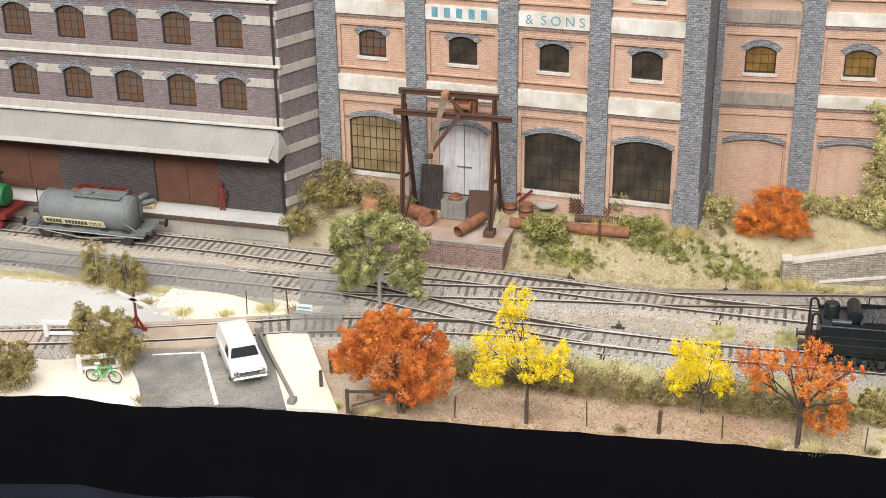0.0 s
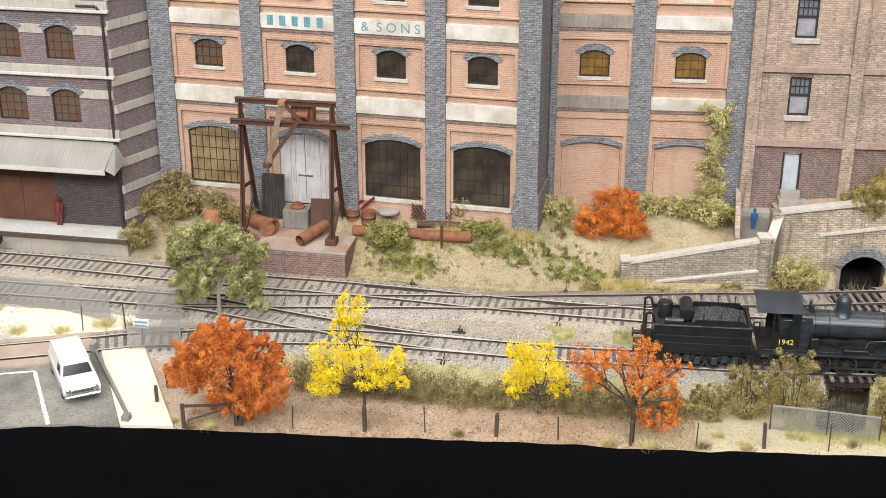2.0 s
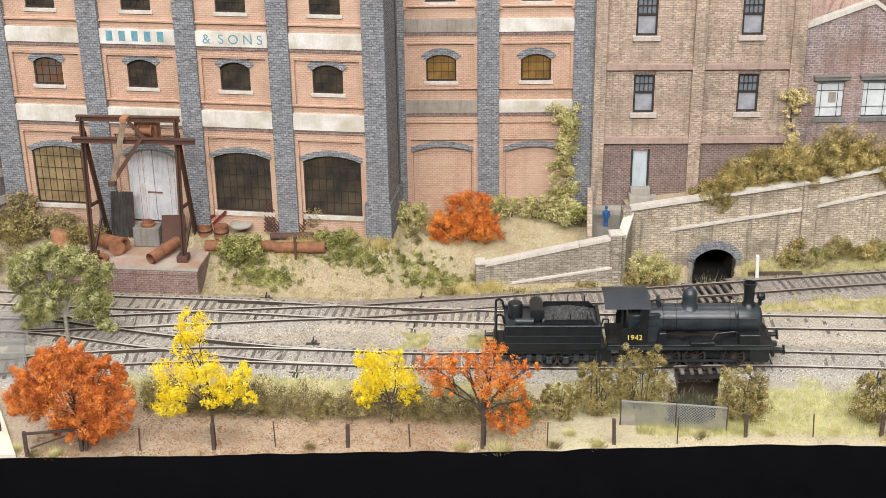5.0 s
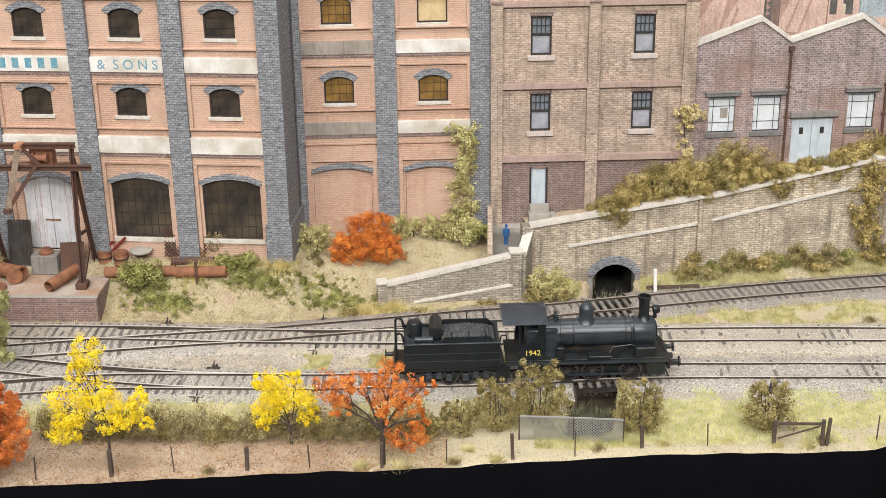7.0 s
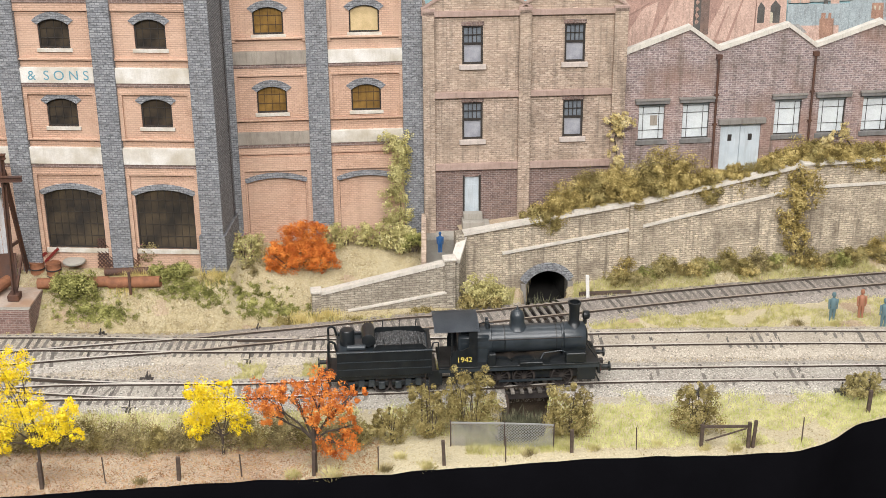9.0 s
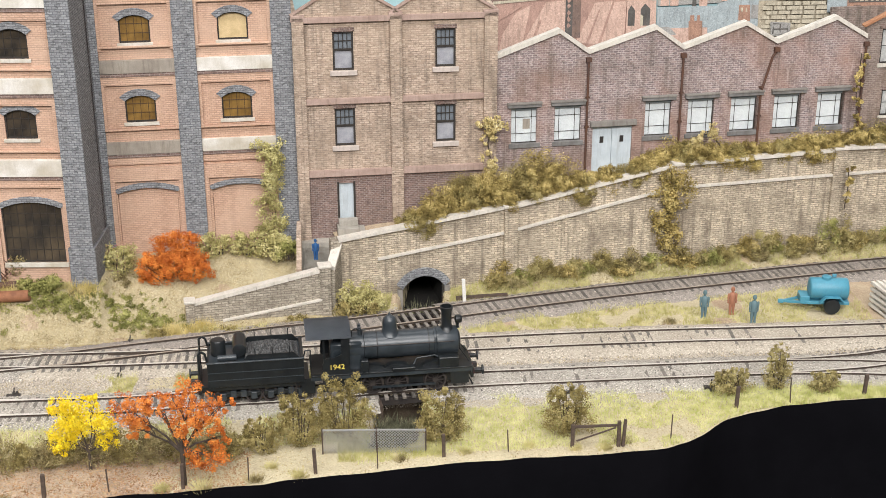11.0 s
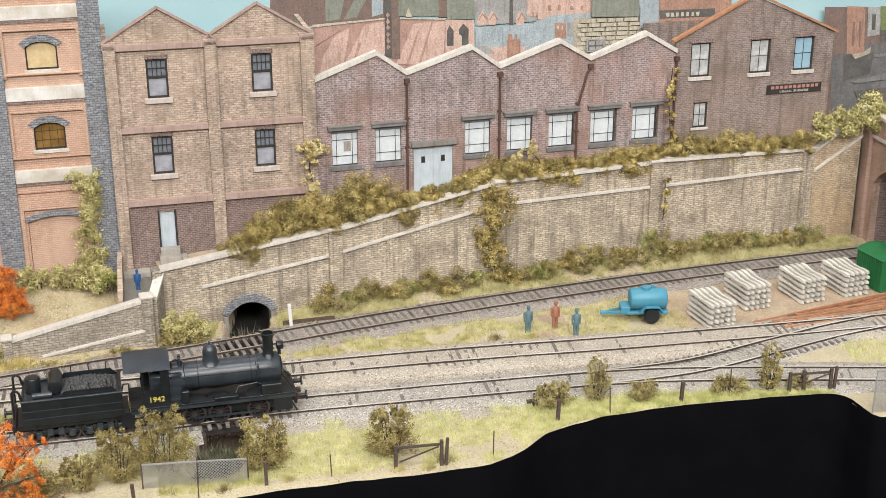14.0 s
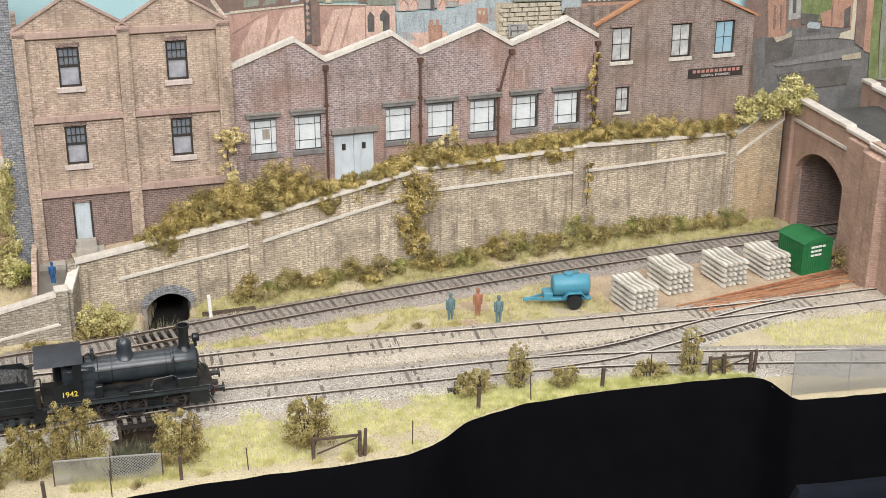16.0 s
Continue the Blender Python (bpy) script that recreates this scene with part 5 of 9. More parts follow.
def road_bridge():
    b = thing("road_bridge", (482, 130, -4), -90, "red-brown brick road bridge with arches and pale copings", "bridge")
    z = lambda v: v + 4
    # local x runs towards the front, local y away to the right
    bm = bmesh.new()
    pts = arc(10, 86, z(45), 19, 14)
    box(bm, -14, 10, 0, 5, -4, z(94))
    box(bm, 86, 160, 0, 5, -4, z(94))
    for (xa, za), (xb, zb) in zip(pts, pts[1:]):
        prism(bm, [(xa, za), (xb, zb), (xb, z(94)), (xa, z(94))], 0, 5)
    bmesh.ops.remove_doubles(bm, verts=bm.verts, dist=0.03)
    part("spandrel_wall", bm, M_BRIDGE, b, "weathered red-brown brick spandrel")
    part("arch_ring", ring_arch(10, 86, z(45), 19, 4.5, -0.8, 1.0, 16), M_BRIDGE, b)
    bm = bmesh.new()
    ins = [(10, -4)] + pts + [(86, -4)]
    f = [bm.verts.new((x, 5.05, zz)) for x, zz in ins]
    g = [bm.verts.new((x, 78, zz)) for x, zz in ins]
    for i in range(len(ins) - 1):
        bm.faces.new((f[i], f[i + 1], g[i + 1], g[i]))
    # vault in a darker brick than the spandrel walls
    part("vault", bm, M_BROWNBRICK, b, "dark brown brick vault")
    part("pier", B(-10, 1.5, -3, 5, -4, z(95), bev=0.3), M_BRIDGE, b)
    part("pier_cap", B(-12, 3.5, -5, 6, z(95), z(98.6), bev=0.5), M_COPING, b)
    part("pier", B(86, 108, -4.5, 5, -4, z(90), bev=0.3), M_BRIDGE, b)
    part("pier", B(111, 135, -7, 5, -4, z(88), bev=0.3), M_BRIDGE, b)
    part("string_course", prism(bmesh.new(), [(1.5, z(78)), (86, z(79)), (86, z(81)), (1.5, z(80))], -1.6, 0.5), M_COPING, b)
    for a, c, t in ((2, 38, 96.2), (38.2, 78, 96.2), (78, 110, 94.6), (110, 160, 93)):
        part("coping_stone", B(a, c, -1.8, 6.2, z(t) - 2.6, z(t), bev=0.3), M_COPING, b)
    part("deck", B(-14, 160, 5.1, 78, z(72), z(80)), M_TARMAC, b, "dark asphalt road deck")
    part("far_parapet", B(-40, 160, 76, 81, z(72), z(92)), M_BRIDGE, b)
    for a, c, t in ((-40, -24, 95), (-24, 30, 93), (30, 160, 93)):
        part("coping_stone", B(a, c, 74.5, 82.5, z(t) - 2.6, z(t), bev=0.3), M_COPING, b)
    part("far_wall", B(-40, 160, 78.2, 80.8, -4, z(72)), M_PURPLEDARK, b)


road_bridge()


# ---- painted backdrop ----
def backdrop():
    sky = mat("painted_sky", (0.36, 0.56, 0.60), (0.44, 0.62, 0.64), 0.01, bump=0.0)
    b = thing("backdrop", (-150, 192, -20), 0, "painted town and street backdrop behind the buildings", "backdrop", kind="structure")
    z = lambda v: v + 20
    part("board", B(-400, 900, 0, 6, 0, 260), sky, b)
    tints = dict(roof=((0.50, 0.32, 0.26), (0.38, 0.24, 0.20)), pink=((0.66, 0.46, 0.38), (0.56, 0.38, 0.31)), slate=((0.42, 0.48, 0.50), (0.34, 0.39, 0.41)), orange=((0.46, 0.27, 0.19), (0.34, 0.20, 0.15)), kerb=((0.23, 0.225, 0.22), (0.18, 0.178, 0.172)),
                 stone=((0.46, 0.40, 0.30), (0.38, 0.33, 0.25)), road=((0.13, 0.13, 0.13), (0.19, 0.185, 0.18)), pale=((0.40, 0.39, 0.37), (0.32, 0.31, 0.30)), dark=((0.09, 0.085, 0.08), (0.14, 0.13, 0.12)),
                 green=((0.22, 0.24, 0.19), (0.28, 0.29, 0.24)), leaf=((0.14, 0.18, 0.07), (0.22, 0.26, 0.11)), cream=((0.58, 0.52, 0.40), (0.50, 0.45, 0.35)), brown=((0.24, 0.16, 0.13), (0.17, 0.125, 0.11)))
    mats = {k: mat("painted_" + k, a, c, 0.1, bump=0.0, fine=0.5, streak=0.35, speck=0.35) for k, (a, c) in tints.items()}
    lay = [0]

    def shape(kind, pts):
        lay[0] += 1
        y = -0.05 * lay[0]
        part("painted_" + kind, prism(bmesh.new(), [(x, z(v)) for x, v in pts], y, y + 0.04), mats[kind], b)

    shape("roof", [(202, 120), (324, 114), (324, 164), (277, 166), (226, 162), (203, 160)])
    shape("brown", [(198, 188), (280, 186), (280, 166), (226, 163), (196, 159)])
    shape("green", [(236, 183), (250, 183), (246, 167), (236, 166)])
    shape("green", [(258, 183), (266, 182), (258, 168), (249, 167)])
    shape("slate", [(269, 182), (277, 182), (277, 170), (269, 168)])
    shape("pink", [(229, 121), (233, 140), (242, 155), (253, 161), (245, 120)])
    shape("pink", [(248, 134), (264, 163), (278, 164), (278, 141), (269, 133)])
    shape("pink", [(286, 133), (299, 162), (312, 163), (302, 132)])
    shape("pink", [(304, 132), (313, 162), (322, 163), (321, 137)])
    shape("roof", [(254, 134), (259, 150), (261, 150), (256, 134)])
    shape("roof", [(293, 132), (302, 157), (303, 157), (295, 132)])
    shape("roof", [(227, 150), (246, 161), (247, 160), (227, 148)])
    shape("cream", [(226, 162), (280, 166), (280, 167), (226, 164)])
    shape("cream", [(283, 166), (322, 164), (322, 165), (283, 167)])
    shape("brown", [(283, 137), (289, 137), (289, 182), (283, 182)])
    shape("dark", [(278, 139), (283, 138), (283, 182), (278, 182)])
    shape("roof", [(280, 171), (282, 169), (280, 167), (279, 169)])
    shape("roof", [(280, 167), (282, 164), (280, 162), (279, 164)])
    shape("roof", [(280, 162), (282, 160), (280, 158), (279, 160)])
    shape("roof", [(280, 157), (282, 155), (280, 153), (279, 155)])
    shape("roof", [(280, 153), (282, 150), (280, 148), (279, 151)])
    shape("roof", [(280, 148), (282, 146), (280, 144), (279, 146)])
    shape("green", [(288, 182), (318, 181), (318, 167), (288, 168)])
    shape("cream", [(293, 167), (295, 174), (298, 167)])
    shape("brown", [(317, 166), (323, 166), (323, 181), (317, 181)])
    shape("green", [(323, 164), (344, 164), (343, 180), (323, 181)])
    shape("pink", [(322, 131), (344, 131), (343, 163), (322, 164)])
    shape("dark", [(323, 145), (328, 145), (328, 156), (325, 160), (323, 156)])
    shape("dark", [(332, 145), (339, 145), (339, 157), (335, 161), (332, 157)])
    shape("cream", [(332, 145), (334, 145), (334, 152), (332, 153)])
    shape("pale", [(344, 159), (402, 161), (401, 178), (343, 180)])
    shape("pink", [(346, 159), (352, 159), (352, 165), (349, 170), (346, 165)])
    shape("pink", [(353, 159), (359, 159), (359, 165), (356, 170), (353, 165)])
    shape("pink", [(374, 158), (380, 158), (380, 164), (377, 169), (374, 164)])
    shape("orange", [(346, 163), (349, 168), (353, 164), (352, 163), (349, 167), (347, 163)])
    shape("orange", [(354, 163), (357, 168), (361, 163), (360, 163), (357, 167), (355, 163)])
    shape("orange", [(375, 162), (378, 167), (382, 163), (381, 162), (378, 166), (376, 162)])
    shape("pink", [(382, 165), (402, 164), (401, 178), (382, 179)])
    shape("orange", [(386, 164), (387, 164), (387, 167), (386, 167)])
    shape("orange", [(389, 164), (391, 164), (391, 167), (389, 167)])
    shape("dark", [(369, 158), (372, 158), (371, 179), (369, 179)])
    shape("slate", [(344, 128), (406, 125), (405, 159), (344, 158)])
    shape("pink", [(354, 130), (382, 129), (381, 143), (354, 143)])
    shape("pale", [(347, 144), (353, 144), (359, 138), (350, 138)])
    shape("orange", [(368, 130), (378, 129), (377, 148), (367, 148)])
    shape("orange", [(368, 148), (371, 148), (371, 152), (368, 152)])
    shape("orange", [(373, 147), (375, 147), (375, 152), (373, 152)])
    shape("pink", [(390, 162), (431, 160), (430, 181), (389, 182)])
    shape("orange", [(398, 168), (400, 168), (400, 172), (397, 172)])
    shape("orange", [(405, 168), (407, 168), (407, 172), (405, 172)])
    shape("orange", [(414, 168), (417, 168), (416, 171), (414, 171)])
    shape("orange", [(422, 168), (424, 167), (424, 171), (422, 171)])
    shape("slate", [(388, 141), (432, 139), (431, 165), (402, 165), (387, 160)])
    shape("orange", [(403, 148), (412, 147), (411, 159), (403, 159)])
    shape("cream", [(405, 154), (406, 154), (406, 157), (404, 157)])
    shape("cream", [(408, 154), (409, 154), (409, 157), (408, 157)])
    shape("pale", [(412, 149), (418, 149), (417, 159), (412, 159)])
    shape("stone", [(418, 130), (480, 128), (478, 162), (417, 162)])
    v = 135
    while v < 160:
        u = 419 + RNG.uniform(0, 4)
        while u < 467:
            w = RNG.uniform(5, 12)
            shape("cream", [(u, v), (u + w, v + RNG.uniform(-0.2, 0.2)), (u + w - 0.3, v + 2.6), (u + 0.3, v + 2.7)])
            u += w + 0.8
        v += 3.4
    shape("green", [(430, 163), (466, 162), (465, 180), (429, 181)])
    shape("slate", [(467, 153), (482, 153), (480, 180), (465, 180)])
    shape("pale", [(427, 137), (441, 136), (441, 146), (426, 147)])
    shape("dark", [(428, 138), (440, 137), (439, 145), (428, 146)])
    shape("pale", [(429, 142), (433, 142), (433, 145), (428, 145)])
    shape("pale", [(434, 142), (439, 142), (439, 145), (434, 145)])
    shape("pale", [(429, 138), (434, 138), (433, 141), (429, 141)])
    shape("pale", [(434, 138), (439, 138), (439, 141), (434, 141)])
    shape("orange", [(483, 128), (541, 126), (536, 178), (480, 180)])
    shape("brown", [(486, 145), (492, 145), (491, 158), (486, 158)])
    shape("cream", [(488, 148), (489, 148), (489, 155), (487, 156)])
    shape("brown", [(502, 145), (508, 145), (507, 157), (502, 157)])
    shape("cream", [(504, 147), (505, 147), (505, 155), (503, 155)])
    shape("dark", [(482, 160), (525, 160), (524, 166), (481, 166)])
    shape("cream", [(487, 161), (489, 161), (489, 164), (486, 164)])
    shape("cream", [(490, 161), (493, 161), (492, 164), (490, 164)])
    shape("cream", [(494, 161), (496, 161), (496, 164), (494, 164)])
    shape("cream", [(498, 161), (500, 161), (500, 164), (498, 164)])
    shape("cream", [(502, 161), (504, 161), (504, 164), (502, 164)])
    shape("cream", [(506, 161), (508, 161), (508, 164), (506, 164)])
    shape("cream", [(510, 161), (512, 161), (512, 164), (509, 164)])
    shape("brown", [(611, 164), (787, 157), (804, 52), (620, 63)])
    shape("road", [(621, 126), (651, 134), (693, 133), (719, 120), (727, 56), (626, 63)])
    shape("orange", [(629, 164), (644, 163), (647, 126), (633, 127)])
    shape("brown", [(635, 152), (637, 152), (638, 133), (636, 133)])
    shape("brown", [(640, 152), (642, 152), (643, 132), (642, 133)])
    shape("dark", [(630, 127), (655, 128), (654, 111), (632, 106)])
    shape("stone", [(637, 127), (646, 128), (652, 132), (652, 127), (640, 123)])
    shape("pale", [(646, 163), (657, 162), (658, 141), (648, 140)])
    shape("dark", [(650, 157), (653, 157), (654, 145), (651, 145)])
    shape("leaf", [(656, 163), (682, 162), (684, 144), (675, 138), (659, 137)])
    shape("dark", [(658, 145), (674, 143), (672, 137), (659, 136)])
    shape("slate", [(664, 136), (666, 138), (673, 137), (675, 136), (675, 130), (665, 131)])
    shape("dark", [(665, 133), (675, 132), (675, 130), (665, 130)])
    shape("kerb", [(654, 126), (692, 128), (692, 124), (656, 124)])
    shape("orange", [(674, 144), (683, 147), (683, 162), (701, 161), (702, 133), (693, 132), (677, 134)])
    shape("brown", [(683, 147), (684, 153), (685, 134), (684, 134)])
    shape("cream", [(701, 161), (704, 161), (705, 122), (692, 124), (693, 128), (701, 130)])
    shape("dark", [(694, 146), (699, 149), (700, 133), (695, 132)])
    shape("kerb", [(637, 106), (709, 117), (711, 109), (642, 104)])
    shape("stone", [(696, 110), (712, 112), (713, 107), (697, 106)])
    shape("dark", [(642, 98), (706, 102), (703, 87), (650, 84)])
    shape("brown", [(703, 161), (717, 160), (718, 112), (706, 119)])
    shape("orange", [(712, 160), (719, 160), (720, 111), (714, 113)])
    shape("leaf", [(718, 160), (725, 160), (726, 121), (730, 89), (721, 89), (719, 122)])
    shape("green", [(725, 160), (787, 157), (800, 76), (730, 89), (727, 121)])
    shape("leaf", [(731, 116), (735, 119), (743, 90), (732, 90)])


backdrop()


# ---- vegetation ----
def leaves_mesh(name, pts, size, m, spread=0.75):
    """Small leaves, each a bent pair of triangles, at the given points; with a facing they lie round their clump."""
    pts, face = pts if isinstance(pts, tuple) else (pts, None)
    n = len(pts)
    pts = np.asarray(pts)
    d1 = NPR.normal(size=(n, 3))
    if face is not None:
        up = face + NPR.normal(size=(n, 3)) * spread * 0.6
        up /= np.linalg.norm(up, axis=1)[:, None]
        d1 -= up * (d1 * up).sum(1)[:, None]
    d1 /= np.linalg.norm(d1, axis=1)[:, None]
    if face is not None:
        d2 = np.cross(up, d1)
    else:
        d2 = NPR.normal(size=(n, 3))
        d2 -= d1 * (d1 * d2).sum(1)[:, None]
    d2 /= np.linalg.norm(d2, axis=1)[:, None]
    s = size * NPR.uniform(0.55, 1.25, (n, 1))
    v = np.stack([pts - d1 * s * 0.6, pts + d2 * s * 0.4, pts + d1 * s * 0.7, pts - d2 * s * 0.4], 1) * MM
    me = bpy.data.meshes.new(name)
    idx = np.arange(n) * 4
    me.from_pydata(v.reshape(-1, 3).tolist(), [], [q for i in idx.tolist() for q in ((i, i + 1, i + 2), (i, i + 2, i + 3))])
    me.materials.append(m)
    return me


def clump_points(blobs, n, knots=14, tight=0.34, flat=1.0):
    """Points gathered in small knots inside ellipsoids (x, y, z, rx, ry, rz)."""
    out, face = [], []
    vol = np.array([b[3] * b[4] * b[5] for b in blobs]) ** 0.67
    vol /= vol.sum()
    for b, w in zip(blobs, vol):
        k = max(4, int(knots * 1.3 * len(blobs) * w))
        c = NPR.normal(size=(k, 3))
        c /= np.linalg.norm(c, axis=1)[:, None]
        c *= NPR.uniform(0.5, 1.0, (k, 1))
        m = int(n * w)
        pick = NPR.randint(0, k, m)
        d = NPR.normal(size=(m, 3))
        d /= np.linalg.norm(d, axis=1)[:, None]
        lump = tight * 1.25 * (b[3] * b[4] * b[5]) ** (1 / 3) * NPR.uniform(0.7, 1.3, (k, 1))
        p = c[pick] * np.array(b[3:6]) + d * lump[pick] * NPR.uniform(0.55, 1.12, (m, 1))
        out.append(p + np.array(b[:3]))
        face.append(d)
    return np.vstack(out), np.vstack(face)


def limbs(bm, base, tips, r, bend=4.0):
    for t in tips:
        p, q = Vector(base), Vector(t)
        pts = [p]
        for k in (0.35, 0.7, 1.0):
            m = p.lerp(q, k)
            m += Vector((RNG.uniform(-1, 1), RNG.uniform(-1, 1), RNG.uniform(0, 1.2))) * bend * (1 - k) * 0.7
            pts.append(m)
        for i in range(3):
            cyl(bm, pts[i], pts[i + 1], r * (1 - 0.27 * i), r * (1 - 0.27 * (i + 1)), 5)


def tree(name, at, blobs, n, size, leaf, label, trunk_h, trunk_r=1.1, bark=None, knots=14, tight=0.34, lean=(0, 0), fork=None):
    b = thing(name, at, 0, label, "tree")
    bm = bmesh.new()
    top = (lean[0], lean[1], trunk_h)
    cyl(bm, (0, 0, -2), top, trunk_r, trunk_r * 0.7, 8)
    fork = fork or top
    tips = [(x + RNG.uniform(-0.3, 0.3) * rx, y, z + 0.2 * rz) for x, y, z, rx, ry, rz in blobs]
    limbs(bm, fork, tips, trunk_r * 0.55)
    for x, y, z, rx, ry, rz in blobs:
        limbs(bm, (x * 0.6, y * 0.6, (z + fork[2]) / 2 + 2), [(x + RNG.uniform(-0.8, 0.8) * rx, y + RNG.uniform(-0.8, 0.8) * ry, z + RNG.uniform(-0.5, 0.7) * rz) for _ in range(3)], trunk_r * 0.26, 2.0)
    part("trunk", bm, bark or M_BARK, b, smooth=True)
    put("crown", leaves_mesh("crown", clump_points(blobs, n, knots, tight), size, leaf), b)
    return b


def shrub(name, at, blobs, n, size, leaf, label, category="shrub", group="", twigs=True, knots=12, tight=0.36, flowers=None):
    b = thing(name, at, 0, label, category, group)
    if twigs:
        bm = bmesh.new()
        for x, y, z, rx, ry, rz in blobs:
            for _ in range(3):
                limbs(bm, (x * 0.4, y * 0.4, -1), [(x + RNG.uniform(-0.8, 0.8) * rx, y + RNG.uniform(-0.6, 0.6) * ry, z + RNG.uniform(0, 0.95) * rz)], 0.35, 2.0)
        part("twig_frame", bm, M_BARK, b)
    put("foliage", leaves_mesh("foliage", clump_points(blobs, n, knots, tight), size, leaf), b)
    if flowers:
        put("blossom", leaves_mesh("blossom", clump_points(blobs, flowers, 8, 0.25), size * 0.9, M_FLOWER), b)
    return b


tree("orange_tree", (-319, -178, -3), [(-4, 0, 30, 24, 18, 18), (-26, 2, 24, 13, 12, 12), (17, -3, 24, 14, 14, 14), (-4, 0, 46, 17, 12, 11), (4, -4, 13, 18, 12, 8), (-18, -4, 38, 14, 10, 11), (14, 2, 39, 13, 9, 11)],
     80000, 0.8, M_RUSSET, "dense round orange autumn tree on bare earth", 14, 1.3, knots=50, tight=0.165)
tree("yellow_tree", (-252, -175, -3), [(-17, 0, 38, 12, 9, 11), (-2, 0, 44, 9, 8, 9), (10, 0, 33, 8, 8, 9), (18, 2, 40, 7, 6, 6), (-20, -2, 25, 9, 8, 7), (-6, 0, 66, 8, 7, 10), (-12, 0, 56, 6, 5, 6), (2, -2, 30, 7, 6, 7), (20, 0, 28, 4, 4, 4)],
     15000, 0.85, M_SUNNY, "slender bright yellow autumn tree with thin trunk", 22, 1.0, knots=24, tight=0.26, fork=(0, 0, 20))
tree("yellow_tree", (-166, -146, -3), [(-6, 0, 32, 10, 9, 10), (6, 0, 25, 9, 8, 9), (-13, 0, 17, 7, 7, 8), (-8, 0, 25, 9, 8, 9), (4, 0, 40, 4, 4, 6), (-12, 0, 36, 6, 5, 6), (10, 0, 17, 7, 6, 5)],
     11000, 0.85, M_SUNNY, "small bright yellow autumn tree in scrub", 14, 0.8, knots=24, tight=0.26, fork=(0, 0, 10))
tree("orange_tree", (-117, -163, -3), [(-23, 0, 41, 11, 9, 11), (-8, 0, 44, 10, 8, 7), (4, 2, 47, 9, 8, 9), (14, 0, 37, 9, 8, 11), (2, 0, 33, 10, 8, 10), (24, 0, 44, 4.5, 4, 6), (12, -2, 15, 12, 8, 7), (19, 0, 24, 6, 6, 7), (-20, 0, 31, 8, 6, 5)],
     14000, 0.85, M_FLAME, "open-branched orange autumn tree with dark trunk", 30, 1.3, knots=20, tight=0.2, fork=(0, 0, 17))
tree("gum_tree", (-365, -69, -3), [(-20, 0, 48, 12, 11, 9), (6, 0, 53, 14, 12, 8), (22, 0, 47, 9, 10, 9), (-16, 0, 24, 13, 11, 11), (18, 0, 27, 12, 11, 12), (-24, 0, 38, 7, 7, 8), (24, 0, 15, 7, 7, 6), (-4, 0, 33, 9, 8, 10), (-8, 0, 56, 11, 10, 6), (-22, 0, 14, 7, 6, 6)],
     60000, 0.95, M_GUM, "grey-green gum tree with pale forked trunk", 26, 1.5, M_PALEBARK, knots=26, tight=0.27, fork=(0, 0, 18))
shrub("orange_bush", (-143, 56, 13), [(0, 0, 13, 23, 13, 12), (2, 0, 25, 17, 10, 11), (-13, -3, 12, 12, 9, 10), (14, -3, 12, 12, 9, 10)], 32000, 0.8, M_FLAME, "dense domed orange bush on the grassy bank", knots=40, tight=0.2)

# shrubs along the front fence
for x, y, w, h, n, k in ((-60, -127, 13, 29, 2000, 0), (-37, -122, 16, 33, 2600, 0), (-80, -134, 11, 17, 1200, 0), (15, -128, 15, 26, 2200, 0), (82, -130, 14, 26, 1800, 0),
                         (182, -89, 12, 13, 1300, 1), (209, -88, 8, 26, 1100, 1), (236, -91, 10, 10, 800, 1), (312, -95, 8, 27, 1200, 1), (288, -92, 12, 9, 900, 1), (330, -95, 8, 8, 700, 1),
                         (-490, -174, 23, 30, 6500, 0), (-532, -208, 18, 26, 3600, 0), (-549, -79, 10, 26, 1300, 1), (-524, -84, 14, 22, 1800, 0)):
    h *= 1.18
    bl = [(0, 0, h * 0.3, w, w * 0.7, h * 0.32), (-w * 0.45, 0, h * 0.66, w * 0.36, w * 0.36, h * 0.36), (w * 0.5, 0, h * 0.6, w * 0.34, w * 0.34, h * 0.36), (w * 0.05, 0, h * 0.74, w * 0.26, w * 0.3, h * 0.3)]
    shrub("shrub", (x, y, ground_z(x, y)), bl, int(n * 4.4), 0.85, M_SHRUB if k == 0 else M_OLIVE, "olive-green wiry shrub with upright twigs", group="wiry shrubs", knots=20, tight=0.25)

# low brown scrub behind the front trees
for i in range(22):
    x = -290 + i * 9.4 + RNG.uniform(-3, 3)
    y = -136 - RNG.uniform(0, 8)
    h = RNG.uniform(14, 22)
    shrub("scrub_bush", (x, y, ground_z(x, y)), [(0, 0, h * 0.42, 10, 7, h * 0.5), (RNG.uniform(-5, 5), 0, h * 0.55, 7, 5, h * 0.45)], 3000, 0.8, M_SCRUB if i % 3 else M_SHRUB, "low dry brown scrub bush", "shrub", "scrub row", twigs=False, knots=12, tight=0.4)

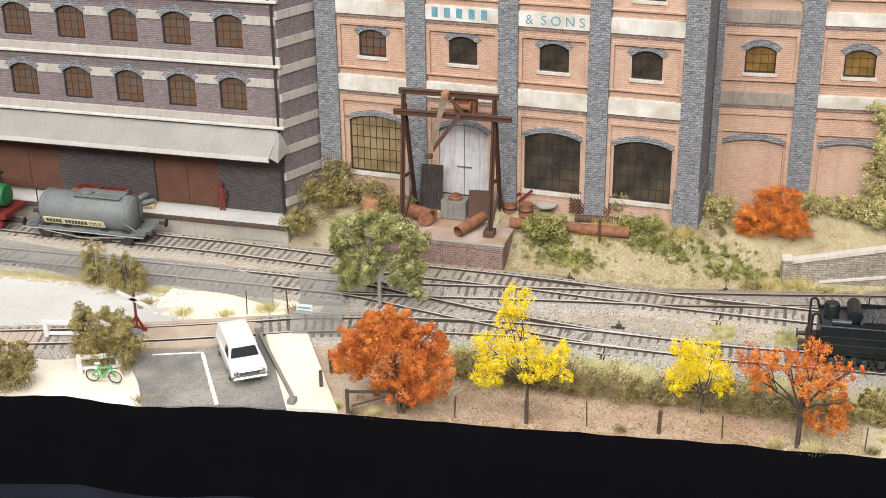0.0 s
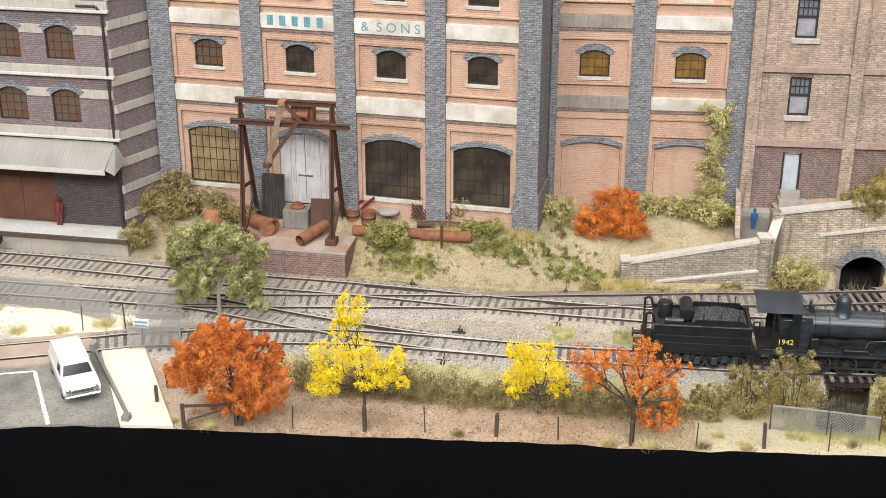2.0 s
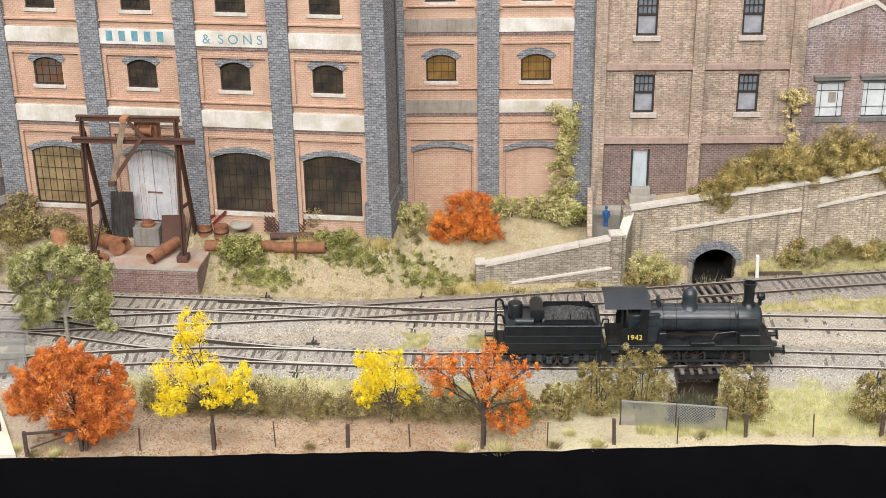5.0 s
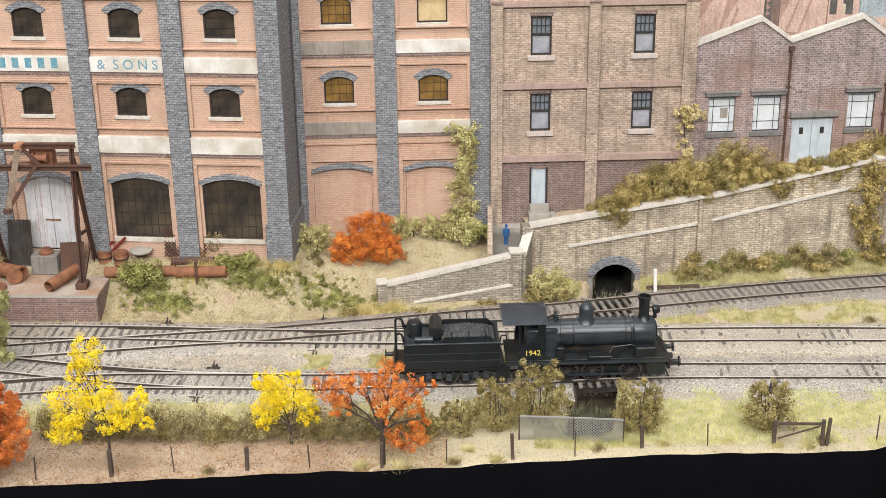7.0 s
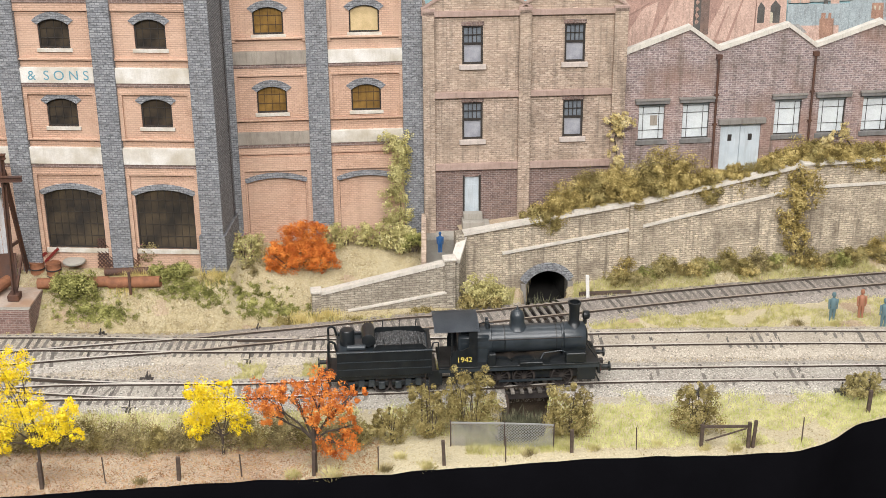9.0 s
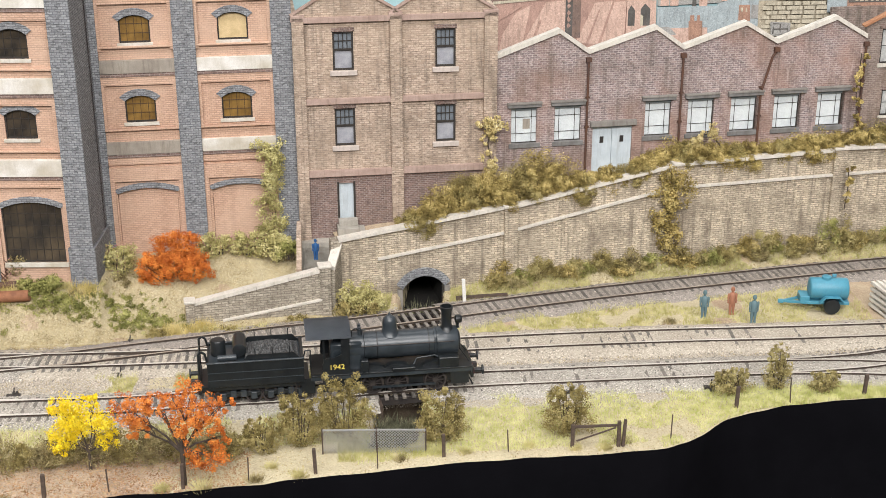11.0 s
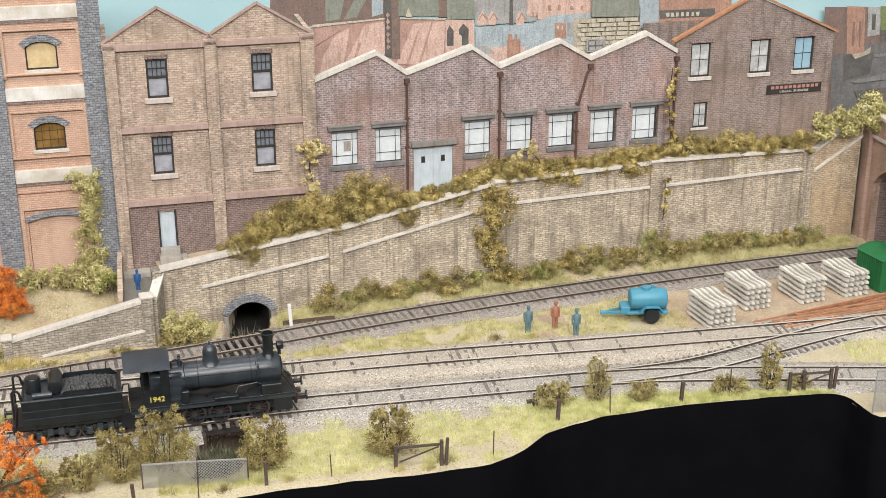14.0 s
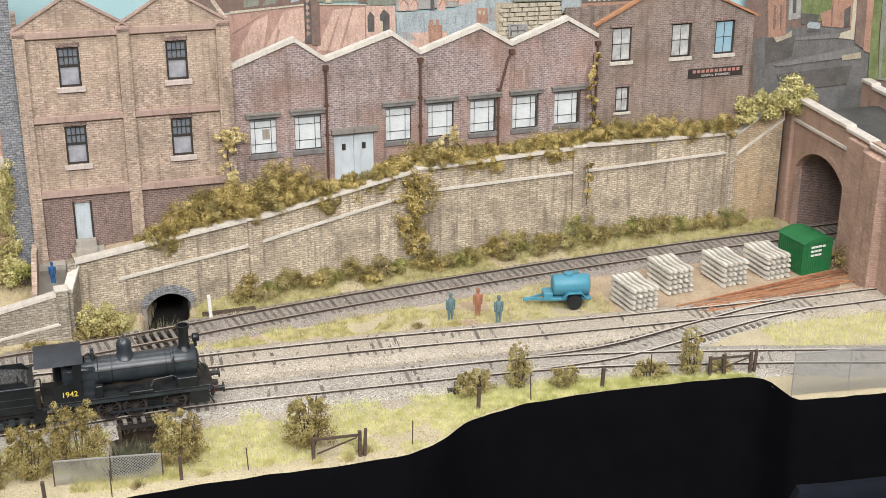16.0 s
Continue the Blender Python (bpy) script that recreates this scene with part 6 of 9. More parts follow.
# bushes along the factory and on the bank
for x, y, z, w, h, n, m, fl in ((-436, 36, 14, 20, 22, 3000, M_SHRUB, 0), (-412, 40, 16, 20, 18, 2600, M_SCRUB, 0), (-390, 34, 14, 16, 14, 1800, M_SHRUB, 0), (-446, 12, 6, 12, 14, 1500, M_SHRUB, 0), (-432, 46, 20, 11, 30, 1500, M_SCRUB, 90),
                               (-283, 24, 14, 16, 12, 2200, M_GREENLEAF, 0), (-240, 45, 26, 8, 15, 700, M_SCRUB, 40), (-222, 34, 20, 14, 9, 1700, M_GREENLEAF, 0),
                               (-178, 60, 20, 14, 19, 1700, M_PALELEAF, 160), (-116, 76, 25, 14, 13, 1500, M_PALELEAF, 140), (-98, 74, 25, 11, 14, 1400, M_PALELEAF, 60), (-80, 72, 24, 12, 17, 1700, M_PALELEAF, 0),
                               (-70, 68, 23, 9, 12, 1000, M_GREENLEAF, 0), (-24, 36, 0, 14, 18, 2400, M_PALELEAF, 0), (-28, 32, -1, 16, 8, 1500, M_SHRUB, 0)):
    shrub("bush", (x, y, z), [(0, 0, h * 0.4, w, w * 0.55, h * 0.5), (-w * 0.4, 0, h * 0.65, w * 0.5, w * 0.4, h * 0.4), (w * 0.45, 0, h * 0.6, w * 0.5, w * 0.4, h * 0.4)], int(n * 2.0), 1.15, m, "leafy overgrown bush against the old walls", "bush", "bank bushes", knots=9, tight=0.42, flowers=fl)


def blades(name, spots, h, m, label, lean=0.6, width=0.17):
    """Static grass: one thin blade at every spot."""
    n = len(spots)
    p = np.array(spots)
    a = NPR.uniform(0, 2 * math.pi, n)
    hh = h * NPR.uniform(0.45, 1.25, n)
    tip = p + np.c_[np.cos(a) * hh * lean * NPR.uniform(0, 1, n), np.sin(a) * hh * lean * NPR.uniform(0, 1, n), hh]
    b = NPR.uniform(0, math.pi, n)
    off = np.c_[np.cos(b), np.sin(b) * 0.3, b * 0] * width
    v = np.stack([p - off, p + off, tip], 1) * MM
    me = bpy.data.meshes.new(name)
    me.from_pydata(v.reshape(-1, 3).tolist(), [], [(i, i + 1, i + 2) for i in range(0, 3 * n, 3)])
    me.materials.append(m)
    tagged(new(name, me), label, "grass", kind="stuff")


def ground_cover():
    """Weeds that spread in leafy lumps over the bank and along the foot of the wall."""
    rng = random.Random(3)
    for x, y, sx, sy, n, h, m in ((-281, 25, 14, 6, 7000, 5, M_GREENLEAF), (-268, 15, 17, 5, 6000, 3, M_GREENLEAF), (-256, 15, 7, 4, 1600, 2.5, M_GREENLEAF), (-227, 34, 10, 5, 4200, 6, M_GREENLEAF), (-212, 26, 18, 4.5, 5600, 3, M_GREENLEAF),
                                  (-198, 22, 11, 4, 2600, 3, M_GREENLEAF), (-176, 35, 14, 5, 4200, 3, M_GREENLEAF), (-160, 23, 19, 5, 6400, 3, M_GREENLEAF), (-150, 13, 9, 4, 1600, 3, M_SHRUB), (-178, 52, 8, 5, 1400, 3, M_SCRUB),
                                  (-120, 15, 8, 3, 1200, 4, M_TUFT), (-330, -2, 30, 1.5, 1500, 2, M_TUFT), (-380, 6, 26, 6, 2200, 3, M_SCRUB), (-104, 15, 12, 3, 1600, 4, M_SHRUB), (-60, 26, 10, 3, 1400, 4, M_SHRUB)):
        lumps = []
        for _ in range(max(10, n // 60)):
            px, py = rng.gauss(x, sx * 0.75), rng.gauss(y, sy * 0.75)
            py = min(py, interp(BACK, px) - 3)
            r = rng.uniform(1.3, 2.6)
            top = h * math.exp(-((px - x) / sx) ** 2 - ((py - y) / sy) ** 2)
            lumps.append((px, py, ground_z(px, py) + rng.uniform(0.2, 0.8) * top, r, r, r * 0.7))
        tagged(new("weed_patch", leaves_mesh("weed_patch", clump_points(lumps, n, 3, 0.6), 0.9, m)), "spreading patch of leafy weeds on the bank", "weeds", "weed patches")
    pts = []
    for x, y, sx in ((-243, 34, 7), (-196, 32, 7), (-252, 30, 8), (-124, 17, 8), (-140, 14, 6)):
        for _ in range(420):
            px, py = rng.gauss(x, sx * 0.6), rng.gauss(y, 2.6)
            pts.append((px, min(py, interp(BACK, px) - 1.5), 0))
    blades("grass", [(x, y, ground_z(x, y)) for x, y, _ in pts], 6.5, M_GOLDGRASS, "tufts of golden dry grass on the bank", 0.5, 0.2)


ground_cover()
rng_foot = random.Random(5)
for i in range(62):
    x = 62 + i * 6.2 + rng_foot.uniform(-4, 4)
    if 176 < x < 192:
        continue
    h = rng_foot.choice((6, 8, 10, 13, 17)) * (1.4 if 225 < x < 330 else 1.0)
    y = wall_y(x) - rng_foot.uniform(3, 8)
    shrub("wall_foot_bush", (x, y, ground_z(x, y)), [(0, 0, h * 0.4, 9, 5, h * 0.5), (rng_foot.uniform(-5, 5), 0, h * 0.6, 5, 4, h * 0.4)], 1500, 0.95, (M_SHRUB, M_HEDGE, M_SCRUB, M_OLIVE, M_GREENLEAF, M_SHRUB, M_OLIVE)[i % 7], "low olive bush at the foot of the stone wall", "bush", "wall-foot bushes", twigs=False, knots=8, tight=0.42)


def creeper(at, pts, n, leaf, label, size=1.2, tight=3.0):
    """A climbing plant that follows a line up a wall."""
    b = thing("creeper", at, 0, label, "climbing plant", "wall creepers")
    bm = bmesh.new()
    tube(bm, [Vector(p) for p in pts], 0.4, 5)
    part("stem", bm, M_BARK, b)
    lumps = []
    for _ in range(max(8, n // 34)):
        i = RNG.randrange(len(pts) - 1)
        p = Vector(pts[i]).lerp(Vector(pts[i + 1]), RNG.random())
        r = tight * RNG.uniform(0.6, 1.25)
        lumps.append((p.x + RNG.gauss(0, tight * 0.9), p.y - 1.0 - abs(RNG.gauss(0, 1.2)), p.z + RNG.gauss(0, tight * 0.9), r, r * 0.7, r))
    put("foliage", leaves_mesh("foliage", clump_points(lumps, int(n * 2.6), 4, 0.5), size, leaf), b)


creeper((-80, 83, 28), [(-2, 0, 0), (2, 0, 22), (-2, 0, 40), (3, 0, 56), (-1, 0, 68)], 3400, M_PALELEAF, "pale creeper climbing a brick corner pier", 1.05, 3.8)
creeper((66, 88, 56), [(-3, 0, -2), (-1, 0, 18), (-4, 0, 36), (-2, 0, 52)], 1500, M_TANLEAF, "thin pale creeper between house and workshop", 1.1, 2.3)
creeper((66, 89, 96), [(-8, 0, 6), (0, 0, 10), (6, 0, 8)], 600, M_TANLEAF, "tuft of pale creeper on a wall", 1.1, 2.3)
creeper((318, 116, 62), [(0, 0, -2), (2, 0, 25), (-1, 0, 52), (0, 0, 78)], 1300, M_HEDGE, "narrow ivy column on a drainpipe", 1.2, 1.7)
creeper((312, 101, 30), [(0, 0, 34), (1, 0, 20), (0, 0, 4)], 420, M_HEDGE, "ivy trailing over the stone wall", 1.1, 1.5)
creeper((184, 84, 2), [(0, 0, 68), (3, 0, 50), (-1, 0, 30), (3, 0, 8)], 2600, M_HEDGE, "ivy hanging down the stone wall pier", 1.2, 4.6)
creeper((205, 98, 76), [(-8, 0, 0), (0, 0, 14), (8, 0, 16), (16, 0, 6)], 800, M_TANLEAF, "pale straggling climber before workshop windows", 1.0, 2.6)


def hedge_run():
    ca, sa = math.cos(math.atan2(76, 475)), math.sin(math.atan2(76, 475))
    for i in range(46):
        u = 60 + i * 9.2 + RNG.uniform(-3, 3)
        if u > 472:
            continue
        zc = interp(COPE, u)
        h = interp([(60, 13), (72, 22), (95, 36), (140, 40), (158, 30), (168, 8), (212, 8), (222, 24), (232, 22), (250, 16), (300, 15), (360, 16), (380, 24), (440, 24), (480, 20)], u) * RNG.uniform(0.72, 1.2)
        d = RNG.uniform(7, 12)
        at = (-45 + ca * u - sa * d, 51 + sa * u + ca * d, zc - 5)
        shrub("hedge_bush", at, [(0, 2, h * 0.42, 12, 9, h * 0.48), (RNG.uniform(-6, 6), -3, h * 0.5, 8, 6, h * 0.36), (RNG.uniform(-7, 7), -6 - (3 if i % 5 == 0 else 0), h * 0.14 + (4 if i % 5 == 0 else 8), 8, 4, 4.5), (RNG.uniform(-8, 8), -5, h * 0.34, 8, 6, 8)], 8000, 0.88, M_HEDGE if i % 4 else M_SHRUB, "overgrown olive and yellow hedge bush on the wall top", "bush", "wall-top hedge", twigs=False, knots=5, tight=0.44)
    for dx, h in ((0, 22), (14, 34), (-14, 16), (26, 24)):
        shrub("pale_bush", (458 + dx, 126, 82), [(0, 0, h * 0.6, 11, 7, h * 0.42), (RNG.uniform(-5, 5), -3, h * 0.3, 9, 6, h * 0.3)], 2600, 1.5, M_PALELEAF, "pale yellow-green bush beside the bridge", "bush", "bridge bushes", knots=8, tight=0.4, twigs=False)
    shrub("bush", (478, 60, 0), [(0, -30, 8, 7, 7, 9), (-2, -22, 4, 8, 6, 5)], 900, 1.3, M_SHRUB, "dry brown bush at the bridge pier", "bush")


hedge_run()


def clear(x, y, w=13.0):
    """Whether a place is off the tracks and the ditch."""
    for pts in (T1, T2, T3):
        if pts[0][0] < x < pts[-1][0] and abs(y - interp(pts, x)) < w:
            return False
    return abs(x - ditch_x(y)) > 13.5 or y < -150


def scatter(n, x0, x1, lo, hi, keep):
    out = []
    while len(out) < n:
        x = RNG.uniform(x0, x1)
        y = RNG.uniform(lo(x), hi(x))
        if keep(x, y):
            out.append((x, y, ground_z(x, y) - 0.2))
    return out


patch = lambda s, k, o=0.0: (lambda x, y: clear(x, y) and noise.noise((x * s, y * s, k)) > o)
front = lambda x: interp(EDGE, x) + 2
blades("grass", scatter(46000, -35, 349, lambda x: front(x) + (9 if x < 130 else 1), lambda x: interp(T1, x) - 15, lambda x, y: clear(x, y) and noise.noise((x * 0.05, y * 0.05, 50)) > -0.2 - (0.4 if x > 150 else 0)), 2.5, M_GRASS, "pale straw-coloured grass on the front slope")
blades("grass", scatter(16000, -335, -20, lambda x: -135 + (x + 335) * 0.02, lambda x: interp(T1, x) - 14, patch(0.05, 51, -0.3)), 2.6, M_GRASS, "pale straw-coloured grass beside the front line")
blades("grass", scatter(13000, -180, -15, lambda x: -66, lambda x: -37, patch(0.045, 52, -0.02)), 2.6, M_GRASSGREEN, "pale green grass between the lines")
blades("grass", scatter(20000, 28, 300, lambda x: interp(T2, x) + 14, lambda x: interp(T3, x) - 13, patch(0.045, 53, -0.1)), 2.6, M_GRASSGREEN, "dry yellow-green grass between the lines")
blades("grass", scatter(40000, -320, -58, lambda x: interp(BANK, x) - 3, lambda x: interp(BACK, x) - 1, lambda x, y: True), 1.4, M_BANKGRASS, "short dry turf on the bank")
blades("grass", scatter(22000, -20, 470, lambda x: interp(BANK, x) - 6, lambda x: wall_y(x) - 1, lambda x, y: clear(x, y, 11) and abs(x - ditch_x(y)) > 19 and noise.noise((x * 0.04, y * 0.04, 55)) > -0.3), 3.4, M_GRASSGREEN, "dry grass along the foot of the stone wall")
blades("grass", scatter(5000, 380, 480, lambda x: -80, lambda x: -34, patch(0.05, 56, -0.3)), 3.0, M_GRASS, "pale grass beyond the middle line")
blades("grass", scatter(4000, -640, -500, lambda x: -82, lambda x: -70, lambda x, y: True), 2.4, M_TUFT, "dry verge grass beside the road fence")
blades("grass", scatter(3500, -40, 60, lambda x: -150, lambda x: -128, lambda x, y: abs(x - ditch_x(y)) < 30), 3.2, M_GRASSGREEN, "rank grass round the ditch mouth")
blades("reeds", [(ditch_x(y) + RNG.uniform(-10, 10), y, -14) for y in [RNG.uniform(-138, -96) for _ in range(1500)] + [RNG.uniform(46, 60) for _ in range(120)]], 9, M_REED, "dark reeds standing in the ditch", 0.8, 0.35)


def leaf_litter():
    pts = []
    for _ in range(15000):
        x = RNG.uniform(-345, -85)
        e = interp(EDGE, x)
        pts.append((x, RNG.uniform(e + 1, -134), 0))
    pts = [(x, y, ground_z(x, y) + 0.2) for x, y, _ in pts]
    m = leaf_mat("fallen_leaves", (0.22, 0.11, 0.05), (0.42, 0.24, 0.12), (0.55, 0.40, 0.24))
    tagged(new("leaf_litter", leaves_mesh("leaf_litter", pts, 0.75, m)), "brown and orange fallen leaves on earth", "leaves", kind="stuff")


leaf_litter()


def bank_litter():
    """Scatter of dead leaves and crumbs on the bank and between the lines."""
    m = leaf_mat("bank_crumbs", (0.25, 0.195, 0.10), (0.40, 0.32, 0.17), (0.56, 0.47, 0.28))
    pts = [(x, y, z + 0.5) for x, y, z in scatter(16000, -330, -45, lambda x: interp(BANK, x) - 8, lambda x: interp(BACK, x) - 1, lambda x, y: noise.noise((x * 0.06, y * 0.06, 61)) > -0.25)]
    pts += [(x, y, z + 0.5) for x, y, z in scatter(9000, -30, 480, lambda x: interp(T3, x) + 13, lambda x: wall_y(x) - 1, lambda x, y: clear(x, y, 11))]
    pts += [(x, y, z + 0.4) for x, y, z in scatter(9000, -460, 300, lambda x: -64, lambda x: 8, lambda x, y: clear(x, y, 12))]
    pts += [(x, y, z + 0.4) for x, y, z in scatter(9000, -340, 344, lambda x: front(x) + 1, lambda x: interp(T1, x) - 14, lambda x, y: clear(x, y))]
    tagged(new("bank_litter", leaves_mesh("bank_litter", pts, 0.8, m)), "brown crumbs and dead leaves over the dry ground", "leaves", kind="stuff")


bank_litter()


def tufts():
    spots = [(-452, -206, 7), (-421, -168 + 6, 5), (-376, -152, 4), (-366, -172, 5), (-352, -186, 5), (-478, -104, 7), (-505, -98, 6), (-452, -100, 6), (-378, -186, 4), (-340, -190, 4),
             (-128, -168, 5), (-108, -167, 7), (-82, -164, 5), (-74, -152, 4), (-60, -162, 5), (-8, -150, 4), (26, -146, 4), (60, -140, 4), (110, -139, 6), (100, -145, 5), (84, -145, 4), (-204, -173, 4), (-330, -188, 5), (-430, -88, 8), (-412, -86, 8),
             (-100, 12, 7), (-86, 16, 7), (-72, 20, 6), (120, 12, 4), (150, 10, 4), (170, 6, 5), (192, 4, 5), (-210, 36, 6), (-200, 32, 6), (-190, 36, 5)]
    for i, (x, y, r) in enumerate(spots):
        y = max(y, interp(EDGE, x) + 5)
        pts = [(RNG.gauss(0, r * 0.36), RNG.gauss(0, r * 0.36), -0.3) for _ in range(260)]
        p = np.array(pts)
        n = len(p)
        out = p[:, :2] * 0.55
        hh = NPR.uniform(0.35, 1.0, n) * r * 0.62
        tip = np.c_[p[:, 0] + out[:, 0], p[:, 1] + out[:, 1], hh]
        off = np.c_[np.full(n, 0.16), np.full(n, 0.06), np.zeros(n)]
        v = np.stack([p - off, p + off, tip], 1) * MM
        me = bpy.data.meshes.new("grass_tuft")
        me.from_pydata(v.reshape(-1, 3).tolist(), [], [(k, k + 1, k + 2) for k in range(0, 3 * n, 3)])
        me.materials.append(M_TUFT if i % 3 else M_SCRUB)
        ob = new("grass_tuft", me)
        ob.location = Vector((x, y, ground_z(x, y))) * MM
        tagged(ob, "small dry tuft of grass on bare ground", "grass tuft", "grass tufts")


tufts()


# ---- locomotive and tender on the front line ----
def locomotive():
    rz = 3.9
    b = thing("steam_locomotive", (-122, -79.6, 0), rz, "black steam locomotive with dome, tall chimney and open cab", "locomotive")
    boiler = part("boiler", lathe(bmesh.new(), (0, 0, 28), [(8.2, 100), (8.2, 104), (8.3, 104.2), (8.3, 146), (8.6, 146.2), (8.6, 147.4), (8.3, 147.6), (8.3, 148)], 24, "x"), M_BLACKDUSTY, b, smooth=True)
    for x in (112, 143):
        part("boiler_band", lathe(bmesh.new(), (0, 0, 28), [(8.42, x - 0.4), (8.42, x + 0.4)], 24, "x"), M_BLACK, boiler)
    part("smokebox", lathe(bmesh.new(), (0, 0, 28), [(8.8, 148), (8.8, 160), (8.2, 160.8)], 24, "x"), M_BLACKDUSTY, b, smooth=True)
    part("smokebox_door", lathe(bmesh.new(), (0, 0, 28), [(6.6, 160.8), (6.2, 161.8), (3.5, 162.6), (0.8, 162.9)], 20, "x"), M_BLACK, b, smooth=True)
    part("firebox", B(84, 103, -8.6, 8.6, 14, 34, bev=1.2), M_BLACKDUSTY, b, smooth=True)
    part("firebox_top", lathe(bmesh.new(), (0, 0, 28), [(8.9, 86), (8.9, 104), (8.3, 104.4)], 24, "x"), M_BLACKDUSTY, b, smooth=True)
    part("dome", lathe(bmesh.new(), (120.2, 0, 0), [(6.2, 34.5), (5.0, 36.6), (4.4, 38.5), (4.4, 43), (3.6, 45.2), (2.0, 46.5), (0.9, 46.9), (0.5, 48.4), (0.2, 49)], 18), M_BLACKDUSTY, b, smooth=True)
    part("chimney", lathe(bmesh.new(), (154.5, 0, 0), [(5.6, 34.6), (3.8, 36.8), (3.1, 38.5), (3.2, 47), (4.0, 49), (4.1, 50.2), (3.2, 50.4), (3.0, 46)], 18), M_BLACK, b, smooth=True)
    part("headlamp", lathe(bmesh.new(), (0, 0, 41.6), [(2.0, 159.6), (2.6, 160), (2.6, 163), (2.2, 163.6)], 16, "x"), M_BLACK, b, smooth=True)
    bm = B(160.2, 162, -1.2, 1.2, 36, 39)
    part("lamp_bracket", bm, M_BLACK, b)
    # safety valves and pipes on the firebox
    for dy in (-2.2, 2.2):
        part("safety_valve", lathe(bmesh.new(), (102, dy, 0), [(1.3, 36), (1.1, 38.5), (0.8, 40.6), (1.2, 41)], 10), M_BLACKDUSTY, b, smooth=True)
    bm = bmesh.new()
    tube(bm, [(97, -4, 36), (97, -4.4, 40), (99.5, -4.8, 41.6), (102, -4.8, 40)], 0.45, 6)
    tube(bm, [(103, -3, 36), (103, -3, 39.4), (105.5, -3, 39.4)], 0.4, 6)
    part("whistle_pipe", bm, M_BLACK, b)
    bm = bmesh.new()
    tube(bm, [(102, -9.3, 31.5), (158, -9.3, 31.5)], 0.28, 6)
    for x in (104, 118, 132, 146, 157):
        cyl(bm, (x, -8.4, 31.4), (x, -9.5, 31.5), 0.3, 0.3, 5)
    part("hand_rail", bm, M_DARKIRON, b)
    bm = bmesh.new()
    tube(bm, [(147, -9.2, 34.5), (147.4, -10, 31.5)], 0.5, 6)
    tube(bm, [(133, -11.6, 19), (135, -10.6, 22.5), (146, -9.6, 23.2), (152, -10, 20)], 0.4, 6)
    part("clack_pipe", bm, M_BLACKDUSTY, b)
    # running plate, splashers and sandboxes
    part("running_plate", B(72, 168, -14.6, 14.6, 15.6, 16.8, bev=0.1), M_BLACK, b)
    part("valance", B(72, 168, -14.5, -13.9, 13.6, 15.6), M_BLACKDUSTY, b)
    part("valance", B(72, 168, 13.9, 14.5, 13.6, 15.6), M_BLACKDUSTY, b)
    for x in (108.5, 123.4, 146.3):
        for s in (-1, 1):
            bm = prism(bmesh.new(), [(x + 7.6 * math.cos(math.pi * k / 10), 16.7 + 3.0 * math.sin(math.pi * k / 10)) for k in range(11)], min(s * 7, s * 11), max(s * 7, s * 11))
            part("splasher", bm, M_BLACK, b)
    for s in (-1, 1):
        y0, y1 = (-14.4, -10.4) if s < 0 else (10.4, 14.4)
        part("sandbox", B(148, 160, y0, y1, 16.8, 23.2, bev=0.4), M_BLACK, b)
        part("sandbox", B(101.5, 106, y0, y1, 16.8, 24.5, bev=0.4), M_BLACK, b)
        part("toolbox", B(120, 134, y0 + 0.6 * s, y1 - 0.6, 16.8, 18.6, bev=0.3), M_BLACK, b)
    part("saddle", B(147, 161, -7, 7, 15, 24, bev=0.4), M_BLACK, b)
    part("frame_plate", B(80, 166, -7.2, -6.4, 4.5, 15.6), M_BLACK, b)
    part("frame_plate", B(80, 166, 6.4, 7.2, 4.5, 15.6), M_BLACK, b)
    # cab
    for s in (-1, 1):
        y0, y1 = (-14.2, -13.4) if s < 0 else (13.4, 14.2)
        bm = prism(bmesh.new(), [(79, 16.8), (95, 16.8), (95, 40), (90, 40), (90, 29.5), (85.5, 27.6), (81, 27.6), (79, 24)], y0, y1)
        part("cab_side", bm, M_BLACK, b)
        part("cab_post", B(79.4, 80.4, y0, y1, 24, 40.2), M_BLACK, b)
        for k in range(2):
            part("cab_step", B(76.5 + 0.2 * k, 81.5, y0 + 0.4, y1 + 0.2, 5.5 + 5 * k, 6.3 + 5 * k), M_BLACK, b)
        part("step_plate", B(78.6, 81.2, y0 + 0.1, y0 + 0.5, 5.5, 15.6), M_BLACK, b)
    # cab inside is coloured near black in place of its shade
    part("cab_front", B(94, 95.1, -13.4, 13.4, 16.8, 41.5), M_SHADEBLACK, b)
    part("cab_floor", B(72, 94, -13.4, 13.4, 16.9, 17.6), M_SHADEBLACK, b)
    part("backhead", B(91.5, 93.9, -9, 9, 17.6, 36, bev=0.8), M_SHADEBLACK, b)
    part("cab_seat", B(84, 91, 7, 13, 17.6, 24, bev=0.3), M_SHADEBLACK, b)
    bm = bmesh.new()
    rows = []
    for k in range(13):
        t = -1 + 2 * k / 12
        rows.append([bm.verts.new((x, 15.8 * t, 43.6 - 3.0 * t * t)) for x in (69.5, 96.2)])
    for p, q in zip(rows, rows[1:]):
        bm.faces.new((p[0], p[1], q[1], q[0]))
    bmesh.ops.solidify(bm, geom=bm.faces[:], thickness=0.7)
    part("cab_roof", bm, M_ROOFGREY, b, "dusty dark grey curved cab roof", smooth=True)
    lettering("cab_number", "1942", 4.7, M_YELLOW, b, (87.3, -14.28, 20.2), "yellow painted cab number")
